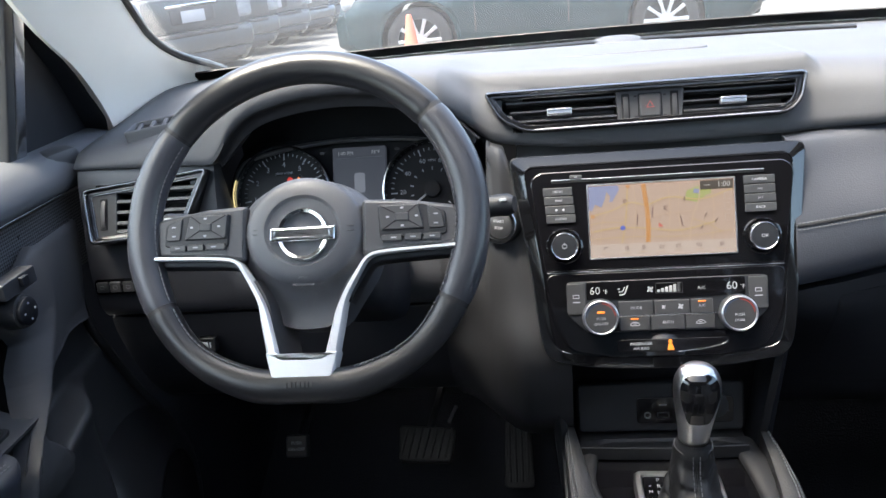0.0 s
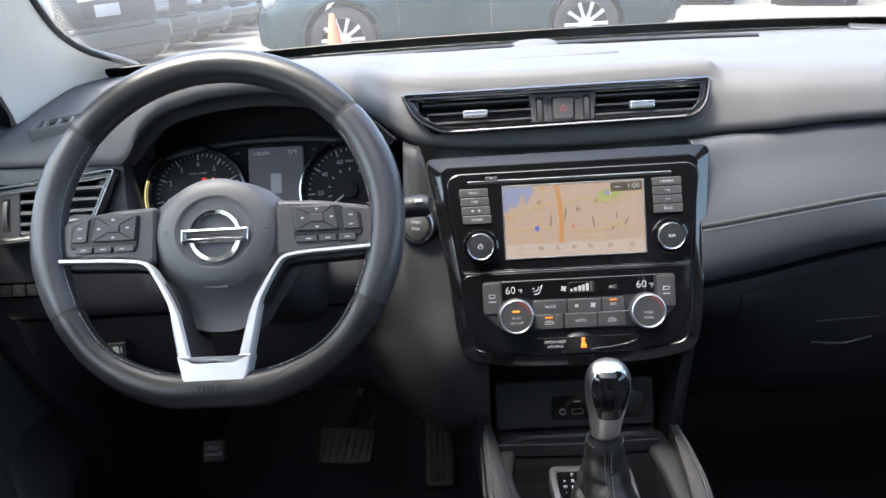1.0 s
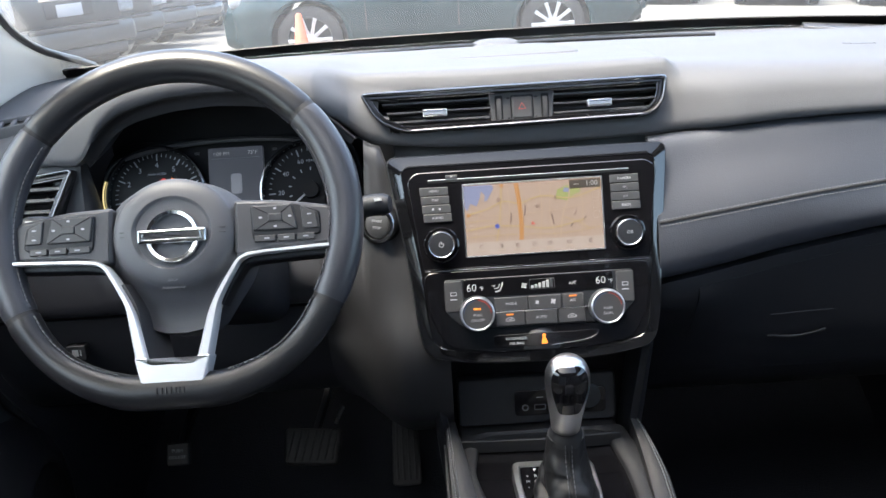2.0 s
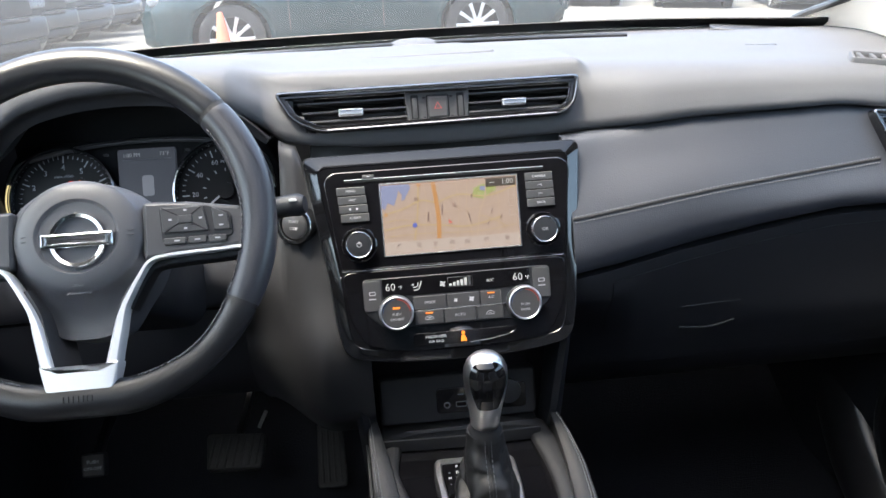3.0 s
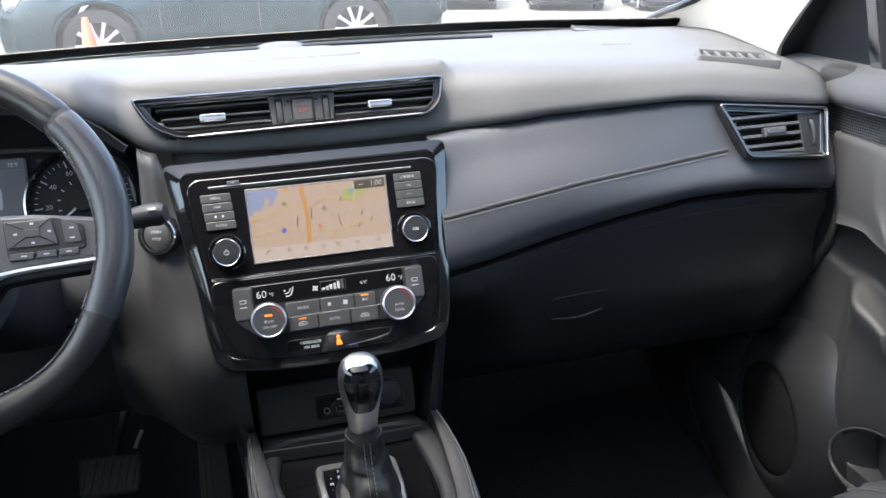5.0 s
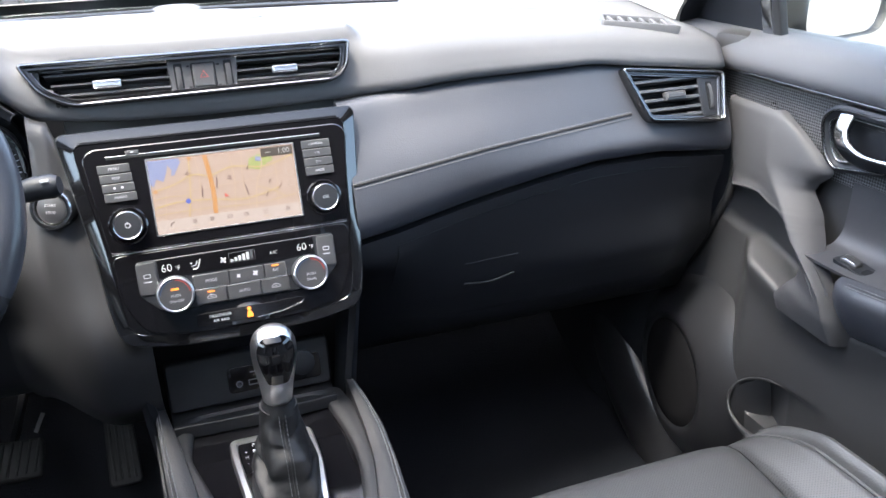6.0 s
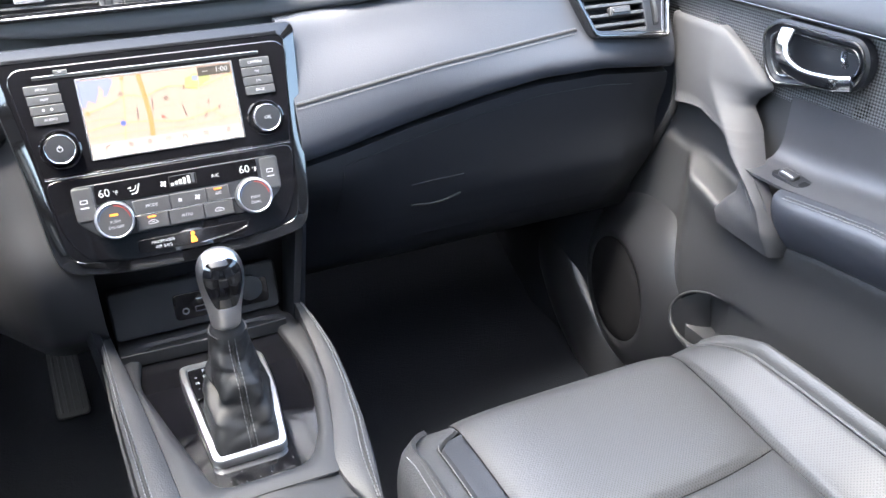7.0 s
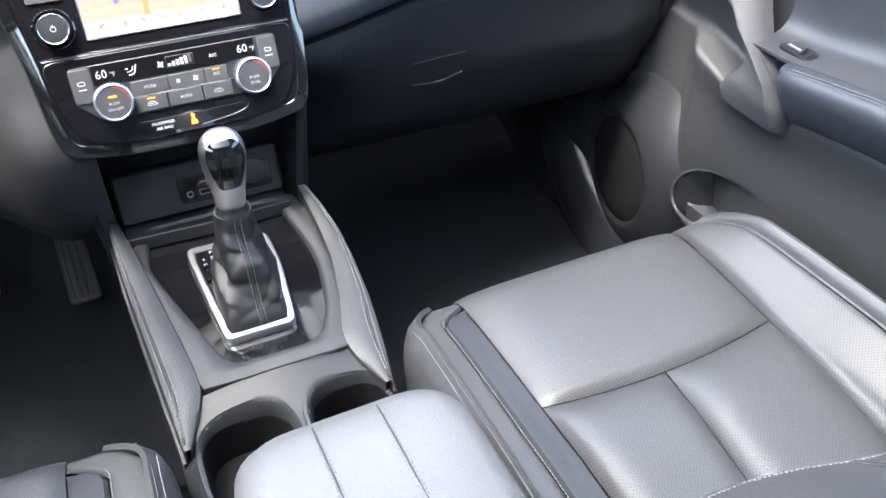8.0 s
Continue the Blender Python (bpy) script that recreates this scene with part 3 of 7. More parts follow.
def glovebox():
    def face(x, proud=0.0):
        yl = float(np.interp(x, [0.147, 0.294, 0.495, 0.72], [-0.020, 0.0, 0.010, 0.022]))
        zl = float(np.interp(x, [0.147, 0.20, 0.294, 0.40, 0.495, 0.60, 0.72], [0.896, 0.902, 0.917, 0.934, 0.945, 0.944, 0.930]))
        k = float(np.interp(x, [0.147, 0.25], [1, 0]))
        end = float(np.interp(x, [0.66, 0.735], [0, 1]))
        return [(yl + 0.026, zl - 0.004), (yl + 0.010, zl - 0.006), (yl + 0.006 - proud, zl - 0.025), (yl * (1 - k) + 0.012 - 0.02 * k - proud + 0.01 * end, 0.855), (0.027 + 0.02 * k - proud + 0.02 * end, 0.79),
                (0.055 + 0.02 * k - proud + 0.03 * end, 0.725), (0.11, 0.665), (0.22, 0.635), (0.42, 0.62)]

    rows = [[(x, *p) for p in spline(face(x), 30)] for x in np.linspace(0.140, X_END, 50)]
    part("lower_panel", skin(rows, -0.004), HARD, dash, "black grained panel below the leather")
    rows = [[(x, *p) for p in spline(face(x, 0.0009)[2:6], 20)] for x in np.linspace(0.20, 0.655, 40)]
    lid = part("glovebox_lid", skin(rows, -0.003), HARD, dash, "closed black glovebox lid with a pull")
    m = panel((0.339, 0.0225, 0.797), -15, 3)
    part("pull_edge", sweep([(-0.040, 0.029, 0.0012), (0, 0.030, 0.0012), (0.040, 0.030, 0.0012)], circle(0.0005, 6), up=(0, 0, 1)), HARD, lid, m=m)
    part("pull_lip", sweep(spline([(-0.038, -0.006, 0.002), (0, -0.008, 0.005), (0.038, -0.003, 0.002)], 14), circle(0.0018, 8), up=(0, 0, 1)), HARD, lid, "worn grey lip of the pull", m=m)


def driver_panels():
    xs = np.unique(np.r_[np.linspace(-X_END, -0.54, 24), np.linspace(-0.54, -0.262, 30)])

    def prof(x):
        k = stack_blend(x)
        inside = -0.533 < x < -0.20
        top = 0.985 if inside else lip_z(x) - 0.006
        if x > -0.175:
            top = 1.035
        y = [0.058, 0.040, 0.030, 0.034, 0.048]
        s = [0.046, 0.020, 0.000, -0.016, -0.032]
        z = [top, top - 0.35 * (top - 0.865), top - 0.62 * (top - 0.865), 0.885, 0.865]
        return [(a * (1 - k) + b * k, c) for a, b, c in zip(y, s, z)]

    rows = []
    for x in xs:
        p = prof(x)
        rows.append([(x, *q) for q in spline([(p[0][0] + 0.02, p[0][1] + 0.001)] + p + [(p[-1][0] + 0.02, p[-1][1] - 0.002)], 26)])
    inv = VENT_L.inverted()

    def keep(x, y, z):
        a = inv @ Vector((x, y, z))
        return not (-0.028 < a.y < 0.028 and -0.076 < a.x < 0.052 - 0.2 * (0.03 - a.y))

    part("driver_panel", skin(rows, -0.004, keep), GREY, dash, "dark grey grained panel round the steering column")
    # one unbroken flank beside the centre stack, from the dashboard's lip down to the console
    rows = []
    for x in np.linspace(-0.266, -0.108, 26):
        k = stack_blend(x)
        low = [((0.052, 0.050, 0.062, 0.095, 0.17)[i] * (1 - k) + (-0.040, -0.043, -0.036, -0.014, 0.06)[i] * k, (0.835, 0.80, 0.76, 0.715, 0.655)[i]) for i in range(5)]
        p = prof(x)
        rows.append([(x, *q) for q in spline([(p[0][0] + 0.02, p[0][1] + 0.001)] + p[:4] + low, 44)])
    part("stack_flank", skin(rows, -0.004), FLANK, dash, "grained flank running down beside the centre stack, darkened for the shade there", smooth=80)
    rows = []
    for x in xs:
        k = stack_blend(x)
        p = [(0.07, 0.863), (0.052, 0.860), (0.056, 0.835), (0.080, 0.775), (0.125, 0.705), (0.20, 0.655), (0.40, 0.63)]
        q = [(-0.01, 0.863), (-0.028, 0.860), (-0.038, 0.835), (-0.030, 0.775), (0.000, 0.705), (0.10, 0.655), (0.40, 0.63)]
        rows.append([(x, *c) for c in spline([(a * (1 - k) + b * k, z) for (a, z), (b, _) in zip(p, q)], 26)])
    part("knee_panel", skin(rows, -0.004), KNEE, dash, "black grained knee panel under the wheel")
    # switch bank, fuel flap switch and slots
    m = panel((-0.690, 0.030, 0.915), 8, 0)
    bank = part("switch_bank", plate(rect(0.060, 0.021, 0.007), -0.01, 0.003), GLOSS, dash, m=m)
    for u in (-0.018, 0.0, 0.018):
        part("switch", plate(rect(0.0160, 0.014, 0.002, u, 0), 0.003, 0.006, 0.001), BUTTON, bank)
        part("symbol", band(rect(0.006, 0.005, 0.001, u, 0), 0.0008, 0.0061, 0.0063, 0.0001), STITCH, bank)
    m = panel((-0.594, 0.050, 0.8155), 8, 0)
    flap = part("fuel_flap_switch", plate(rect(0.026, 0.020, 0.003), -0.006, 0.006), HARD, dash, m=m)
    part("symbol", plate(rect(0.008, 0.009, 0.001, -0.001, 0), 0.006, 0.0065, 0.0002), WHITE, flap)
    part("symbol", plate(rect(0.002, 0.008, 0.0005, 0.006, 0), 0.006, 0.0065, 0.0002), WHITE, flap)
    for i in range(3):
        part("slot", plate(rect(0.007, 0.020, 0.002), -0.004, 0.0015, 0.0005), DARK, dash, m=panel((-0.738 + 0.002 * i, -0.035 + 0.016 * i, 0.93), 0, 60))
    # start button with its ring
    m = panel((-0.184, 0.014, 0.978), 14, -22)
    ring = part("start_ring", lathe([(0.0235, -0.012), (0.0235, 0.004), (0.022, 0.006), (0.0185, 0.006), (0.017, 0.003), (0.017, -0.004)]), SMOKE, dash, "grey ring of the start button", m=m)
    part("start_button", lathe([(0.0162, -0.006), (0.0162, 0.003), (0.0145, 0.0045), (0, 0.0045)]), BUTTON, ring)
    lettering("START", 0.0046, up(0, 0.004, 0.0047), WHITE, ring)
    lettering("STOP", 0.0046, up(0, -0.004, 0.0047), WHITE, ring)


def cluster():
    c = thing("instrument_cluster", "instrument cluster with two dials and a dim display under a hood", "instrument cluster", panel((-0.372, 0.10, 1.028), 25))
    arch = np.array([(x, 0.034, lip_z(x) + 0.001) for x in np.linspace(-0.532, -0.203, 60)])
    brim = np.array([-0.3675, 0.0, 1.020]) + (arch - np.array([-0.3675, 0.0, 1.020])) * np.array([0.955, 1.0, 0.84])
    for _ in range(10):
        brim[1:-1] = 0.25 * brim[:-2] + 0.5 * brim[1:-1] + 0.25 * brim[2:]
    visor = [arch * (1 - k) + brim * k + np.array([0, 0.016 * k + 0.004 * math.sin(math.pi * k), 0.003 * math.sin(math.pi * k)]) for k in np.linspace(0, 1, 8)]
    part("hood_visor", skin(np.array(visor), 0.002), VISOR, dash, "smooth black visor round the instruments", smooth=80)
    hood = [np.array([-0.3675, 0.0, 1.02]) + (brim - np.array([-0.3675, 0.0, 1.02])) * np.array([1 + 0.03 * k, 1.0, 1 + 0.10 * k]) + np.array([0, 0.016 + 0.085 * k, 0]) for k in np.linspace(0, 1, 6)]
    # the lighter grey puts bounced light into the lining's colour
    part("hood_lining", skin(np.array(hood), 0.002), GREY, dash, "lining under the instrument hood, greyed for bounced light")
    part("hood_back", skin([[(x, 0.145, z) for x in np.linspace(-0.53, -0.20, 6)] for z in (0.94, 1.04, 1.125)], 0.004), DARK, dash)
    face = rounded([(-0.172, -0.085), (0.165, -0.085), (0.168, 0.005), (0.145, 0.05), (-0.145, 0.05), (-0.172, 0.005)], 0.03, 6)
    part("bezel", plate(face, -0.03, -0.012), DARK, c)
    brow = spline([(-0.165, -0.03, 0), (-0.15, 0.018, 0.002), (-0.10, 0.034, 0.002), (-0.04, 0.042, 0.002), (0.03, 0.043, 0.002), (0.10, 0.036, 0.002), (0.15, 0.016, 0.002), (0.162, -0.03, 0)], 40)
    part("brow", sweep(brow, circle(0.003, 8), up=(0, 0, 1)), GREY, c)
    for cx, name in ((-0.095, "tachometer"), (0.101, "speedometer")):
        cy = -0.034
        g = part("dial", lathe([(0.053, -0.012), (0.053, -0.006), (0, -0.006)], 48, cx=cx, cy=cy), GAUGE, c, "round black " + name, m=Matrix.Translation((cx, cy + (0.012 if cx < 0 else 0.008), 0)) @ Matrix.Diagonal((1.12, 1.12, 1, 1)) @ Matrix.Translation((-cx, -cy, 0)))
        part("dial_ring", lathe([(0.0575, -0.012), (0.057, 0.006), (0.055, 0.007), (0.053, 0.003), (0.053, -0.008)], 48, cx=cx, cy=cy), SMOKE, g, "bright rim round the dial")
        part("inner_dial", lathe([(0.030, -0.007), (0.030, -0.0045), (0, -0.0045)], 40, cx=cx, cy=cy), GAUGE, g)
        count = 36 if cx > 0 else 41
        ticks = bmesh.new()
        for i in range(count):
            a = radians(220 - i * 260 / (count - 1))
            major = i % 5 == 0
            L0, L1 = (0.041 if major else 0.0455), 0.049
            p0, p1 = (cx + L0 * math.cos(a), cy + L0 * math.sin(a), -0.0056), (cx + L1 * math.cos(a), cy + L1 * math.sin(a), -0.0056)
            mark = sweep([p0, ((p0[0] + p1[0]) / 2, (p0[1] + p1[1]) / 2, -0.0056), p1], rect(0.0014 if major else 0.0007, 0.0005), bm=None if major else ticks)
            if major:
                part("long_tick", mark, WHITE, g)
        tagged(part("short_ticks", ticks, WHITE, g), kind="stuff")
        if cx < 0:
            for k in range(9):
                a = radians(220 - k * 260 / 8)
                lettering(str(k), 0.0085, up(cx + 0.0355 * math.cos(a), cy + 0.0355 * math.sin(a), -0.0042), WHITE, g, "numeral")
            lettering("r/min x1000", 0.0042, up(cx, cy + 0.0255, -0.0042), WHITE, g)
            part("warning_light", lathe([(0.0035, -0.0045), (0.0035, -0.0040), (0, -0.0040)], 12, cx=cx + 0.007, cy=cy + 0.0170), REDLIT, g)
            part("warning_light", lathe([(0.0035, -0.0045), (0.0035, -0.0040), (0, -0.0040)], 3, cx=cx + 0.018, cy=cy + 0.0175), AMBER, g)
        else:
            for k in range(8):
                a = radians(220 - k * 260 / 7)
                lettering(str(k * 20), 0.0075, up(cx + 0.0345 * math.cos(a), cy + 0.0345 * math.sin(a), -0.0042), WHITE, g, "numeral")
            lettering("MPH", 0.0045, up(cx, cy + 0.0335, -0.0042), WHITE, g)
            for k in range(11):
                a = radians(220 - k * 260 / 10)
                part("inner_tick", plate(rect(0.0012, 0.0036), 0, 0.0004, 0.0001), WHITE, g, m=up(cx + 0.0245 * math.cos(a), cy + 0.0245 * math.sin(a), -0.0044, math.degrees(a) - 90))
        a = radians(218)
        tip = (cx + 0.040 * math.cos(a), cy + 0.040 * math.sin(a), 0.001)
        part("needle", sweep([(cx, cy, 0.001), ((cx + tip[0]) / 2, (cy + tip[1]) / 2, 0.001), tip], rect(0.0020, 0.0012)), WHITE, g)
        part("needle_hub", lathe([(0.010, -0.005), (0.009, 0.004), (0, 0.0045)], 24, cx=cx, cy=cy), GAUGE, g)
    part("lit_arc", sweep([(-0.096 + 0.0640 * math.cos(radians(d)), -0.022 + 0.0610 * math.sin(radians(d)), 0.0075) for d in range(160, 215, 5)], circle(0.0009, 6)), material("lit_yellow", (0.3, 0.25, 0.1), 0.5, emit=0.1, glow=(1.0, 0.8, 0.4)), c, "yellow light line by the dial")
    d = part("display", plate(rect(0.070, 0.078, 0.003, 0.006, -0.004), -0.012, -0.004, 0.0006), LCD, c, "dim blue-grey information display")
    lettering("1:00 PM", 0.0065, up(-0.012, 0.027, -0.0036), LIT, d)
    lettering("73°F", 0.0065, up(0.028, 0.027, -0.0036), LIT, d)
    part("display_rule", plate(rect(0.06, 0.0006, 0, 0.006, 0.021), -0.004, -0.0037, 0.0001), THREAD, d)
    part("car_symbol", plate(rect(0.014, 0.026, 0.004, 0.006, -0.012), -0.004, -0.0036, 0.0002), material("dim_lit_white", (0.1, 0.1, 0.11), 0.5, emit=0.013, glow=(0.75, 0.8, 1.0)), d)
    for u in (-0.045, 0.055):
        part("tell_tale", plate(rect(0.006, 0.003, 0.001, u, 0.031), -0.012, -0.0105, 0.0002), BUTTON, c)


def slats(parent, outline_at, vs, twist=4, depth=0.018, w=-0.006, fat=0.0016):
    """Horizontal vent blades between the left and right limits that outline_at(v) gives."""
    for v in vs:
        a, b = outline_at(v)
        s = np.array([(-0.0012, -depth / 2), (0.0012, -depth / 2), (fat, depth / 2 - 0.002), (fat * 0.6, depth / 2), (-fat * 0.6, depth / 2), (-fat, depth / 2 - 0.002)])
        cs, sn = math.cos(radians(twist)), math.sin(radians(twist))
        s = np.stack([s[:, 0] * cs - s[:, 1] * sn, s[:, 0] * sn + s[:, 1] * cs], 1)
        part("blade", sweep([(a, v, w), ((a + b) / 2, v, w), (b, v, w)], s, up=(0, 0, 1)), BUTTON, parent)


def vent_tab(parent, u, v, wide=0.030, high=0.009, bright=True):
    t = part("slider_tab", plate(rect(wide, high, 0.0025, u, v), 0.0, 0.008, 0.002), SATIN if bright else BUTTON, parent)
    if not bright:
        part("slider_grip", plate(rect(wide * 0.8, high * 0.45, 0.002, u, v), 0.0075, 0.0100, 0.001), BUTTON, t)
        return
    part("slider_edge", plate(rect(wide * 0.92, 0.0022, 0.0008, u, v + 0.0022), 0.0078, 0.0092, 0.0005), CHROME, t)


def thumb_wheel(parent, u, v, h=0.036):
    part("wheel_slot", plate(rect(0.0095, h + 0.004, 0.002, u, v), 0.002, 0.0048, 0.0004), DARK, parent)
    b = lathe([(h * 0.47, -0.0035), (h * 0.5, -0.002), (h * 0.5, 0.002), (h * 0.47, 0.0035)], 40)
    bmesh.ops.rotate(b, verts=b.verts, cent=(0, 0, 0), matrix=Matrix.Rotation(radians(90), 3, "Y"))
    bmesh.ops.scale(b, verts=b.verts, vec=(0.8, 1, 0.25))
    bmesh.ops.translate(b, verts=b.verts, vec=(u, v, 0.0032))
    part("thumb_wheel", b, BUTTON, parent)


def centre_vent():
    t = thing("air_vent", "wide centre air vent with dark rim, blades and hazard switch", "air vent", VENT_C, "air vents")
    out = rounded([(-0.148, -0.0195), (0.150, -0.0165), (0.1665, -0.002), (0.1735, 0.0315), (-0.1985, 0.0315), (-0.179, -0.003)], [0.012, 0.014, 0.012, 0.009, 0.010, 0.012], 6)
    part("rim", band(out, 0.0046, -0.02, 0.0165, 0.0018), RIM, t, "dark chrome outer rim")
    part("inner_rim", band(inset(out, 0.0043), 0.0038, -0.03, 0.0115, 0.001), GLOSS, t)
    part("liner", band(inset(out, 0.0078), 0.0016, -0.04, 0.0060, 0.0006), SMOKE, t, "fine bright inner line")
    part("back", plate(inset(out, 0.003), -0.05, -0.032), DARK, t)
    for side in (-1, 1):
        def ends(v, side=side):
            if side < 0:
                return (-0.178 + 0.45 * max(0, 0.0235 - v) + 0.004, -0.041)
            return (0.036, 0.163 - 0.22 * max(0, 0.0235 - v))
        slats(t, ends, (0.0170, 0.0060, -0.0050), fat=0.0017)
    vent_tab(t, -0.108, 0.0045)
    vent_tab(t, 0.0915, 0.0045)
    mid = rounded([(-0.0395, -0.0150), (0.0335, -0.0160), (0.0375, 0.0235), (-0.0425, 0.0235)], 0.003)
    c = part("switch_plate", plate(mid, -0.035, 0.004), BUTTON, t, "grey plate round the hazard switch")
    part("switch_gap", plate(rect(0.0280, 0.0300, 0.003, -0.0025, 0.0045), 0.003, 0.0044, 0.0003), DARK, c)
    for u in (-0.0305, 0.0255):
        thumb_wheel(c, u, 0.004, 0.028)
    part("hazard_switch", plate(rect(0.0245, 0.0265, 0.003, -0.0025, 0.0045), 0.003, 0.007, 0.0015), BUTTON, c)
    tri = circle(0.0055, 3, -0.0025, 0.0045)
    tri = np.stack([tri[:, 1] * -1 + 0.002, tri[:, 0] + 0.007], 1)
    part("hazard_mark", band(tri, 0.0013, 0.007, 0.0074, 0.0002), REDPRINT, c, "red warning triangle")
    for u in (-0.019, 0.0145):
        for v in (0.016, -0.008):
            part("vent_mark", plate(rect(0.0035, 0.002, 0, u, v), 0.004, 0.0043, 0.0001), DARK, c)


def side_vent(s):
    t = thing("air_vent", "air vent at the dashboard's end with dark chrome rim and slider", "air vent", VENT_R if s > 0 else VENT_L, "air vents")
    pts = [(-0.0445 * s, -0.0355), (0.078 * s, -0.0475), (0.0895 * s, 0.0235), (-0.0785 * s, 0.0430)]
    if s < 0:
        pts = pts[::-1]
    out = rounded(pts, 0.010, 6)
    part("rim", band(out, 0.0046, -0.02, 0.012, 0.0018), RIM, t, "dark chrome outer rim")
    part("inner_rim", band(inset(out, 0.0037), 0.0045, -0.03, 0.007, 0.001), GLOSS, t)
    part("liner", band(inset(out, 0.008), 0.002, -0.035, 0.0055, 0.0008), RIM, t)
    part("back", plate(inset(out, 0.003), -0.05, -0.034), DARK, t)

    def ends(v):
        a = -0.066 + 0.43 * max(0, 0.030 - v) + 0.004
        b = 0.0455
        return (a, b) if s > 0 else (-b, -a)

    slats(t, ends, (0.0200, 0.0065, -0.0070, -0.0205, -0.0310), fat=0.0028)
    vent_tab(t, 0.004 * s, -0.003, 0.034, 0.013, False)
    cheek = rounded([(0.0455 * s, -0.036), (0.0735 * s, -0.039), (0.081 * s, 0.0175), (0.0445 * s, 0.022)][::s], 0.003)
    c = part("side_cheek", plate(cheek, -0.03, 0.0035), HARD, t)
    thumb_wheel(c, 0.0625 * s, -0.008, 0.036)


def pad_details():
    # side demister grilles
    for s in (-1, 1):
        g = thing("demister_grille", "small black side demister grille in the pad's corner", "demister grille", pose(s * 0.603, 0.104, crest_z(0.603) + 0.0040, 10, s * 6, -s * 10), "demister grilles")
        o = rounded([(-0.061, -0.017), (0.061, -0.017), (0.049, 0.017), (-0.053, 0.017)], 0.006)
        part("frame", band(o, 0.005, -0.018, 0.004, 0.0015), PAD, g)
        # dark sheet close under the fins paints the shade of a deep duct
        part("back", plate(inset(o, 0.004), -0.020, -0.0012, 0.0005), DARK, g)
        for k in range(6):
            part("fin", box(0.0058, 0.026, 0.006, 0.001, (-0.042 + 0.0165 * k, 0, -0.0005)), PAD, g)
    # demister slot along the windscreen, speaker lid and sensor
    slot = [(x, 0.462 - 0.40 * x * x, 1.1200) for x in np.linspace(-0.44, 0.345, 40)]
    s = thing("demister_slot", "long dark demister slot along the windscreen's foot", "demister slot")
    # solid dark bar set in the pad paints the shade inside the slot
    part("slot", sweep(slot, rect(0.020, 0.006, 0.002), up=(0, 0, 1)), DARK, s)
    lid = thing("speaker_lid", "low grained speaker lid on the dashboard top", "speaker lid", pose(-0.02, 0.315, 1.126, 1))
    part("lid", plate(rounded([(-0.17, -0.055), (0.13, -0.055), (0.09, 0.045), (-0.12, 0.045)], 0.03, 6), -0.01, 0.0060, 0.003), PAD, lid)
    part("shadow_gap", band(rounded([(-0.172, -0.057), (0.132, -0.057), (0.092, 0.047), (-0.122, 0.047)], 0.03, 6), 0.0022, -0.01, 0.0012, 0.0004), SEAM, lid)
    sens = thing("light_sensor", "small domed sensor cover near the windscreen", "sensor", pose(0.0, 0.470, 1.119))
    part("dome", lathe([(0.046, -0.005), (0.042, 0.002), (0.030, 0.006), (0.014, 0.0075), (0, 0.008)], 32), PAD, sens)
    cor = thing("corner_cover", "flat grey cover plate in the corner by the windscreen", "cover plate", pose(0.600, 0.455, 1.1105, 1, 4, -20), "corner covers")
    part("plate", plate(rounded([(-0.09, -0.045), (0.09, -0.045), (0.08, 0.05), (-0.09, 0.05)], 0.02, 5), -0.01, 0.004, 0.002), GREY, cor)
    copy_thing(cor, pose(-0.600, 0.455, 1.1105, 1, -4, 20))
    mark = thing("airbag_mark", "faint embossed airbag mark on the pad", "embossed mark", pose(0.475, 0.215, 1.1235, 2, 2, -5))
    lettering("SRS AIRBAG", 0.0085, Matrix(), GREY, mark)


upper_pad()
mid_panel()
glovebox()
driver_panels()
cluster()
centre_vent()
side_vent(-1)
side_vent(1)
pad_details()

# ---- centre stack ----
STACK = panel((0, 0, 0.98), 20)
stack = thing("centre_stack", "gloss black centre stack between dashboard and console", "centre stack", STACK)


def key(parent, u0, u1, v0, v1, w0=0.003, w1=0.0058, mat=None, r=0.0012):
    return part("button", plate(rect(u1 - u0, v1 - v0, r, (u0 + u1) / 2, (v0 + v1) / 2), w0, w1, 0.0007), mat or BUTTON, parent)


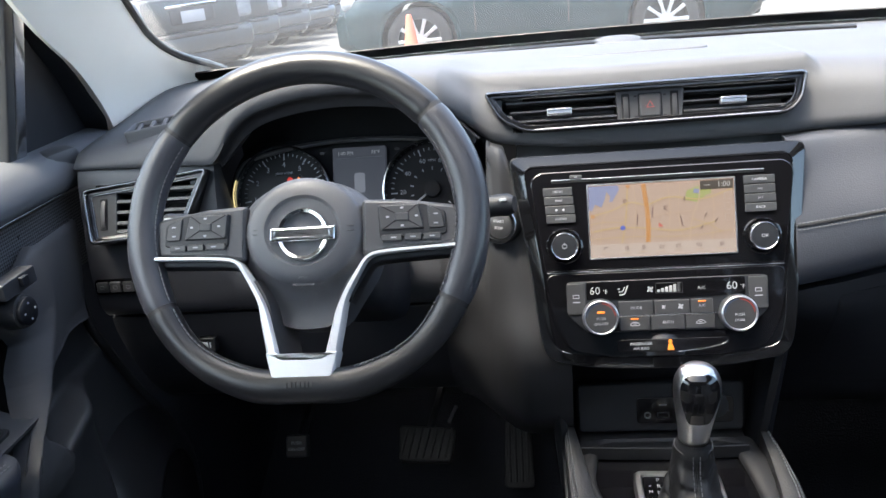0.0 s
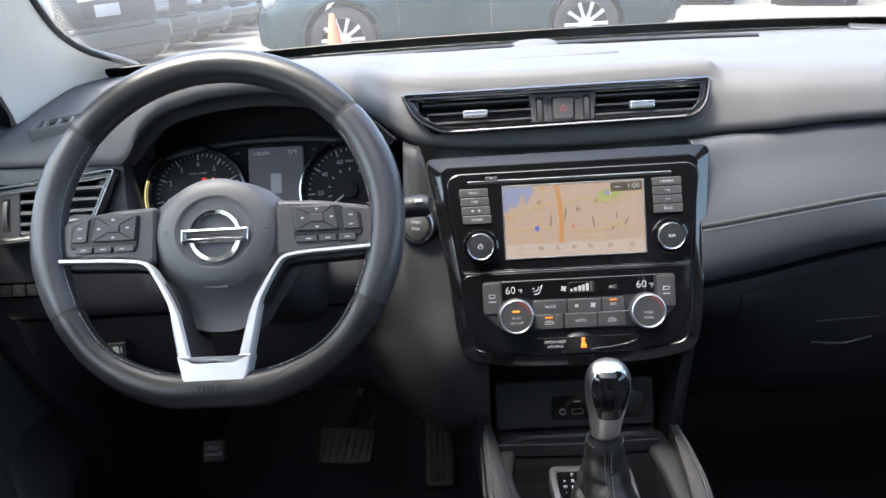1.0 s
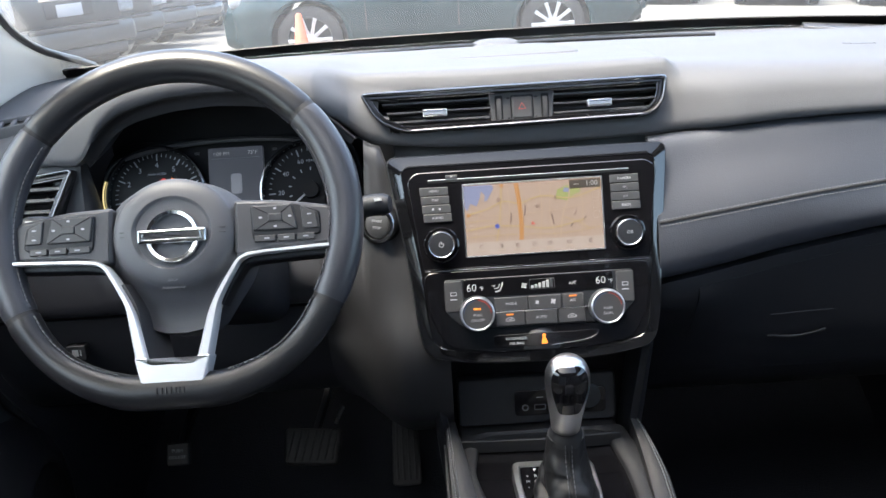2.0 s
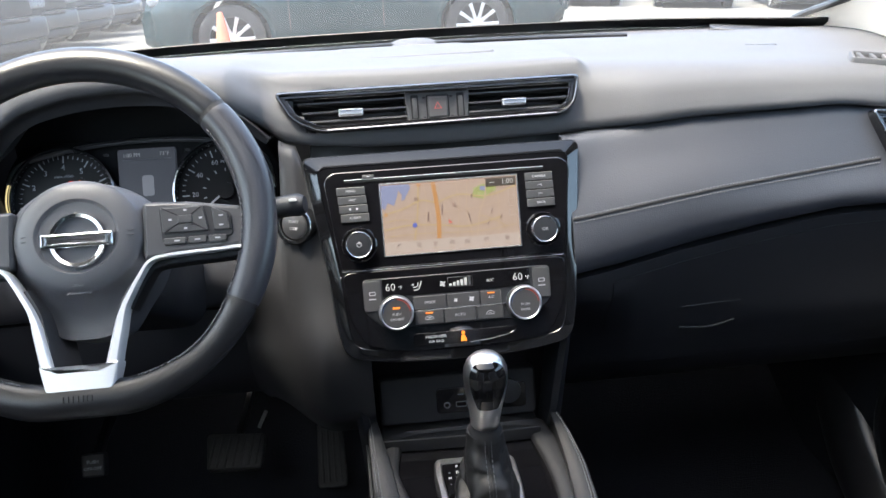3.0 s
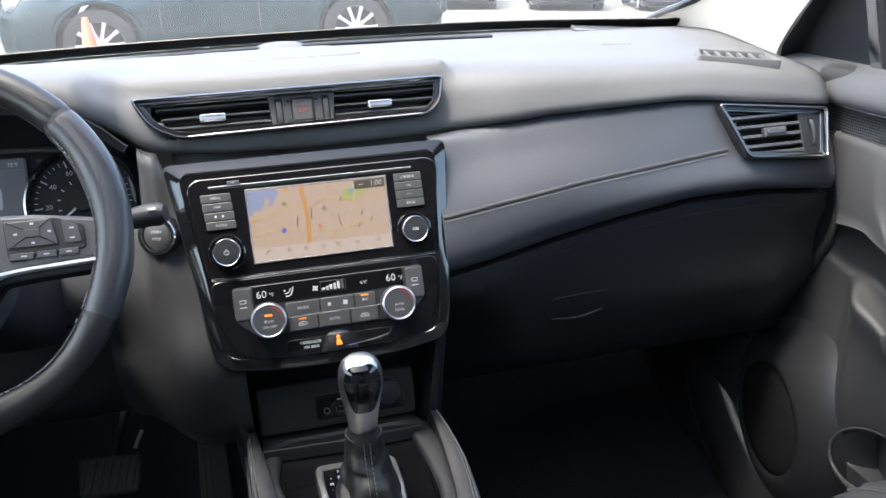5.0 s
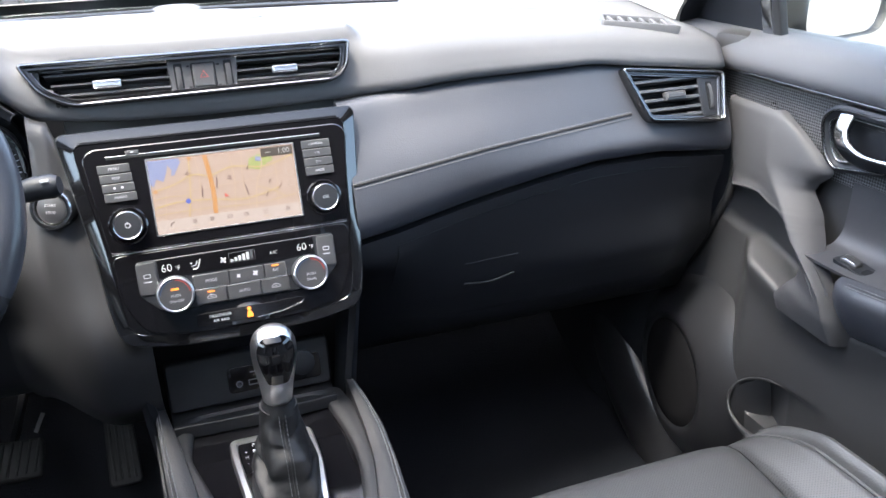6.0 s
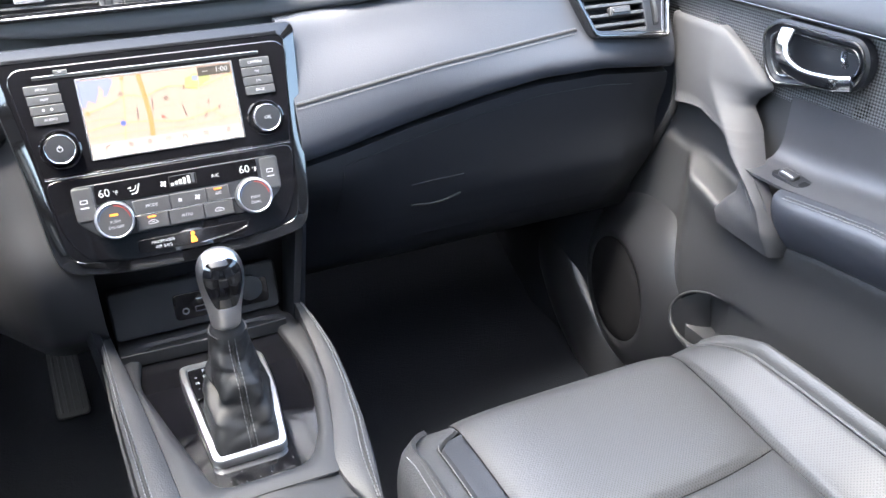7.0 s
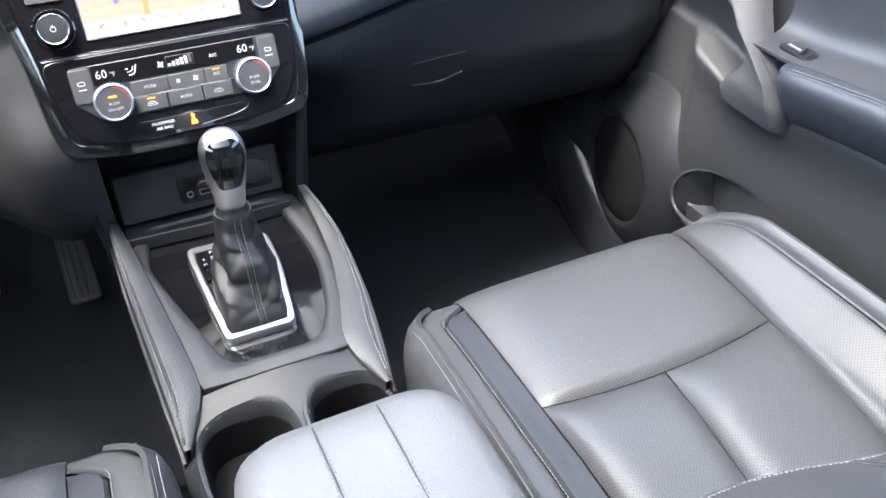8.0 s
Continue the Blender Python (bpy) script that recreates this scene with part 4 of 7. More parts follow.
def housing():
    half = [(0.162, 0.0800), (0.150, -0.058), (0.147, -0.090), (0.144, -0.126), (0.136, -0.160), (0.080, -0.170), (0.0, -0.172)]
    pts = [(-a - (0.009 if b > 0 else 0), b) for a, b in half] + [(a, b) for a, b in half[-2::-1]]
    rad = [0.012, 0.02, 0.02, 0.02, 0.025, 0.03, 0.03, 0.03, 0.025, 0.02, 0.02, 0.02, 0.012]

    def ring(d):
        return rounded(shrink(pts, d), rad, 5)

    part("casing", loops([(ring(0.004), -0.07), (ring(0), -0.024), (ring(0), -0.0034), (ring(0.0015), -0.0001)]), HARD, stack)
    part("surround", loops([(ring(0.0014), -0.0002), (ring(0.0125), 0.0017), (ring(0.0138), 0.0022), (ring(0.0150), 0.0010)]), BEZEL, stack, "gloss black sloping border")
    part("top_filler", box(0.318, 0.110, 0.030, 0.006, (-0.004, 0.085, -0.075)), FLANK, stack, "dark filler between the stack and the pad above")
    part("backing", loops([(ring(0.0148), -0.02), (ring(0.0148), 0.0015)], True, True), GLOSS, stack)
    up_ = rounded([(-0.134, -0.0555), (0.133, -0.0555), (0.147, 0.050), (0.137, 0.060), (-0.137, 0.060), (-0.147, 0.050)], [0.004, 0.004, 0.008, 0.010, 0.010, 0.008], 5)
    return up_


def radio(face):
    r = thing("infotainment_unit", "gloss black infotainment unit with lit map screen and buttons", "infotainment unit", STACK)
    part("face", plate(face, -0.01, 0.0036, 0.0015), GLOSS, r, "gloss black face")
    part("disc_slot", plate(rect(0.236, 0.0030, 0.001, -0.004, 0.0478), 0.003, 0.0042, 0.0004), DARK, r, "thin disc slot")
    part("slot_line", plate(rect(0.236, 0.0009, 0, -0.004, 0.0498), 0.003, 0.0046, 0.0003), SATIN, r, "fine bright line over the slot")
    part("eject_button", plate(rect(0.014, 0.0046, 0.001, -0.094, 0.0525), 0.003, 0.0052, 0.0006), BUTTON, r)
    part("eject_mark", plate(rect(0.003, 0.0012, 0, -0.094, 0.0525), 0.0052, 0.0054, 0.0001), WHITE, r)
    names = ("MENU", "MAP", "", "AUDIO")
    for i, n in enumerate(names):
        v1 = 0.0415 - i * 0.0104
        u0 = -0.1322 + 0.0009 * i
        b = key(r, u0, u0 + 0.0335, v1 - 0.0096, v1)
        c = (u0 + 0.0168, v1 - 0.0048)
        if n:
            lettering(n, 0.0042, up(c[0], c[1], 0.006), WHITE, b)
        else:
            part("symbol", lathe([(0.0014, 0.0057), (0.0014, 0.0061), (0, 0.0061)], 12, cx=c[0] - 0.004, cy=c[1]), WHITE, b)
            part("symbol", lathe([(0.0014, 0.0057), (0.0014, 0.0061), (0, 0.0061)], 12, cx=c[0] + 0.004, cy=c[1]), WHITE, b)
    for i, n in enumerate(("CAMERA", ">>|", "|<<", "BACK")):
        v1 = 0.0432 - i * 0.0104
        u0 = 0.0912 + 0.0003 * i
        b = key(r, u0, u0 + 0.0335, v1 - 0.0096, v1)
        c = (u0 + 0.0168, v1 - 0.0048)
        lettering(n, 0.0042 if i in (0, 3) else 0.0038, up(c[0], c[1], 0.006), WHITE, b)
    for u, v, t in ((-0.1105, -0.0260, ""), (0.1092, -0.0248, "OK")):
        part("knob_dish", lathe([(0.0215, 0.002), (0.0210, 0.0044), (0.0195, 0.0050), (0.0180, 0.0034)], 40, cx=u, cy=v), GLOSS, r)
        k = part("knob", lathe([(0.0162, 0.003), (0.0160, 0.0125), (0.0156, 0.0148), (0.0148, 0.0156), (0.0141, 0.0150)], 40, cx=u, cy=v), SMOKE, r, "grey-rimmed rotary knob")
        part("cap", lathe([(0.0142, 0.012), (0.0139, 0.0150), (0, 0.0154)], 40, cx=u, cy=v), HARD, k)
        if t:
            lettering(t, 0.0055, up(u, v, 0.0160), WHITE, k)
        else:
            part("power_mark", lathe([(0.0030, 0.0155), (0.0030, 0.0160), (0.0022, 0.0160), (0.0022, 0.0155)], 20, cx=u, cy=v), WHITE, k)
            part("power_mark", plate(rect(0.0008, 0.0035, 0, u, v + 0.0022), 0.0155, 0.0161, 0.0001), WHITE, k)


def flat(parent, pts, mat, w, name="map_shape"):
    o = np.array(pts, float)
    return part(name, loops([(o, w - 0.0003), (o, w)], False, True), mat, parent, smooth=0)


def map_screen():
    s = thing("map_screen", "lit navigation screen with a peach map, lake and roads", "screen", STACK)
    e = 0.060
    base = material("map_ground", (0.03, 0.03, 0.03), 0.2, emit=e, vary=0.02, glow=(0.70, 0.485, 0.385))
    lake = material("map_water", (0.03, 0.03, 0.03), 0.2, emit=e, vary=0.02, glow=(0.34, 0.38, 0.66))
    park = material("map_park", (0.03, 0.03, 0.03), 0.2, emit=e, vary=0.02, glow=(0.52, 0.55, 0.16))
    road = material("map_main_road", (0.03, 0.03, 0.03), 0.2, emit=e, vary=0.02, glow=(0.78, 0.34, 0.08))
    pale = material("map_pale_road", (0.03, 0.03, 0.03), 0.2, emit=e, vary=0.02, glow=(0.80, 0.56, 0.40))
    yell = material("map_yellow_road", (0.03, 0.03, 0.03), 0.2, emit=e, vary=0.02, glow=(0.78, 0.54, 0.24))
    bar = material("map_tool_bar", (0.03, 0.03, 0.03), 0.2, emit=e, vary=0.02, glow=(0.77, 0.60, 0.53))
    ink = material("map_ink", (0.05, 0.03, 0.03), 0.4)
    dark = material("map_header", (0.025, 0.02, 0.015), 0.4)
    blue = material("map_blue_spot", (0.02, 0.02, 0.05), 0.4, emit=0.06, glow=(0.08, 0.14, 0.6))
    red = material("map_arrow", (0.05, 0.02, 0.02), 0.4, emit=0.06, glow=(0.75, 0.12, 0.08))
    scr = part("display", plate(rect(0.1615, 0.0830, 0.001), 0.0, 0.0042, 0.0004), base, s)
    part("display_frame", band(rect(0.1650, 0.0866, 0.0016), 0.0018, 0.0, 0.0050, 0.0004), SATIN, s, "fine bright edge round the screen")
    w = 0.0046
    flat(scr, [(-0.0805, 0.0405), (-0.0475, 0.0405), (-0.0455, 0.036), (-0.0505, 0.028), (-0.0540, 0.022), (-0.0575, 0.0215), (-0.0560, 0.028), (-0.0600, 0.034), (-0.0620, 0.026), (-0.0665, 0.016), (-0.0735, 0.020), (-0.0770, 0.012), (-0.0805, 0.014)][::-1], lake, w)
    flat(scr, [(0.0270, 0.0200), (0.0400, 0.0165), (0.0490, 0.0235), (0.0560, 0.0255), (0.0550, 0.0320), (0.0400, 0.0345), (0.0290, 0.0300)], park, w)
    flat(scr, [(0.036, 0.027), (0.043, 0.026), (0.044, 0.031), (0.037, 0.032)], lake, w + 0.0003)

    def street(pts, width, mat, ww):
        p = spline([(a, b, ww) for a, b in pts], 16)
        part("map_road", sweep(p, rect(width, 0.0002), up=(0, 0, 1)), mat, scr, smooth=0)

    street([(-0.0190, 0.0405), (-0.0165, 0.020), (-0.0150, -0.004), (-0.0160, -0.026)], 0.0050, road, w + 0.0004)
    for pts in ([(-0.080, 0.006), (-0.055, 0.012), (-0.035, 0.020), (-0.016, 0.016)], [(-0.016, 0.016), (0.010, 0.024), (0.045, 0.020), (0.080, 0.030)], [(-0.080, -0.012), (-0.05, -0.008), (-0.016, -0.010)],
                [(0.030, -0.026), (0.034, 0.0), (0.042, 0.020), (0.044, 0.0405)], [(-0.045, -0.026), (-0.040, 0.0), (-0.036, 0.0405)], [(-0.016, -0.010), (0.02, -0.014), (0.060, -0.006)]):
        street(pts, 0.0016, yell if pts[0][0] < 0 else pale, w + 0.0003)
    for pts in ([(0.008, 0.0405), (0.010, 0.010), (0.006, -0.026)], [(0.055, -0.026), (0.058, 0.010), (0.056, 0.026)], [(-0.07, -0.026), (-0.066, 0.0), (-0.060, 0.010)]):
        street(pts, 0.0009, pale, w + 0.0002)
    for pts in ([(-0.030, 0.0405), (-0.028, 0.012), (-0.033, -0.026)], [(0.022, 0.0405), (0.019, 0.004), (0.024, -0.026)], [(-0.080, -0.020), (-0.03, -0.019), (0.03, -0.021), (0.078, -0.016)], [(-0.058, 0.004), (-0.02, 0.004), (0.03, 0.007), (0.066, 0.013)], [(0.034, -0.002), (0.050, -0.008), (0.066, -0.018)], [(-0.080, -0.003), (-0.062, -0.001), (-0.040, -0.003)]):
        street(pts, 0.0007, pale if pts[0][1] > 0 else yell, w + 0.00025)
    for u, v in ((-0.040, 0.022), (0.005, 0.012)):
        part("map_marker", lathe([(0.0022, w), (0.0022, w + 0.0005), (0.0014, w + 0.0005)], 14, cx=u, cy=v), ink, scr)
    for u, v in ((-0.0765, 0.006), (-0.036, 0.0385)):
        part("map_marker", lathe([(0.0022, w), (0.0022, w + 0.0005), (0, w + 0.0005)], 12, cx=u, cy=v), road, scr)
    part("map_marker", lathe([(0.0028, w), (0.0028, w + 0.0005), (0, w + 0.0005)], 14, cx=-0.0435, cy=-0.0085), blue, scr)
    flat(scr, [(-0.0035, -0.0095), (0.0015, -0.0085), (-0.003, -0.0045)], red, w + 0.0006)
    for k, (u, v, a) in enumerate(((-0.027, 0.0, 84), (-0.010, 0.008, 84), (0.022, -0.004, 100), (0.049, 0.002, 60), (0.044, -0.012, 60), (0.060, -0.005, 60), (0.026, 0.021, 80))):
        m = up(u, v, w + 0.0004, a)
        part("map_bar", plate(rect(0.012 if k < 3 else 0.005, 0.0011), 0, 0.0002, 0.0001), ink, scr, m=m, smooth=0)
    part("tool_bar", plate(rect(0.1612, 0.0150, 0, 0, -0.0340), w - 0.0004, w + 0.0003, 0.0001), bar, scr, smooth=0)
    for k, u in enumerate((-0.064, -0.040, -0.021, -0.001, 0.017, 0.040, 0.065)):
        m = up(u, -0.0315, w + 0.0004)
        if k in (1, 2, 6):
            part("tool_icon", lathe([(0.0021, 0), (0.0021, 0.0003), (0.0013, 0.0003)], 12), ink, scr, m=m)
        elif k == 0:
            part("tool_icon", sweep(spline([(-0.002, -0.002, 0.0002), (-0.001, 0.001, 0.0002), (0.0025, 0.002, 0.0002)], 8), rect(0.0009, 0.0003)), ink, scr, m=m)
        else:
            part("tool_icon", band(rect(0.0052, 0.0034), 0.0007, 0, 0.0003, 0.0001), ink, scr, m=m)
        part("tool_caption", plate(rect(0.009, 0.0009, 0, 0, -0.0052), 0, 0.0002, 0.0001), pale, scr, m=m)
    part("clock_box", plate(rect(0.0360, 0.0098, 0, 0.0615, 0.0352), w, w + 0.0006, 0.0001), dark, scr, smooth=0)
    lettering("1:00", 0.0085, up(0.0695, 0.0352, w + 0.0008), LIT, scr, "clock_digits")
    part("signal_bar", plate(rect(0.006, 0.0009, 0, 0.0515, 0.0350), w + 0.0006, w + 0.0008, 0.0001), LIT, scr)
    for v in (0.022, 0.010, -0.002):
        part("side_icon", band(rect(0.0078, 0.0085, 0.0015, 0.0735, v), 0.0007, w, w + 0.0005, 0.0001), bar, scr)


def fan_mark(parent, u, v, r, mat, w):
    """Four short blades round a hub."""
    for k in range(4):
        a = math.pi / 2 * k + 0.5
        o = circle(1.0, 10) * np.array((r * 0.55, r * 0.34))
        part("fan_blade", plate(o, 0, 0.0003, 0.0001), mat, parent, m=up(u + 0.55 * r * math.cos(a), v + 0.55 * r * math.sin(a), w, math.degrees(a) + 25))


def climate():
    c = thing("climate_control_panel", "black climate panel with two dials, grey keys and display", "climate panel", STACK)
    face = rounded([(-0.110, -0.1480), (-0.060, -0.1570), (0.060, -0.1570), (0.110, -0.1480), (0.128, -0.115), (0.134, -0.0585), (-0.134, -0.0585), (-0.128, -0.115)], 0.012, 4)
    part("face", plate(face, -0.01, 0.0032, 0.0012), GLOSS, c, "gloss black face")
    part("joint_line", plate(rect(0.264, 0.0009, 0, 0, -0.0570), 0.001, 0.0037, 0.0003), SMOKE, c)
    cluster_ = rounded([(-0.111, -0.1060), (-0.088, -0.1280), (0.090, -0.1280), (0.113, -0.1060), (0.113, -0.0680), (-0.111, -0.0680)], 0.006, 4)
    part("key_field", plate(cluster_, 0.002, 0.0042, 0.0008), HARD, c)
    disp = part("climate_display", plate(rect(0.176, 0.0215, 0.002, 0.0, -0.0795), 0.003, 0.0050, 0.0004), GLOSS, c, "black climate display")
    for u in (-0.0785, 0.0735):
        lettering("60", 0.0125, up(u, -0.0795, 0.0052), LIT, disp, "temperature_digits")
        lettering("°F", 0.0068, up(u + 0.0115, -0.0810, 0.0052), LIT, disp)
    for k in range(6):
        part("fan_bar", plate(rect(0.0034, 0.0030 + 0.0014 * k, 0, -0.007 + 0.0045 * k, -0.0820 + 0.0007 * k), 0.005, 0.0053, 0.0001), LIT if k < 5 else BUTTON, disp)
    part("fan_outline", band(rect(0.030, 0.0120, 0.001, 0.0045, -0.0790), 0.0006, 0.005, 0.0052, 0.0001), BUTTON, disp)
    fan_mark(disp, -0.0165, -0.0800, 0.0038, LIT, 0.0050)
    part("airflow_mark", sweep(spline([(-0.0415, -0.0745, 0.0051), (-0.0435, -0.0800, 0.0051), (-0.0455, -0.0840, 0.0051), (-0.0510, -0.0850, 0.0051)], 12), rect(0.0016, 0.0004)), LIT, disp)
    part("airflow_mark", sweep(spline([(-0.0450, -0.0760, 0.0051), (-0.0470, -0.0805, 0.0051), (-0.0520, -0.0815, 0.0051)], 10), rect(0.0012, 0.0004)), LIT, disp)
    part("airflow_mark", plate([(-0.0540, -0.0782), (-0.0505, -0.0770), (-0.0505, -0.0794)], 0.005, 0.0053, 0.0001), LIT, disp)
    lettering("A/C", 0.0058, up(0.0405, -0.0805, 0.0052), LIT, disp)
    for u in (-0.1000, 0.1020):
        b = part("defrost_button", plate(rect(0.0205, 0.0360, 0.002, u, -0.0880), 0.003, 0.0056, 0.0008), BUTTON, c)
        part("defrost_mark", band(rect(0.0075, 0.0045, 0.001, u, -0.0850), 0.0008, 0.0056, 0.0059, 0.0001), WHITE, b)
        part("defrost_bar", plate(rect(0.0085, 0.0012, 0, u, -0.0915), 0.0056, 0.0058, 0.0001), WHITE, b)
    row1 = ((-0.0525, -0.0135, "MODE"), (-0.0125, 0.0265, "fans"), (0.0275, 0.0525, "A/C"))
    row2 = ((-0.0525, -0.0180, ""), (-0.0170, 0.0205, "AUTO"), (0.0215, 0.0540, ""))
    for row, v1, v0 in ((row1, -0.0925, -0.1085), (row2, -0.1100, -0.1262)):
        for u0, u1, t in row:
            b = key(c, u0, u1 - 0.0004, v0, v1)
            cu, cv = (u0 + u1) / 2, (v0 + v1) / 2
            if t == "fans":
                fan_mark(b, cu - 0.0095, cv, 0.0024, WHITE, 0.0058)
                fan_mark(b, cu + 0.0095, cv, 0.0033, WHITE, 0.0058)
            elif t:
                lettering(t, 0.0046, up(cu, cv, 0.006), WHITE, b)
            else:
                car = spline([(cu - 0.0048, cv - 0.0022, 0.0060), (cu - 0.0040, cv - 0.0002, 0.0060), (cu - 0.0015, cv + 0.0014, 0.0060), (cu + 0.0018, cv + 0.0012, 0.0060), (cu + 0.0046, cv - 0.0006, 0.0060), (cu + 0.0046, cv - 0.0022, 0.0060)], 16, True)
                part("key_mark", sweep(car, rect(0.0007, 0.0003), closed=True), WHITE, b)
                part("key_mark", plate(rect(0.0034, 0.0007, 0, cu, cv - 0.0006), 0.0057, 0.0061, 0.0001), WHITE, b)
            if (t == "A/C") or (row is row2 and u0 < -0.04):
                part("key_lamp", plate(rect(0.0085, 0.0016, 0.0005, cu, cv + 0.0052), 0.0058, 0.0063, 0.0002), AMBER, b, "small amber lamp")
    part("key_line", plate(rect(0.118, 0.0008, 0, 0.002, -0.10925), 0.003, 0.0060, 0.0002), SMOKE, c)
    for u, v, words in ((-0.0735, -0.1090, ("PUSH", "ON-OFF")), (0.0785, -0.1097, ("PUSH", "DUAL"))):
        k = part("dial", lathe([(0.0208, 0.002), (0.0203, 0.0145), (0.0197, 0.0168), (0.0186, 0.0174), (0.0176, 0.0162)], 48, cx=u, cy=v), KNOB, c, "silver-ringed temperature dial")
        part("dial_cap", lathe([(0.0178, 0.012), (0.0176, 0.0163), (0, 0.0163)], 48, cx=u, cy=v), BUTTON, k)
        for a0, a1, mt in ((95, 175, BLUEPRINT), (5, 85, REDPRINT)):
            arc = [(u + 0.0160 * math.cos(radians(a)), v + 0.0160 * math.sin(radians(a)), 0.0165) for a in np.linspace(a0, a1, 12)]
            part("dial_arc", sweep(arc, rect(0.0010, 0.0004)), mt, k)
        lettering(words[0], 0.0044, up(u, v - 0.0015, 0.0166), WHITE, k)
        lettering(words[1], 0.0044, up(u, v - 0.0075, 0.0166), WHITE, k)
        if u < 0:
            part("dial_lamp", plate(rect(0.0085, 0.0024, 0.0006, u, v + 0.0060), 0.0163, 0.0167, 0.0001), AMBER, k, "small amber lamp")
    sign = part("airbag_sign", plate(rounded([(-0.056, -0.1520), (0.062, -0.1520), (0.070, -0.1370), (-0.056, -0.1370)], 0.004, 4), 0.002, 0.0036, 0.0004), SMOKED, c)
    lettering("PASSENGER", 0.0048, up(-0.0290, -0.1420, 0.0039), WHITE, sign)
    lettering("AIR BAG", 0.0048, up(-0.0290, -0.1475, 0.0039), WHITE, sign)
    part("airbag_light", lathe([(0.0022, 0.0034), (0.0022, 0.0042), (0, 0.0042)], 12, cx=0.0035, cy=-0.1400), AMBER, sign, "lit amber airbag symbol")
    part("airbag_light", plate(rounded([(0.0000, -0.1500), (0.0075, -0.1500), (0.0070, -0.1465), (0.0050, -0.1425), (0.0015, -0.1425)], 0.001, 3), 0.0034, 0.0042, 0.0002), AMBER, sign, "lit amber airbag symbol")
    part("sign_line", sweep(spline([(0.012, -0.1520, 0.0037), (0.045, -0.1490, 0.0037), (0.064, -0.1440, 0.0037), (0.067, -0.1390, 0.0037)], 16), circle(0.0006, 6)), SMOKE, sign)


def lower_stack():
    t = thing("stack_foot", "black plastic foot of the centre stack with tray and sockets", "stack foot")
    for s in (-1, 1):
        rows = []
        for z in np.linspace(0.60, 0.835, 12):
            k = (z - 0.60) / 0.245
            e = s * (0.106 + 0.022 * k)
            o = s * (0.125 + 0.016 * k)
            yf = -0.034 * k ** 0.7 - 0.005
            rows.append([(e, 0.16, z), (e, 0.05, z), (e, yf + 0.02, z), (e + s * 0.002, yf + 0.004, z), (e + s * 0.007, yf, z), (o - s * 0.002, yf + 0.006, z), (o, yf + 0.03, z), (o, 0.16, z), (o, 0.40, z)])
        part("cheek", skin(rows, 0.002 * s), HARD, t)
    part("back_wall", box(0.25, 0.02, 0.19, 0.004, (0, 0.036, 0.745)), DARK, t)
    part("roof", box(0.25, 0.09, 0.012, 0.003, (0, 0.005, 0.830)), DARK, t)
    m = panel((0.0, 0.006, 0.728), 14)
    part("pocket_face", plate(rect(0.205, 0.064, 0.008, 0, 0), -0.02, 0.004, 0.003), POCKET, t, m=m)
    sock = part("socket_plate", plate(rect(0.118, 0.034, 0.006, 0.030, -0.004), 0.003, 0.0055, 0.001), GLOSS, t, m=m)
    part("audio_jack", lathe([(0.0045, 0.005), (0.0042, 0.0068), (0.0028, 0.0068), (0.0028, 0.0056)], 20, cx=-0.0155, cy=-0.010), SATIN, sock)
    part("usb_port", band(rect(0.0150, 0.0075, 0.001, 0.0035, -0.010), 0.0012, 0.005, 0.0066, 0.0004), SATIN, sock)
    part("usb_mark", plate(rect(0.009, 0.0012, 0, 0.0035, 0.003), 0.0055, 0.0058, 0.0001), WHITE, sock)
    part("power_socket_lid", lathe([(0.0165, 0.005), (0.0160, 0.0095), (0.0130, 0.0110), (0, 0.0110)], 32, cx=0.066, cy=0.002), POCKET, sock)
    part("tray", box(0.205, 0.055, 0.010, 0.003, (0, -0.008, 0.686)), POCKET, t)
    part("tray_lip", sweep([(-0.100, -0.036, 0.690), (0, -0.040, 0.690), (0.100, -0.036, 0.690)], rect(0.006, 0.018, 0.002), up=(0, 0, 1)), POCKET, t)


radio(housing())
map_screen()
climate()
lower_stack()

# ---- steering wheel and controls ----
WHEEL = panel((-0.365, -0.1625, 1.053), 30)


def rim_path(n=240):
    """The rim's centre line: an oval with a flat foot, from the top, clockwise."""
    pts = []
    for i in range(n):
        a = radians(90) - 2 * math.pi * i / n
        u, v = 0.1655 * math.cos(a), 0.1600 * math.sin(a)
        if v < 0:
            v = 0.1600 * math.sin(a) * (1 + 0.06 * abs(math.cos(a)) * abs(math.sin(a)))
        flat_ = -0.1575 + 0.012 * max(0, (abs(u) - 0.085) / 0.05) ** 1.5
        if v < flat_ and abs(u) < 0.13:
            v = flat_
        pts.append((u, v, 0.0))
    p = np.array(pts)
    for _ in range(6):
        p = 0.25 * np.roll(p, 1, 0) + 0.5 * p + 0.25 * np.roll(p, -1, 0)
    return polyline(p, n, True)


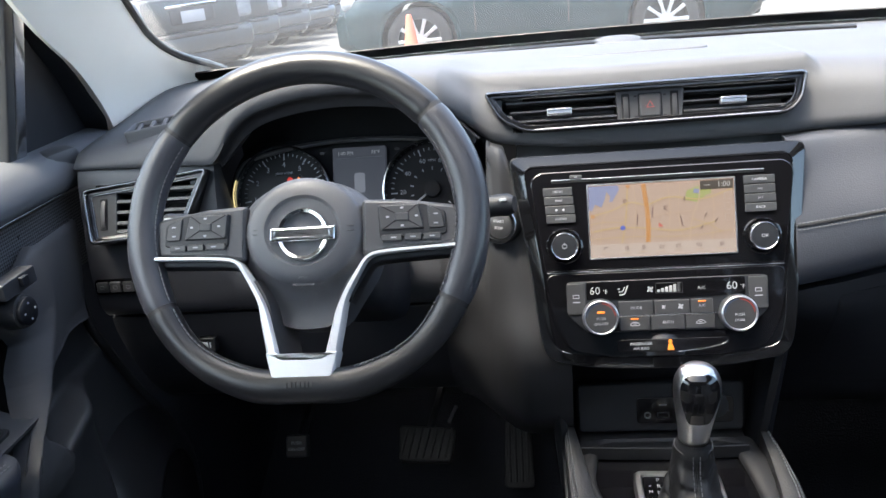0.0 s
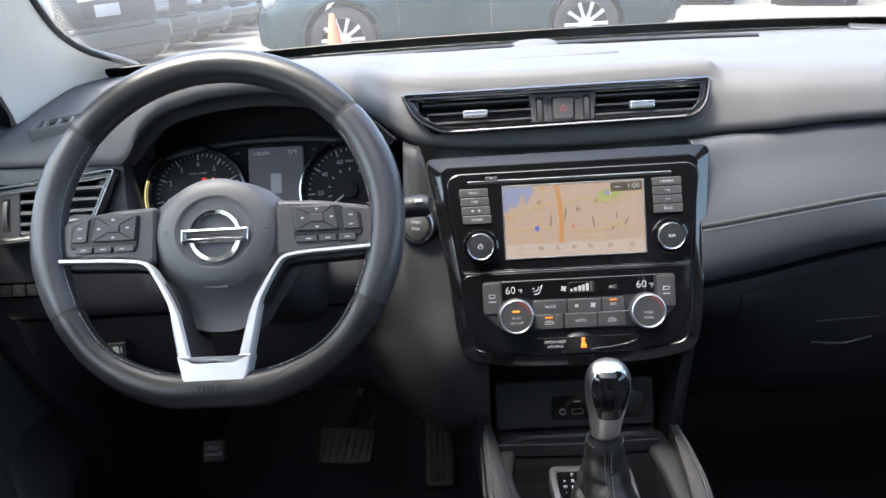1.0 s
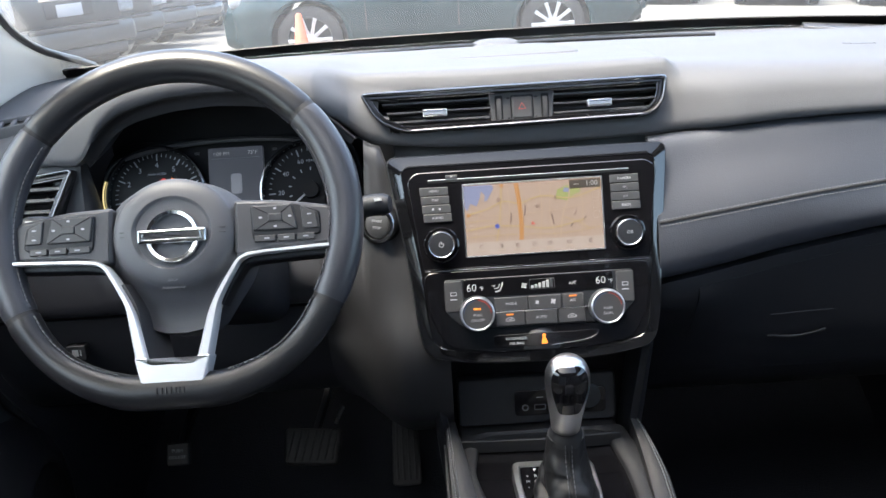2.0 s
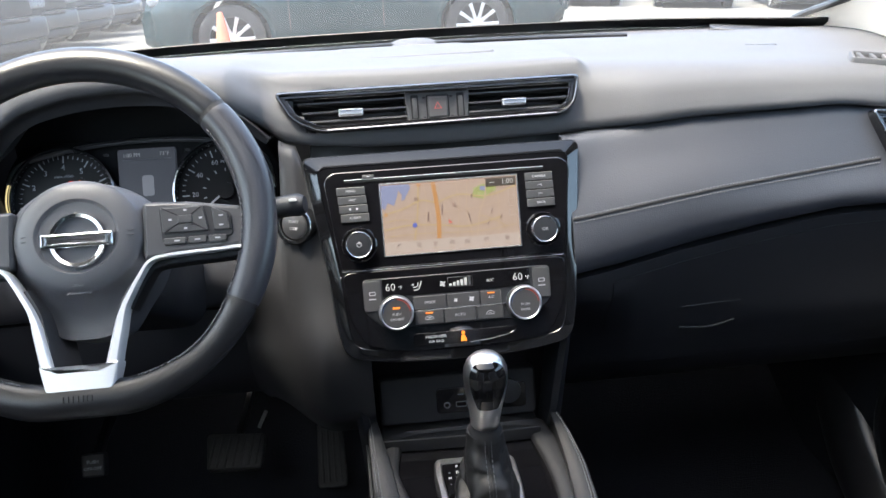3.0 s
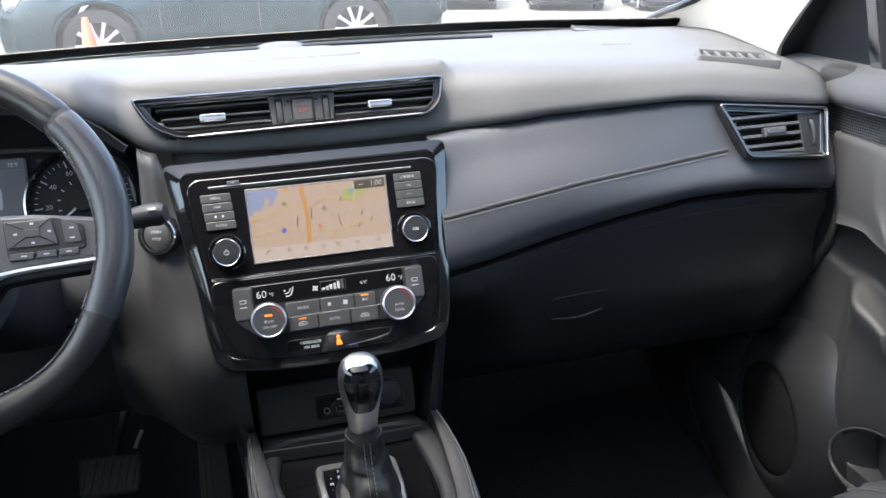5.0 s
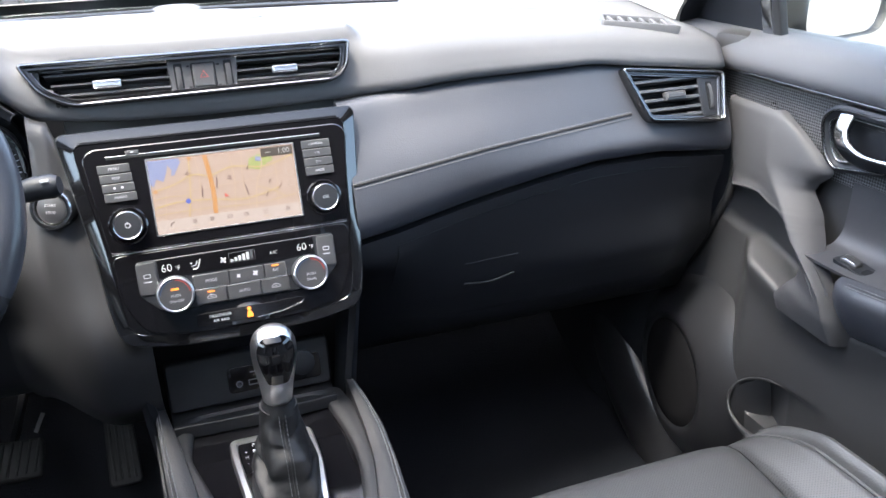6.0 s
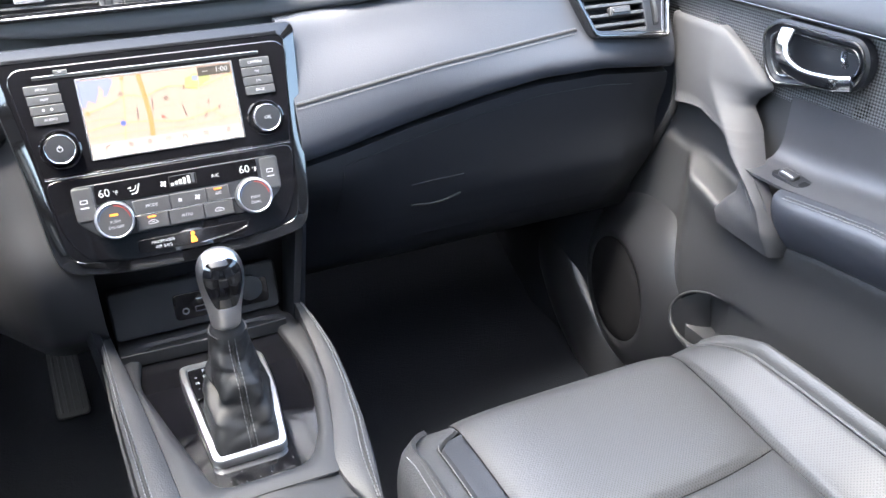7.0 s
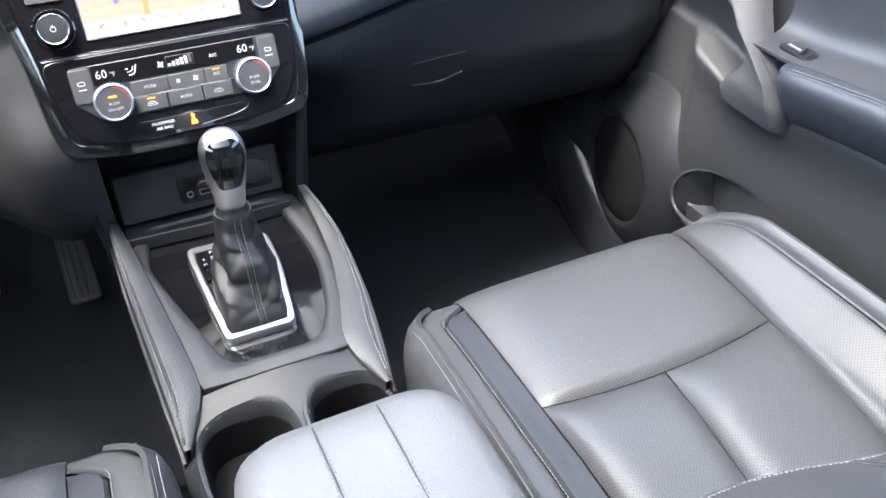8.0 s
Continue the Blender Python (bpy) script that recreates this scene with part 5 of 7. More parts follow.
def steering_wheel():
    t = thing("steering_wheel", "flat-bottomed black leather steering wheel with silver-trimmed spokes", "steering wheel", WHEEL)
    p = rim_path()
    n = len(p)
    ang = [math.degrees(math.atan2(a[1], a[0])) for a in p]
    thin = np.array([0.16 * (math.exp(-((a + 133) / 17) ** 2) + math.exp(-((a + 47) / 17) ** 2)) for a in ang])    # the rim slims down at its lower corners
    p = p * (1 + thin[:, None] * 0.0155 / np.linalg.norm(p, axis=1)[:, None])
    sec = [(0.0168 * math.cos(b), 0.0150 * math.sin(b)) for b in np.linspace(0, 2 * math.pi, 20, endpoint=False)]

    def stretch(a0, a1, name, label, swell=0.0, hide=RIMLEATHER):
        idx = [i for i in range(n) if (a0 <= ang[i] < a1 if a0 < a1 else (ang[i] >= a0 or ang[i] < a1))]
        k0 = next((j for j in range(1, len(idx)) if idx[j] != idx[j - 1] + 1), 0)
        idx = idx[k0:] + idx[:k0]
        q = p[idx]
        s = np.linspace(0, 1, len(idx))
        ends = np.minimum(1, np.minimum(s, 1 - s) * len(idx) / 1.0 + 0.965) * (1 - thin[idx])
        bulge = 1 + swell * np.exp(-((s - 0.32) / 0.12) ** 2) + 0.6 * swell * np.exp(-((s - 0.8) / 0.15) ** 2)
        return part(name, sweep(q, sec, up=(0, 0, 1), scales=np.stack([ends * bulge, ends * bulge], 1)), hide, t, label)

    part("rim_core", sweep(p, [(a * 0.955, b * 0.955) for a, b in sec], closed=True, up=(0, 0, 1), scales=np.stack([1 - thin, 1 - thin], 1)), SEAM, t)
    stretch(38.6, 143.4, "rim_top", "smooth leather top of the rim, worn shiny")
    stretch(-29.6, 38.4, "rim_grip", "padded leather grip", 0.05, GRIPLEATHER)
    stretch(143.6, -150.4, "rim_grip", "padded leather grip", 0.05, GRIPLEATHER)
    stretch(-150.2, -29.8, "rim_foot", "leather-wrapped flat foot of the rim")
    # seam threads on the inner side of the rim
    for a0, a1 in ((-28, 36), (146, 208), (212, 250), (290, 328)):
        path = []
        for a in np.linspace(a0, a1, 50):
            i = min(range(n), key=lambda k: abs((ang[k] - a + 180) % 360 - 180))
            c = p[i]
            d = np.array((c[0], c[1], 0)) / math.hypot(c[0], c[1])
            path.append(c - d * 0.0150 * (1 - thin[i]) + np.array((0, 0, 0.0080)))
        part("stitching", stitches(np.array(path), length=0.0030, gap=0.0022, r=0.0008), THREAD, t, "grey seam thread")
    # hub: a round dome on a shield that runs down into a tongue, set back behind the rim
    out = spline([(0, 0.045), (0.035, 0.040), (0.062, 0.022), (0.0710, -0.010), (0.064, -0.045), (0.046, -0.074), (0.028, -0.098), (0, -0.104), (-0.028, -0.098), (-0.046, -0.074), (-0.064, -0.045), (-0.0710, -0.010), (-0.062, 0.022), (-0.035, 0.040)], 96, True)
    mid = np.array((0, -0.0085))
    ang_o = np.arctan2(out[:, 1] - mid[1], out[:, 0] - mid[0])
    crease = mid + np.stack([0.0585 * np.cos(ang_o), 0.0535 * np.sin(ang_o)], 1)

    def ringed(k, h):
        return (mid + (crease - mid) * k, h)

    drop = np.linalg.norm(out - crease, axis=1)
    skirt = [(out, -0.060), (out, -0.020)]
    skirt.append((out * 0.97 + crease * 0.03, -0.0150))
    for k in (0.25, 0.5, 0.75, 0.96):
        o = out * (1 - k) + crease * k
        skirt.append(np.c_[o, -0.013 + 0.013 * k - 0.20 * drop * math.sin(math.pi * k) * (drop > 0.016)])
    rings = skirt + [(crease, 0.0015), ringed(0.96, 0.0045), ringed(0.88, 0.0068), ringed(0.76, 0.0085), ringed(0.655, 0.0092), ringed(0.635, 0.0086), ringed(0.60, 0.0062), ringed(0.40, 0.0052)]
    hub = part("airbag_cover", loops(rings, True, True), HUB, t, "domed matt black airbag cover", smooth=30)
    ec = -0.0125
    part("emblem_ring", lathe([(0.0265, 0.004), (0.0262, 0.0095), (0.0245, 0.0115), (0.0215, 0.0105), (0.0205, 0.005)], 48, cx=0.001, cy=ec), CHROME, hub, "plain chrome emblem ring")
    bar = part("emblem_bar", plate(rounded([(-0.0315, ec - 0.0068), (0.0335, ec - 0.0068), (0.0335, ec + 0.0068), (-0.0315, ec + 0.0068)], 0.0012), 0.004, 0.0128, 0.0018), CHROME, hub, "plain chrome emblem bar")
    part("emblem_bar_inset", band(rect(0.0560, 0.0092, 0.0008, 0.001, ec), 0.0016, 0.0126, 0.0131, 0.0003), SMOKE, bar)
    lettering("SRS", 0.0062, up(0, -0.0535, 0.0074) @ pose(0, 0, 0, -14), THREAD, hub)
    lettering("AIRBAG", 0.0062, up(0, -0.0605, 0.0042) @ pose(0, 0, 0, -24), THREAD, hub)
    for u in (-0.0455, 0.0475):
        for dv in (-0.0022, 0.0022):
            part("horn_mark", plate(rect(0.008, 0.0012, 0.0004, u, ec + 0.004 + dv), 0.004, 0.0084, 0.0002), GREY, hub)
    # side spokes
    for s in (-1, 1):
        o = [(0.058, 0.020), (0.100, 0.018), (0.150, 0.010), (0.156, -0.004), (0.152, -0.028), (0.095, -0.030), (0.058, -0.036)]
        o = rounded([(a * s, b) for a, b in o], 0.005, 4)
        sp = part("side_spoke", plate(o, -0.022, 0.004, 0.004), GREY, t, "grey spoke with thumb buttons")
        f = rounded([(a * s, b) for a, b in ((0.074, 0.013), (0.118, 0.0125), (0.140, 0.004), (0.1415, -0.018), (0.076, -0.021))], 0.004, 4)
        part("button_field", plate(f, 0.003, 0.006, 0.0008), HARD, sp)
        cx = 0.0985
        b = part("rocker", plate(rounded([((cx - 0.023) * s, 0.0115), ((cx + 0.016) * s, 0.0115), ((cx + 0.021) * s, -0.0125), ((cx - 0.021) * s, -0.0125)], 0.002), 0.0055, 0.0082, 0.001), BUTTON, sp)
        part("rocker_core", plate(rect(0.013, 0.0075, 0.001, cx * s, -0.0005), 0.008, 0.0095, 0.0008), BUTTON, b)
        for du, dv in ((-0.021, 0.011), (0.015, 0.011), (-0.019, -0.012), (0.019, -0.012)):
            q0, q1 = ((cx + du * 0.34) * s, dv * 0.34, 0.0083), ((cx + du) * s, dv, 0.0083)
            part("rocker_groove", sweep([q0, tuple((a + c) / 2 for a, c in zip(q0, q1)), q1], circle(0.0005, 5)), DARK, b)
        for du, dv in ((0, 0.0083), (0, -0.009), (-0.014, 0), (0.014, 0)):
            part("rocker_mark", plate(rect(0.003, 0.0018, 0.0004, (cx + du) * s, dv), 0.008, 0.0084, 0.0001), WHITE, b)
        side = part("side_keys", plate(rounded([((0.1225) * s, 0.0100), ((0.1365) * s, 0.0030), (0.1395 * s, -0.0125), (0.1245 * s, -0.0125)], 0.002), 0.0055, 0.0078, 0.0008), BUTTON, sp)
        for dv in (0.001, -0.008):
            part("key_mark", plate(rect(0.004, 0.0014, 0, 0.1310 * s, dv), 0.0078, 0.0081, 0.0001), WHITE, side)
        for k in range(3):
            kb = part("lower_key", plate(rect(0.0165 if k < 2 else 0.020, 0.0062, 0.001, (0.1270 - 0.0185 * k - (0.002 if k == 2 else 0)) * s, -0.0200), 0.0045, 0.0075, 0.0008), BUTTON, sp)
            part("key_mark", plate(rect(0.005, 0.0013, 0, (0.1270 - 0.0185 * k) * s, -0.0200), 0.0075, 0.0078, 0.0001), WHITE, kb)
        # silver trim: a thin line under the spoke that bends down and widens into the lower arm
        pts = [(0.1490, -0.0300), (0.120, -0.0312), (0.090, -0.0325), (0.0700, -0.0345), (0.0625, -0.0390), (0.0520, -0.0560), (0.0420, -0.0740), (0.0378, -0.0860), (0.0335, -0.1060), (0.0285, -0.1280), (0.0255, -0.1420)]
        q = polyline(np.vstack([[(pts[0][0] * s, pts[0][1])], rounded([(a * s, b) for a, b in pts], 0.0045, 3)[4:-4], [(pts[-1][0] * s, pts[-1][1])]]), 70)
        q = np.c_[q, np.full(70, 0.005)]
        wd = np.interp(np.linspace(0, 1, 70), [0, 0.42, 0.50, 0.66, 0.74, 1], [0.50, 0.52, 0.62, 0.85, 1.25, 1.65])
        part("silver_trim", sweep(q, [(-0.0037, -0.010), (0.0037, -0.010), (0.0037, 0.0045), (0.0022, 0.0068), (-0.0022, 0.0068), (-0.0037, 0.0045)], up=(0, 0, 1), scales=np.stack([wd, np.ones(70)], 1)), SILVERTRIM, t, "satin silver spoke trim")
        inner = spline([((a - 0.0030) * s, b, 0.0) for a, b in pts[5:]], 30)
        wall = [inner + np.array((-s * 0.010 * k * k, 0.002 * k, 0.006 - 0.042 * k)) for k in np.linspace(0, 1, 8)]
        part("arm_wall", skin(np.array(wall), -0.003 * s), GREY, t, "grey inner wall of the lower arm")
        lower = spline([(a * s, b - 0.004, -0.012) for a, b in pts[:7]], 24)
        part("spoke_underside", sweep(lower, rect(0.008, 0.026, 0.003), up=(0, 0, 1)), HARD, t)
    foot = rounded([(-0.0352, -0.1255), (-0.0290, -0.1505), (0.0290, -0.1505), (0.0352, -0.1255), (0.0232, -0.1255), (0.0205, -0.1315), (-0.0205, -0.1315), (-0.0232, -0.1255)], [0.002, 0.005, 0.005, 0.002, 0.002, 0.004, 0.004, 0.002], 4)
    part("silver_foot", plate(foot, -0.010, 0.0126, 0.0014), SILVERTRIM, t, "satin silver plate at the rim's foot")
    rng = random.Random(3)
    for k in range(7):
        part("emboss_line", plate(rect(0.0011, 0.0055, 0, -0.013 + 0.0042 * k + rng.uniform(-0.0006, 0.0006), -0.1565), 0.0125, 0.0158, 0.0002), SEAM, t)
    part("hub_back", lathe([(0.050, -0.09), (0.058, -0.045), (0.055, -0.02), (0, -0.02)], 32, cx=0, cy=-0.02), DARK, t)


def column():
    c = thing("steering_column", "black plastic steering column shroud with stalks", "steering column", WHEEL)
    rings = []
    for w, k in ((-0.075, 0.92), (-0.085, 1), (-0.15, 1.05), (-0.24, 1.1)):
        rings.append((rect(0.115 * k, 0.095 * k, 0.03, 0, -0.03, 6), w))
    part("shroud", loops(rings, True, True), HARD, c)
    for s, tip in ((1, (0.203, 0.024, -0.080)), (-1, (-0.185, 0.022, -0.075))):
        path = spline([(0.05 * s, -0.005, -0.11), (0.11 * s, 0.004, -0.10), (tip[0] * 0.84, tip[1] - 0.001, tip[2] - 0.008), tip], 24)
        rad = np.interp(np.linspace(0, 1, 24), [0, 0.6, 0.72, 0.8, 0.97, 1], [0.8, 0.85, 1.0, 1.7, 1.8, 1.3])
        st = part("stalk", sweep(path, circle(0.0068, 16), up=(0, 0, 1), scales=rad), HARD, c, "black control stalk with a broad tip")
        part("stalk_mark", plate(rect(0.008, 0.003, 0.001, tip[0] - 0.012 * s, tip[1] + 0.003), tip[2] + 0.009, tip[2] + 0.0118, 0.0002), WHITE, st)


def pedals():
    b = thing("brake_pedal", "black rubber-faced brake pedal with bright stamped arm", "pedal", panel((-0.352, 0.285, 0.485), 48))
    pad = part("pad", plate(rounded([(-0.048, -0.030), (0.042, -0.034), (0.050, 0.026), (-0.050, 0.034)], 0.010, 5), -0.008, 0.006, 0.004), RUBBER, b)
    for k in range(7):
        part("rib", sweep([(-0.04 + 0.013 * k - 0.006, -0.026, 0.0065), (-0.04 + 0.013 * k, 0, 0.0068), (-0.04 + 0.013 * k + 0.006, 0.026, 0.0065)], circle(0.0022, 6)), RUBBER, pad)
    part("arm", sweep(spline([(0.0, 0.02, -0.01), (0.02, 0.10, -0.02), (0.03, 0.22, -0.08)], 12), rect(0.010, 0.022, 0.002), up=(0, 0, 1)), HARD, b)
    part("bright_edge", sweep([(0.036, 0.040, -0.010), (0.042, 0.054, -0.010), (0.049, 0.069, -0.010)], rect(0.006, 0.004, 0.001), up=(0, 0, 1)), SATIN, b, "bright metal edge")
    a = thing("accelerator_pedal", "tall ribbed black accelerator pedal", "pedal", panel((-0.197, 0.318, 0.440), 38))
    pad = part("pad", plate(rounded([(-0.026, -0.060), (0.026, -0.060), (0.022, 0.060), (-0.022, 0.060)], 0.010, 5), -0.008, 0.004, 0.003), RUBBER, a)
    for k in range(4):
        part("rib", sweep([(-0.016 + 0.0107 * k, -0.050, 0.0045), (-0.016 + 0.0107 * k, 0, 0.0048), (-0.015 + 0.010 * k, 0.050, 0.0045)], circle(0.0022, 6)), RUBBER, pad)
    part("arm", sweep(spline([(0, 0.055, -0.008), (0.004, 0.12, -0.03), (0.005, 0.20, -0.09)], 12), circle(0.006, 10), up=(0, 0, 1)), HARD, a)
    k = thing("parking_brake_pedal", "small black foot parking brake pedal with a lettered pad", "pedal", panel((-0.552, 0.20, 0.545), 30))
    pad = part("pad", plate(rect(0.036, 0.036, 0.005), -0.010, 0.006, 0.003), RUBBER, k)
    lettering("PUSH", 0.0075, up(0, 0.005, 0.0065), WHITE, pad)
    lettering("ON-OFF", 0.0075, up(0, -0.005, 0.0065), WHITE, pad)
    part("arm", sweep(spline([(0, 0.0, -0.01), (0, 0.05, -0.06), (0, 0.10, -0.14)], 10), rect(0.012, 0.018, 0.003), up=(0, 0, 1)), HARD, k)


steering_wheel()
column()
pedals()

# ---- centre console ----
DECK = panel((0.004, -0.16, 0.672), 82)


def console():
    t = thing("centre_console", "black centre console with padded stitched rails and cup holders", "centre console", DECK)
    half = [(0.112, 0.150), (0.118, 0.06), (0.112, -0.05), (0.098, -0.125), (0.098, -0.30), (0.105, -0.62)]
    o = np.array([(-a, b) for a, b in half] + [(a, b) for a, b in half[::-1]])
    o = rounded([tuple(a) for a in o], 0.01, 3)
    rings = [(o * np.array((1.06, 1)), -0.36), (o * np.array((1.04, 1)), -0.11), (inset(o, 0.004), -0.095)]
    part("body", loops(rings, True, True), HARD, t)
    # upper frame round the gear plate
    gap = rounded([(-0.040, -0.098), (0.060, -0.0985), (0.082, -0.058), (0.096, 0.020), (0.093, 0.072), (0.080, 0.142), (-0.080, 0.142), (-0.092, 0.082), (-0.068, -0.005)], 0.02, 6)
    outer = rounded([(-0.073, -0.119), (0.084, -0.122), (0.100, -0.070), (0.118, 0.020), (0.121, 0.085), (0.104, 0.152), (-0.100, 0.152), (-0.108, 0.100), (-0.090, -0.010)], 0.010, 6)
    part("deck_frame", loops([(outer, -0.034), (outer, -0.002), (outer * 0.5 + gap * 0.5, 0.002), (inset(gap, -0.003), 0.0), (gap, -0.003), (gap, -0.020)]), SOFT, t, "grained grey frame round the gear plate")
    edge = inset(gap, -0.001)

    def plate_w(v):
        return -0.0090 + 0.0055 * min(1, max(0, (-0.010 - v) / 0.088)) ** 2

    rings = []
    for k in np.r_[1.0, np.linspace(0.995, 0.03, 22)]:
        o = np.array((0.008, 0.02)) + (edge - np.array((0.008, 0.02))) * k
        rings.append(np.array([(a, b, -0.03 if k == 1.0 else plate_w(b)) for a, b in o]))
    gp = part("gear_plate", loops(rings, True, True), GLOSS, t, "gloss black gear plate with dust specks")
    rng = random.Random(4)
    for _ in range(10):
        u, v = rng.uniform(-0.03, 0.06), rng.uniform(-0.098, -0.078)
        part("dust_speck", lathe([(0.0007, plate_w(v)), (0.0005, plate_w(v) + 0.0004), (0, plate_w(v) + 0.0005)], 6, cx=u, cy=v), STITCH, gp)
    # padded rails, broad towards the rear and drawn to a point
    edges = {-1: ([(0.160, -0.112), (0.122, -0.1054), (0.066, -0.0955), (-0.023, -0.0834), (-0.090, -0.0745), (-0.118, -0.0735), (-0.150, -0.0880), (-0.174, -0.1010)], [(0.160, -0.1244), (0.060, -0.1225), (0.010, -0.1197), (-0.094, -0.1135), (-0.174, -0.1080)]),
             1: ([(0.160, 0.1120), (0.1195, 0.1130), (0.060, 0.1130), (0.009, 0.1110), (-0.060, 0.0960), (-0.108, 0.0815), (-0.130, 0.0860), (-0.152, 0.0950), (-0.176, 0.1090)], [(0.160, 0.1180), (0.110, 0.1290), (0.053, 0.1374), (0.0, 0.1370), (-0.060, 0.1337), (-0.120, 0.1250), (-0.176, 0.1150)])}
    for s in (-1, 1):
        vs = np.linspace(0.158, -0.174, 60)
        lim = []
        for e in edges[s]:
            q = np.interp(-vs, [-a for a, _ in e], [b for _, b in e])
            for _ in range(5):
                q[1:-1] = 0.25 * q[:-2] + 0.5 * q[1:-1] + 0.25 * q[2:]
            lim.append(q)
        hs = np.interp(-vs, [-0.168, -0.10, -0.03, 0.04, 0.11, 0.172], [0.020, 0.0145, 0.007, 0.003, -0.001, -0.012])
        rows = []
        for v, a, b, h in zip(vs, lim[0], lim[1], hs):
            wdt = abs(b - a)
            rise = min(0.006, 0.22 * wdt)
            row = [(a, v, h - 0.030), (a, v, h - 0.004)]
            row += [(a + (b - a) * k, v, h - 0.004 + rise * math.sin(math.pi * (0.08 + 0.80 * k)) ** 0.6 * 1.2) for k in np.linspace(0.04, 0.96, 10)]
            row += [(b, v, h - 0.005), (b + 0.001 * s, v, h - 0.030)]
            rows.append(row)
        r = part("padded_rail", skin(rows, 0.002 * s), RAILHIDE, t, "padded leather rail with a double seam")
        for d in (0.70, 0.84):
            seam = np.array([(a + (b - a) * d, v, h - 0.004 + min(0.006, 0.22 * abs(b - a)) * math.sin(math.pi * (0.08 + 0.80 * d)) ** 0.6 * 1.2 + 0.0012) for v, a, b, h in zip(vs, lim[0], lim[1], hs)])
            part("stitching", stitches(seam[2:-2], length=0.0034, gap=0.0014, r=0.0008), STITCH, r, "grey seam thread")
        seam = np.array([(a + (b - a) * 0.77, v, h - 0.004 + min(0.006, 0.22 * abs(b - a)) * math.sin(math.pi * 0.696) ** 0.6 * 1.2) for v, a, b, h in zip(vs, lim[0], lim[1], hs)])
        part("seam", sweep(seam[1:-1] + np.array((0, 0, 0.0005)), circle(0.0015, 6)), SEAM, r)
        drop = [[(lim[1][i] + s * (0.001 - 0.001 * k), vs[i], hs[i] - 0.024 - 0.05 * k) for i in range(60)] for k in range(7)]
        part("side_wall", skin(drop, 0.003 * s), HARD, t)
    # cup tray
    cups = ((-0.0455, -0.203, 0.0520, 0.0560), (0.0655, -0.203, 0.0475, 0.0545))
    xs, ys = np.linspace(-0.114, 0.124, 84), np.linspace(-0.121, -0.30, 64)

    def tray_z(x, y):
        e = abs(x - 0.005)
        return -0.004 - 0.014 * min(1, max(0, (-0.121 - y) / 0.05)) + 0.006 * math.cos((x - 0.005) / 0.115 * math.pi) - 0.024 * max(0, e / 0.119 - 0.84) / 0.16 - 0.03 * max(0, e - 0.075 - 1.2 * max(0, -0.121 - y))

    g = [[(x, y, tray_z(x, y)) for x in xs] for y in ys]

    def keep(x, y, z):
        return all((abs(x - a) / p) ** 3 + (abs(y - b) / q) ** 3 > 1 for a, b, p, q in cups)

    tray = part("cup_tray", skin(g, 0.004, keep), SOFT, t, "grained tray with two deep cup holders")

    def mouth(a, b, p, q, d):
        t_ = np.linspace(0, 2 * math.pi, 56, endpoint=False)
        c, n = np.cos(t_), np.sin(t_)
        return np.stack([a + (p + d) * np.sign(c) * np.abs(c) ** (2 / 3), b + (q + d) * np.sign(n) * np.abs(n) ** (2 / 3)], 1)

    for cup in cups:
        rim = []
        for d, h in ((0.0065, -0.004), (0.0050, 0.0022), (0.0015, 0.0024), (-0.0025, -0.003), (-0.0042, -0.022)):
            o = mouth(*cup, d)
            rim.append(np.array([(a, b, tray_z(a, max(-0.30, b)) + h) for a, b in o]))
        part("cup_rim", loops(rim), SOFT, tray, "rounded grained rim of the cup holder")
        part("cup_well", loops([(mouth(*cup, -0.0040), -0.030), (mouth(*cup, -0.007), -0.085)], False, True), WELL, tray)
    part("tray_seam", sweep(spline([(-0.074, -0.1185, 0.0), (-0.03, -0.1215, 0.0015), (0.01, -0.1220, 0.002), (0.05, -0.1220, 0.0015), (0.084, -0.1215, 0.0)], 24), circle(0.0010, 6)), SEAM, t)


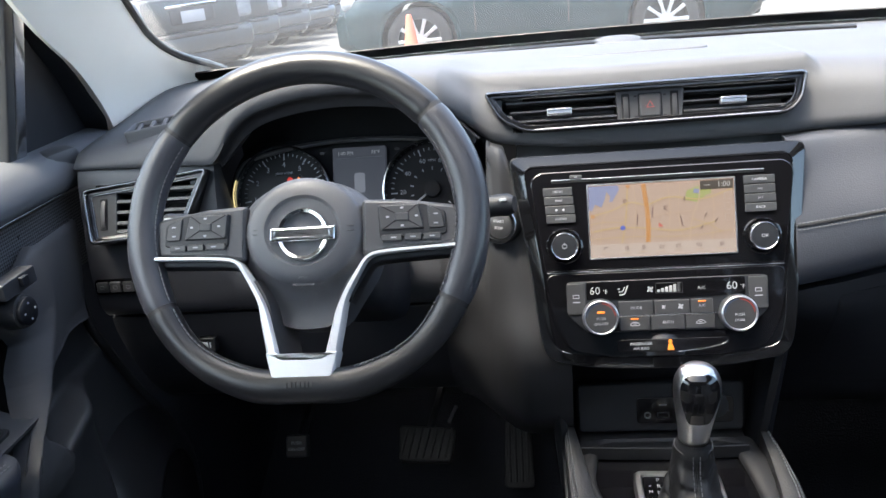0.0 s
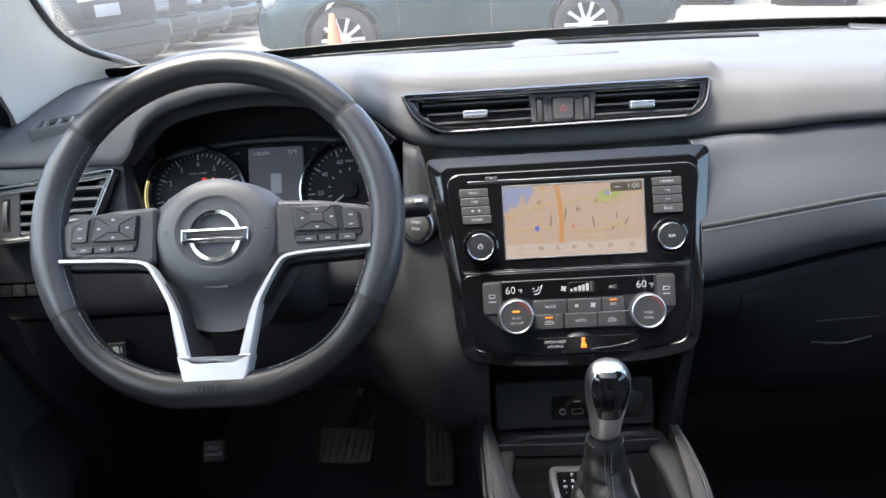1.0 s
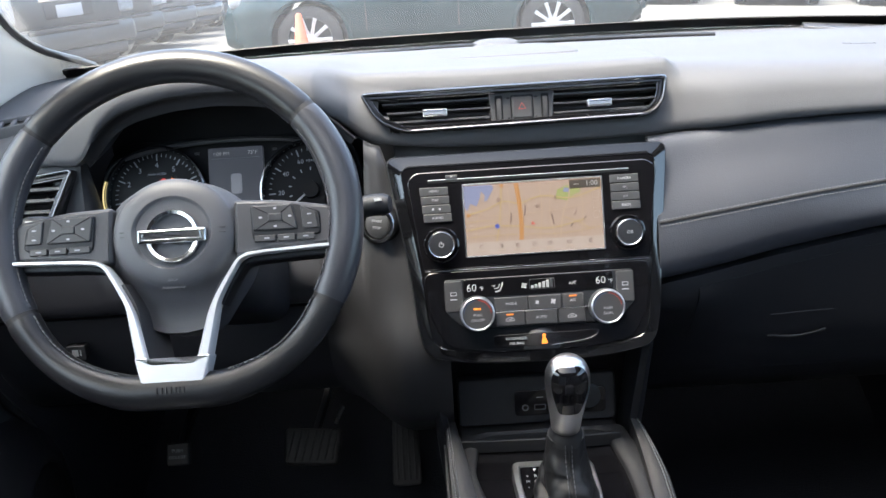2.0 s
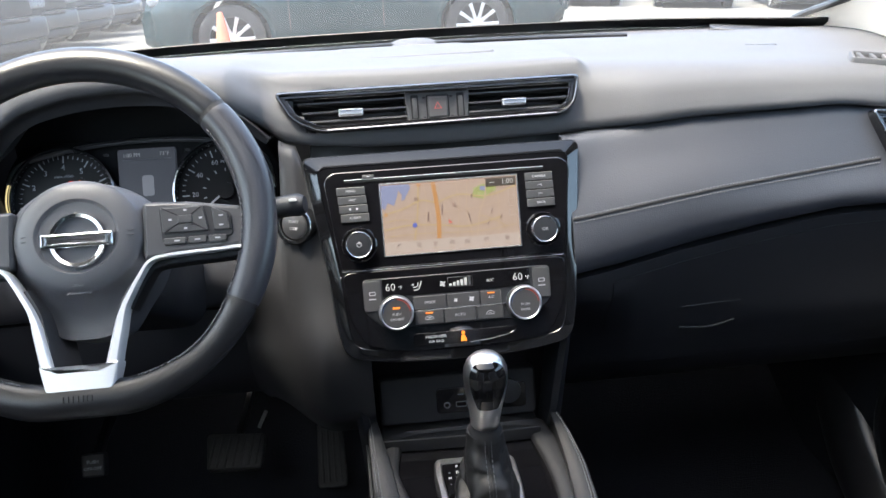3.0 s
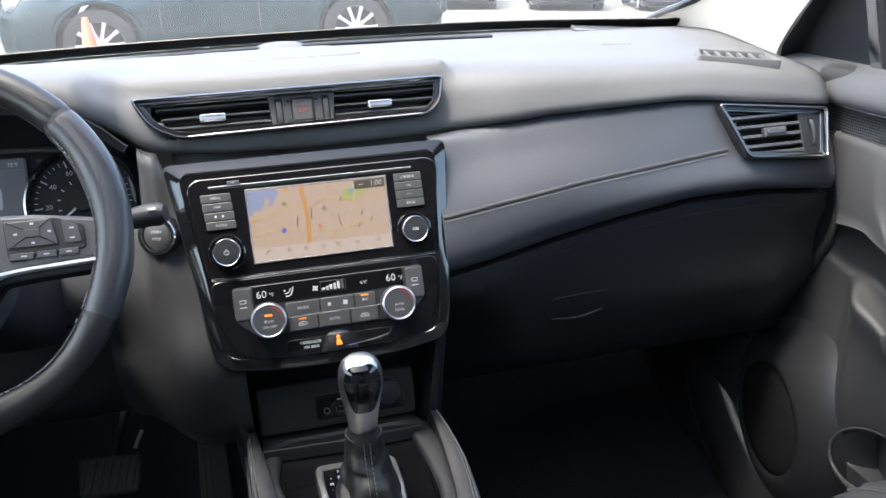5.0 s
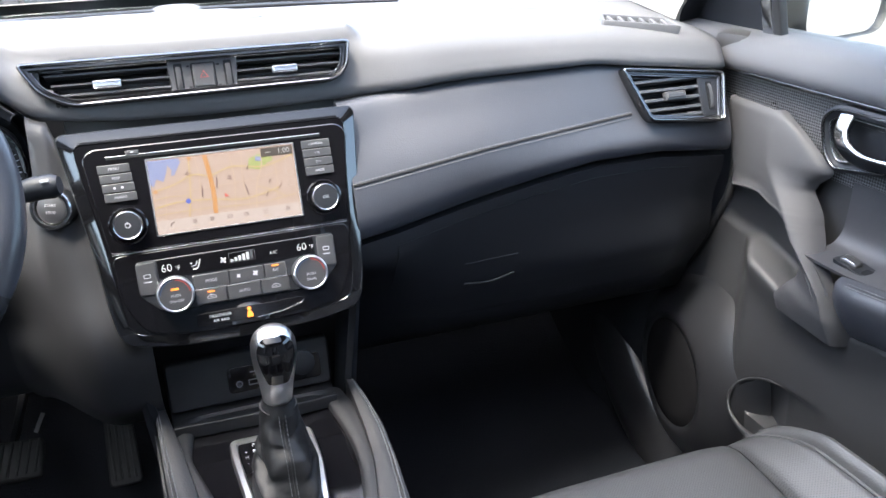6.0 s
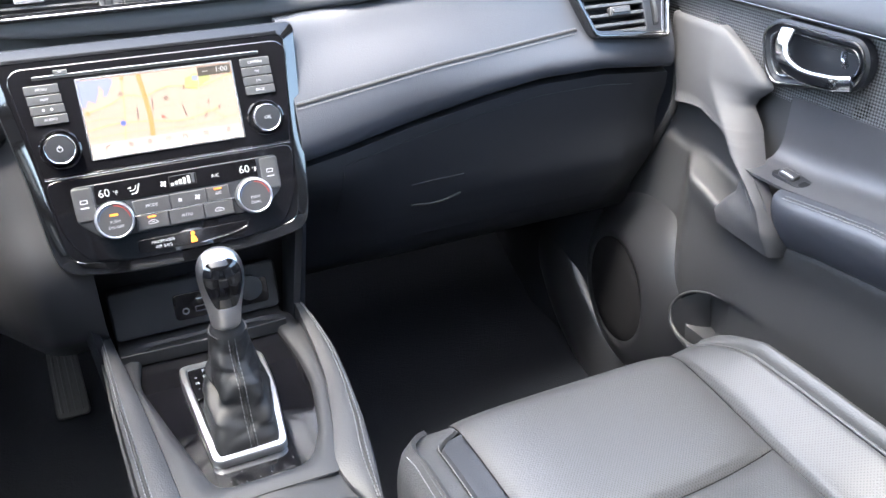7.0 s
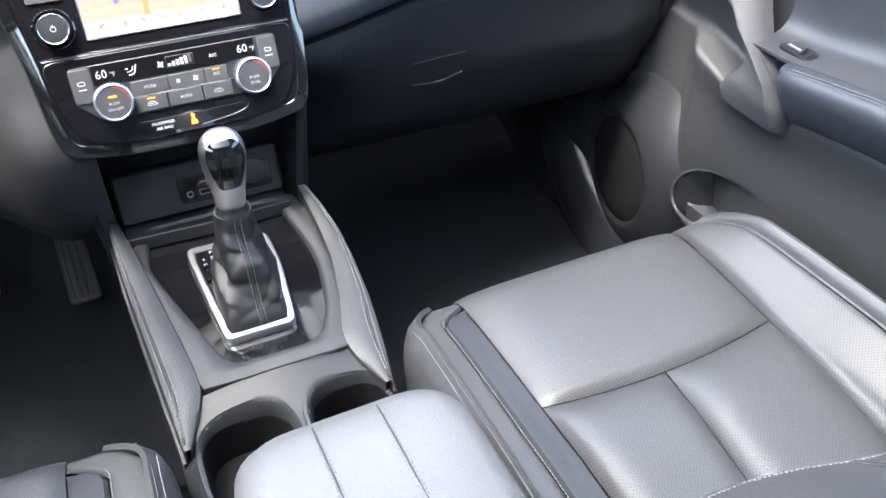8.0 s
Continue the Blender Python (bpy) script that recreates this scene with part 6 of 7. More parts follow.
def shifter():
    t = thing("gear_shifter", "chrome-edged gear knob on a stitched leather boot", "gear shifter", DECK)
    o = rounded([(-0.0365, -0.068), (0.0440, -0.068), (0.0555, 0.030), (0.0530, 0.090), (-0.0450, 0.092), (-0.0470, 0.070)], [0.012, 0.012, 0.02, 0.014, 0.010, 0.01], 6)
    part("gate_frame", band(o, 0.0095, -0.008, 0.0030, 0.0018), SATIN, t, "satin silver gate frame")
    part("gate_floor", plate(inset(o, 0.005), -0.02, -0.004), DARK, t)
    ind = part("gear_indicator", plate(rounded([(-0.0370, 0.050), (-0.0340, 0.030), (-0.010, 0.040), (-0.010, 0.082), (-0.0365, 0.082)], 0.003), -0.006, 0.0022, 0.001), GLOSS, t)
    for k, ch in enumerate(("P", "R", "N", "D")):
        lettering(ch, 0.0075, up(-0.0190, 0.0755 - 0.0098 * k, 0.0025), WHITE, ind)
    for k in range(3):
        lettering(("+", "M", "-")[k], 0.006, up(-0.0290, 0.066 - 0.009 * k, 0.0025), WHITE, ind)
    # leather boot, folded
    base = rounded([(-0.0310, -0.0610), (0.0385, -0.0610), (0.0490, 0.028), (0.0465, 0.082), (0.002, 0.081), (-0.0320, 0.012)], 0.014, 8)
    n = 96
    base = polyline(base, n, True)
    cx, cy = 0.0085, 0.026
    a_b = np.arctan2(base[:, 1] - 0.01, base[:, 0] - 0.008)
    top = np.stack([cx + 0.0205 * np.cos(a_b), cy + 0.0180 * np.sin(a_b)], 1)
    rings = []
    for s in np.linspace(0, 1, 40):
        ease = float(np.interp(s, [0, 0.12, 0.35, 0.6, 0.85, 1], [0, 0.07, 0.33, 0.66, 0.94, 1.0]))
        ring = base * (1 - ease) + top * ease
        c = ring.mean(0)
        sag = math.sin(math.pi * min(1, s * 1.05)) ** 0.7
        crease = (1 - np.abs(np.sin(1.5 * a_b + 6 * s + 0.6))) ** 4 * 0.13 + (1 - np.abs(np.sin(2 * a_b - 7 * s + 1.7))) ** 4 * 0.09
        swell = 0.05 * np.sin(2 * a_b + 7 * s) + 0.03 * np.sin(5 * a_b - 15 * s)
        fold = sum(d * np.exp(-((s - s0 - 0.10 * np.cos(a_b - a0)) / sw) ** 2) * np.maximum(0, np.cos(a_b - a0)) ** 2 for d, s0, sw, a0 in ((0.09, 0.24, 0.06, -2.5), (-0.16, 0.36, 0.035, -2.5), (0.06, 0.20, 0.05, -0.5), (-0.17, 0.30, 0.035, -0.45), (0.10, 0.48, 0.05, -0.9), (-0.13, 0.56, 0.032, -2.2), (-0.10, 0.68, 0.028, -0.8)))
        ring = c + (ring - c) * (1 + (0.6 * swell - 0.7 * crease + 0.04) * sag + fold)[:, None]
        rings.append(np.c_[ring, np.full(n, -0.003 + 0.107 * s) + 0.005 * np.sin(3 * a_b + 11 * s) * math.sin(math.pi * s)])
    boot = part("boot", loops(rings, False, True), BOOT, t, "creased black leather boot", smooth=80)
    for d in (-0.0035, 0.0035):
        path = []
        for j, ring in enumerate(rings):
            i = int(np.argmin(np.abs((a_b - radians(-88) + math.pi) % (2 * math.pi) - math.pi)))
            path.append(ring[i] + np.array((d, -0.0006, 0.0006)))
        part("stitching", stitches(np.array(path), length=0.003, gap=0.0024, r=0.0006, up=(0, -1, 0.2)), THREAD, boot, "seam thread")
    path = [ring[int(np.argmin(np.abs((a_b - radians(-88) + math.pi) % (2 * math.pi) - math.pi)))] + np.array((0, -0.0003, 0)) for ring in rings]
    part("boot_seam", sweep(np.array(path), circle(0.0008, 5), up=(0, -1, 0.2)), SEAM, boot)
    # knob
    part("collar", lathe([(0.0205, 0.098), (0.0200, 0.101), (0.0180, 0.107), (0.0165, 0.1095), (0.0160, 0.114)], 32, cx=cx, cy=cy), POCKET, t)
    form = ((0.109, 0.0150, 0.0138, 0), (0.117, 0.0158, 0.0146, 0), (0.132, 0.0172, 0.0162, -0.001), (0.150, 0.0198, 0.0188, -0.002), (0.166, 0.0220, 0.0208, -0.003), (0.180, 0.0232, 0.0215, -0.003), (0.191, 0.0226, 0.0205, -0.002), (0.199, 0.0195, 0.0175, -0.001), (0.2045, 0.0140, 0.0122, 0), (0.2070, 0.0070, 0.0060, 0))
    fh = [f[0] for f in form]

    def knob_point(h, a, grow=0.0):
        wx, wy, oy = [float(np.interp(h, fh, [f[c] for f in form])) for c in (1, 2, 3)]
        ca, sa = math.cos(a), math.sin(a)
        return (cx + (1.03 * wx + grow) * ca, cy + oy + (1.0 * wy + grow) * sa, h)

    hs = spline([(f[0],) * 2 for f in form], 40)[:, 0]
    k = part("knob", loops([np.array([knob_point(h, a) for a in np.linspace(0, 2 * math.pi, 56, endpoint=False)]) for h in hs], False, True), KNOB, t, "smooth satin silver gear knob", smooth=70)
    ih = np.linspace(0.150, 0.2045, 30)
    ia = np.interp(ih, [0.150, 0.152, 0.160, 0.172, 0.184, 0.195, 0.202, 0.2045], [0.42, 0.52, 0.62, 0.74, 0.84, 0.88, 0.80, 0.50])
    grid = [[knob_point(h, -math.pi / 2 + a * q, 0.0008) for q in np.linspace(-1, 1, 21)] for h, a in zip(ih, ia)]
    part("front_inlay", skin(grid, 0.0015), GLOSS, k, "gloss black front of the knob", smooth=70)
    ring = [g[0] for g in grid] + grid[-1][1:] + [g[-1] for g in grid[-2::-1]] + grid[0][-2:0:-1]
    part("inlay_rim", sweep(polyline(ring, 120, True), circle(0.0007, 6), closed=True, up=(0, -1, 0.3)), CHROME, k, "fine bright edge round the inlay")


def armrest():
    t = thing("console_armrest", "padded grey-black leather armrest lid with two seams", "armrest", pose(0.031, -0.62, 0.70))
    rings = []
    for z, sx, sy in ((-0.06, 0.194, 0.350), (-0.012, 0.206, 0.360), (0.012, 0.214, 0.366), (0.030, 0.210, 0.362), (0.042, 0.196, 0.346), (0.049, 0.168, 0.312), (0.0525, 0.120, 0.250), (0.054, 0.05, 0.12)):
        rings.append((rect(sx, sy, 0.055 * sx / 0.21, 0, 0, 8), z))
    part("lid", loops(rings, True, True), LITLEATHER, t, "puffed leather lid, lightened for the light on it")
    for u in (-0.030, 0.028):
        for d in (-0.002, 0.002):
            path = [(u + d, y, 0.0555 - 0.5 * max(0, abs(y) - 0.10) ** 2 * 2.2 - 0.0013 * (abs(u) / 0.03)) for y in np.linspace(-0.155, 0.160, 40)]
            part("stitching", stitches(path, length=0.003, gap=0.0014, r=0.0006), STITCH, t, "pale seam thread")
        path = [(u, y, 0.0548 - 0.5 * max(0, abs(y) - 0.10) ** 2 * 2.2 - 0.0013) for y in np.linspace(-0.157, 0.162, 40)]
        part("seam", sweep(path, circle(0.0006, 6)), SEAM, t)
    part("box", box(0.190, 0.35, 0.34, 0.01, (0, 0, -0.22)), HARD, t)


console()
shifter()
armrest()

# ---- seats ----
def puff(x0, x1, y0, y1, base, h, n=(18, 18)):
    """A padded panel between the edges x0(y) and x1(y), highest in its middle; base(x, y) gives the seat's form."""
    rows = []
    for j in range(n[1]):
        t = j / (n[1] - 1)
        y = y0 + (y1 - y0) * t
        xa, xb = x0(y), x1(y)
        row = []
        for i in range(n[0]):
            s = i / (n[0] - 1)
            x = xa + (xb - xa) * s
            k = (1 - abs(2 * s - 1) ** 6) * (1 - abs(2 * t - 1) ** 7)
            row.append((x, y, base(x, y) + h * k - (0.003 if k < 1e-6 else 0)))
        rows.append(row)
    return rows


def seat(name, cx, dy, f, group, fore=0.0, recline=0.52, wings=0.055):
    """A front seat, facing +y, on its place on the floor; f is 1 with the plain strip on its left, -1 on its right."""
    t = thing(name, "black-grey perforated leather front seat with contrast seams", "car seat", pose(cx, dy, 0.30), group)
    FRONT = 0.288

    def put(name_, rows, thick, mat, label=""):
        g = np.array(rows, float)
        if name_ in ("front_panel", "rear_panel"):    # the cross seam sags towards the rear
            g[:, :, 1] -= 0.015 * np.maximum(0, 1 - (g[:, :, 0] / 0.155) ** 2) * np.exp(-((g[:, :, 1] - 0.081) / 0.09) ** 2)
        g[:, :, 0] *= f
        return part(name_, skin(g, thick * f), mat, t, label)

    def base(x, y):
        z = 0.345 - 0.020 * max(0, -y) / 0.28
        if y > 0.17:
            z -= 0.40 * (y - 0.17) ** 2 + 24 * max(0, y - 0.245) ** 2.4
        e = abs(x)
        k = 0.3 + 0.7 * min(1, max(0, (0.285 - y) / 0.10))
        rise = 0.046 * k if x > 0 else 0.014 * k
        if e < 0.225:
            z += rise * max(0, (e - 0.160) / 0.065) ** 1.3
        else:
            z += rise - 5.5 * (e - 0.225) ** 1.6
        return z - 0.9 * max(0, e - 0.10) ** 2 * max(0, y - 0.12) * 2

    def left(y):
        return -0.150 + 0.006 * (0.28 - y) / 0.54

    def right(y):
        return 0.170 - 0.045 * (0.28 - y) / 0.54

    def middle(y):
        return -0.004 - 0.032 * (0.08 - y) / 0.34

    put("front_panel", puff(left, right, FRONT, 0.082, base, 0.013, (34, 34)), 0.01, SEATP, "perforated leather front panel")
    put("rear_panel", puff(left, lambda y: middle(y) - 0.0008, 0.0806, -0.26, base, 0.016, (26, 30)), 0.01, SEATP, "perforated leather rear panel")
    put("rear_panel", puff(lambda y: middle(y) + 0.0008, right, 0.0806, -0.26, base, 0.016, (26, 30)), 0.01, SEATP, "perforated leather rear panel")
    def strip(y):
        return 0.0004 + 0.037 * math.sqrt(min(1, max(0, (FRONT - 0.034 - y) / 0.022)))

    def corner(y):
        """How far the cushion's side draws in towards its rounded front corner."""
        return 0.042 * min(1, max(0, (y - FRONT + 0.085) / 0.075)) ** 2

    put("side_strip", puff(lambda y: left(y) - strip(y), lambda y: left(y) - 0.0012 * (strip(y) > 0.002), FRONT - 0.034, -0.26, base, 0.004, (10, 60)), 0.01, STRIP, "plain dark leather strip beside the middle panel")
    put("bolster", puff(lambda y: -0.230 + corner(y), lambda y: left(y) - strip(y) - 0.0012, FRONT - 0.010, -0.28, base, 0.006, (14, 60)), 0.01, SEATL, "low leather side bolster")
    put("bolster", puff(lambda y: right(y) + 0.0012, lambda y: 0.2135 - 0.5 * corner(y), FRONT - 0.004, -0.28, base, 0.010, (20, 40)), 0.01, SEATP, "raised perforated side bolster")
    put("bolster_edge", puff(lambda y: 0.2148 - 0.5 * corner(y), lambda y: 0.236 - 0.5 * corner(y), FRONT - 0.006, -0.28, base, 0.009, (14, 40)), 0.01, SEATL, "plain leather edge of the raised bolster")
    for s in (-1, 1):
        rim, draw = (0.2295, 1.0) if s < 0 else (0.2355, 0.5)
        wall = []
        ys = np.linspace(FRONT - 0.012, -0.28, 50)
        for y in ys:
            e = rim - draw * corner(y)
            z0 = base(e, y)
            wall.append(spline([(e * s - 0.002 * s, y, z0 + 0.002), ((e + 0.008) * s, y, z0 - 0.008), ((e + 0.015) * s, y, z0 - 0.035), ((e + 0.015) * s, y, z0 - 0.09), ((e + 0.004) * s, y, 0.18), ((e - 0.004) * s, y, 0.12)], 14))
        put("side_wall", wall, 0.006 * s, SEATL, "leather side of the cushion")
        g = np.array([((rim - draw * corner(y) + 0.001) * s * f, y, base(rim - draw * corner(y), y) + 0.0002) for y in ys[8:]])
        part("piping", sweep(g, circle(0.0014, 8), scales=np.interp(np.arange(len(g)), [0, 8], [0.2, 1])), SEATL, t)
        if s > 0:
            welt = [((0.2142 - 0.5 * corner(y)) * f, y, base(0.2142 - 0.5 * corner(y), y) + 0.0016) for y in np.linspace(FRONT - 0.012, -0.27, 50)]
            part("piping", sweep(welt, circle(0.0022, 8)), SEATL, t, "raised welt along the bolster")
        th = [((rim - draw * corner(y) + 0.0065) * s * f, y, base(rim - draw * corner(y), y) - 0.0035) for y in ys[6:]]
        part("stitching", stitches(th, length=0.0032, gap=0.0012, r=0.00065), STITCH, t, "pale seam thread")
    th = [((left(y) - strip(y) - 0.0035) * f, y, base(left(y) - strip(y) - 0.0035, y) + 0.0055) for y in np.linspace(FRONT - 0.052, -0.25, 60)]
    part("stitching", stitches(th, length=0.0032, gap=0.0012, r=0.00065), STITCH, t, "pale seam thread")
    front = []
    for x in np.linspace(-0.194, 0.217, 30):
        y0 = FRONT - 0.001 - 0.45 * max(0, abs(x) - 0.12) ** 1.6
        z0 = base(x, FRONT - 0.006) - 0.002
        front.append(spline([(x, y0 - 0.012, z0 + 0.002), (x, y0 + 0.002, z0 - 0.012), (x, y0 + 0.004, z0 - 0.05), (x, y0 - 0.010, 0.19), (x, y0 - 0.03, 0.13)], 14))
    part("front_wall", skin(front, 0.006), SEATL, t, "leather front of the cushion")
    part("frame", box(0.44, 0.48, 0.10, 0.02, (0, -0.02, 0.10)), HARD, t)
    part("core", box(0.44, 0.48, 0.12, 0.02, (0, -0.02, 0.20)), SEAM, t)
    for s in (-1, 1):
        part("rail", box(0.05, 0.52, 0.06, 0.008, (0.17 * s, -0.02, 0.03)), HARD, t)
    # backrest: its foot rolls over on the cushion along a bowed line
    def foot_y(x):
        return fore - 0.185 + float(np.interp(x, [-0.25, -0.17, -0.087, -0.041, 0.011, 0.065, 0.104, 0.16, 0.25], [-0.072, -0.080, -0.082, -0.084, -0.094, -0.110, -0.118, -0.120, -0.105]))

    def back_point(x, z, off=0.0):
        k = min(1, max(0, (z - 0.36) / 0.22))
        plain = fore - 0.285 - 0.028 * (1 - (abs(x) / 0.25) ** 2) + wings * max(0, abs(x) - 0.13) / 0.12 * (1 - 0.4 * max(0, (z - 0.55)) / 0.4) - 0.06 * max(0, (z - 0.82) / 0.1) ** 2
        roll = 0.010 * max(0, (0.366 - z) / 0.02) ** 2
        return (x, foot_y(x) * (1 - k) + plain * k - recline * (z - 0.357) - roll + 0.7 * off, z + 0.7 * off)

    zs = np.r_[0.335, 0.342, 0.350, 0.358, 0.366, np.linspace(0.378, 0.94, 24)]
    back = part("backrest", skin([[back_point(x, z) for x in np.linspace(-0.25 + 0.06 * max(0, (z - 0.6)), 0.25 - 0.06 * max(0, (z - 0.6)), 40)] for z in zs], 0.10), SEATL, t, "leather backrest with raised sides", smooth=70)
    hem = [back_point(x, 0.366, 0.0006) for x in np.linspace(-0.16, 0.22, 60)]
    part("stitching", stitches(hem, length=0.0042, gap=0.0012, r=0.0010), STITCH, back, "thick pale seam thread")
    for d in (-0.0030, 0.0030):
        part("stitching", stitches([back_point(0.062 + d - 0.02 * (z - 0.36), z, 0.0006) for z in np.linspace(0.364, 0.55, 24)], r=0.0006), THREAD, back)
    part("seam", sweep([back_point(0.062 - 0.02 * (z - 0.36), z, 0.0002) for z in np.linspace(0.352, 0.55, 30)], circle(0.0012, 6)), SEAM, back)
    part("headrest", box(0.25, 0.09, 0.17, 0.04, (0, fore - 0.60 - 0.72 * (recline - 0.52), 1.02), seg=4), SEATL, t)
    for u in (-0.06, 0.06):
        part("headrest_post", lathe([(0.006, 0.90), (0.006, 1.0)], 10, cx=u, cy=fore - 0.575 - 0.66 * (recline - 0.52)), CHROME, t)
    return t


seat("passenger_seat", 0.388, -0.522, 1, "front seats", 0.185, 0.95, 0.030)
seat("driver_seat", -0.362, -0.570, -1, "front seats")

# ---- front doors ----
def door(s):
    """A front door's inner side; s is 1 for the passenger's, -1 for the driver's."""
    t = thing("car_door", "closed black front door with pull grip, armrest and woven-look inlay" if s > 0 else "closed black driver's door with mirror switch on its pull grip", "car door", group="front doors")

    def g(rows, thick=0.006):
        a = np.array(rows, float)
        a[:, :, 0] *= s
        return skin(a, thick * s)

    ys = np.linspace(0.22, -0.98, 40)
    m = Matrix(((0, 0, -s, 0.735 * s), (-1, 0, 0, 0), (0, 1, 0, 0.90), (0, 0, 0, 1)))   # local x towards the rear, y up, z into the cabin
    # lower trim: a flat upper field, then a shelf whose rounded edge stands out below the armrest
    rows = []
    for u in np.unique(np.r_[np.linspace(-0.17, 0.30, 150), np.linspace(0.30, 0.98, 24)]):
        k = min(1, max(0, (u - 0.012) / 0.07))
        e = 0.042 * k * k * (3 - 2 * k)
        edge = float(np.interp(u, [-0.17, -0.05, 0.05, 0.107, 0.153, 0.21, 0.239, 0.313, 0.409, 0.98], [-0.080, -0.085, -0.098, -0.115, -0.131, -0.137, -0.133, -0.121, -0.113, -0.085]))
        turn = 0.10 * min(1, max(0, (0.10 - u) / 0.08))
        rows.append([(u, a, b) for a, b in spline([(0.065, -0.022), (0.0, -0.020), (edge + 0.028, -0.017), (edge + 0.014, -0.016 + 0.06 * e), (edge + 0.0075, -0.013 + 0.50 * e), (edge + 0.003, -0.009 + 0.93 * e), (edge - 0.002, -0.008 + e), (edge - 0.012, -0.008 + 0.99 * e), (edge - 0.05, -0.007 + 0.86 * e), (-0.25, 0.75 * e), (-0.34, 0.004 + 0.55 * e), (-0.45, 0.012 + 0.3 * e), (-0.54, 0.034 - 0.6 * turn)], 130)])

    # the pocket's mouth sinks in behind its lip, deepest at its rounded front end
    top_u, top_v = [0.090, 0.096, 0.108, 0.125, 0.150, 0.185, 0.26], [-0.318, -0.300, -0.286, -0.275, -0.264, -0.256, -0.250]
    low_v = [-0.322, -0.334, -0.342, -0.346, -0.346, -0.340, -0.328]
    for row in rows:
        for i, (u, v, w) in enumerate(row):
            if 0.090 < u < 0.26:
                a, b = float(np.interp(u, top_u, top_v)), float(np.interp(u, top_u, low_v))
                q = min(1, max(0, min(a - v, (v - b) * 2, (u - 0.090) * 1.5) / 0.010))
                deep = 0.040 * float(np.interp(u, [0.09, 0.13, 0.18, 0.26], [1, 0.75, 0.25, 0]))
                row[i] = (u, v, w - deep * q * q * (3 - 2 * q))

    def ahead(u, v, w):
        return u > float(np.interp(-v, [-0.07, 0.02, 0.07, 0.17, 0.264, 0.369, 0.44, 0.54], [-0.050, -0.030, -0.040, -0.088, -0.142, -0.150, -0.128, -0.09]))

    part("lower_trim", skin(np.array(rows), -0.006, ahead), DOOR, t, "black grained lower door trim with a rounded shelf", m=m, smooth=70)
    gap = spline([(-0.046, 0.07, -0.016), (-0.032, -0.02, -0.012), (-0.042, -0.07, -0.006), (-0.090, -0.17, 0.0), (-0.144, -0.264, 0.004), (-0.153, -0.369, 0.008), (-0.131, -0.44, 0.014), (-0.095, -0.52, 0.02)], 50)
    part("door_seal", sweep(gap, circle(0.0065, 8), up=(0, 0, 1)), SEAM, t, "black seal along the door's front edge", m=m)
    # sill pad
    pad = []
    for y in ys:
        e = 0.012 * (0.22 - y)
        pad.append([(x, y, z + e) for x, z in spline([(0.754, 1.040), (0.737, 1.042), (0.732, 1.050), (0.737, 1.068), (0.752, 1.086), (0.79, 1.094), (0.83, 1.092)], 18)])
    part("sill_pad", g(pad), PAD, t, "soft grained pad under the side window")
    part("inlay", g([[(0.7505, y, z) for z in np.linspace(0.935, 1.043 + 0.012 * (0.22 - y), 6)] for y in np.linspace(0.20, -0.98, 28)], 0.004), INLAY, t, "dark woven-look inlay strip")
    line = [(0.735 * s, y, 1.0395 + 0.012 * (0.22 - y)) for y in np.linspace(0.19, -0.98, 32)]
    part("trim_line", sweep(line, rect(0.004, 0.004, 0.001), up=(0, 0, 1)), RIM, t, "dark chrome line over the inlay")
    # mirror corner and window channel
    sail = np.array([[(0.778 - 0.22 * (z - 1.09), y0 + (y1 - y0) * k, z) for k in np.linspace(0, 1, 6)] for z, y0, y1 in ((1.085, 0.212, 0.040), (1.15, 0.155, 0.038), (1.22, 0.075, 0.036), (1.26, 0.036, 0.034))])
    part("mirror_corner", g(sail, -0.03), HARD, t, "black corner trim inside the door mirror")
    chan = [(s * (0.780 - 0.27 * (z - 1.09)), 0.030, z) for z in np.linspace(1.08, 1.44, 8)]
    part("window_channel", sweep(chan, rect(0.016, 0.022, 0.003), up=(0, 1, 0)), SMOKE, t)
    chan = [(s * (0.780 - 0.27 * (z - 1.09)), 0.012, z) for z in np.linspace(1.08, 1.44, 8)]
    part("window_seal", sweep(chan, rect(0.014, 0.016, 0.003), up=(0, 1, 0)), RUBBER, t)
    # upper frame along the pillar
    fr = spline([(0.775 * s, 0.235, 1.09), (0.74 * s, 0.06, 1.28), (0.70 * s, -0.10, 1.40), (0.66 * s, -0.30, 1.48), (0.64 * s, -0.98, 1.50)], 30)
    part("door_frame", sweep(fr, rect(0.05, 0.05, 0.012), up=(0, 0, 1)), HARD, t)
    glass = [[(s * (0.80 - 0.27 * (z - 1.09)), y, z) for y in np.linspace(0.02, -1.02, 8)] for z in np.linspace(1.08, 1.48, 6)]
    w = part("side_window", skin(np.array(glass), 0.004), SIDEGLASS, t, "clear side window")
    w.visible_shadow = False
    # pull grip: a broad shield with a soft ridge that runs on down as a bar
    vs = np.unique(np.r_[np.linspace(0.1065, -0.010, 36), np.linspace(-0.010, -0.026, 22), np.linspace(-0.026, -0.142, 40)])[::-1]
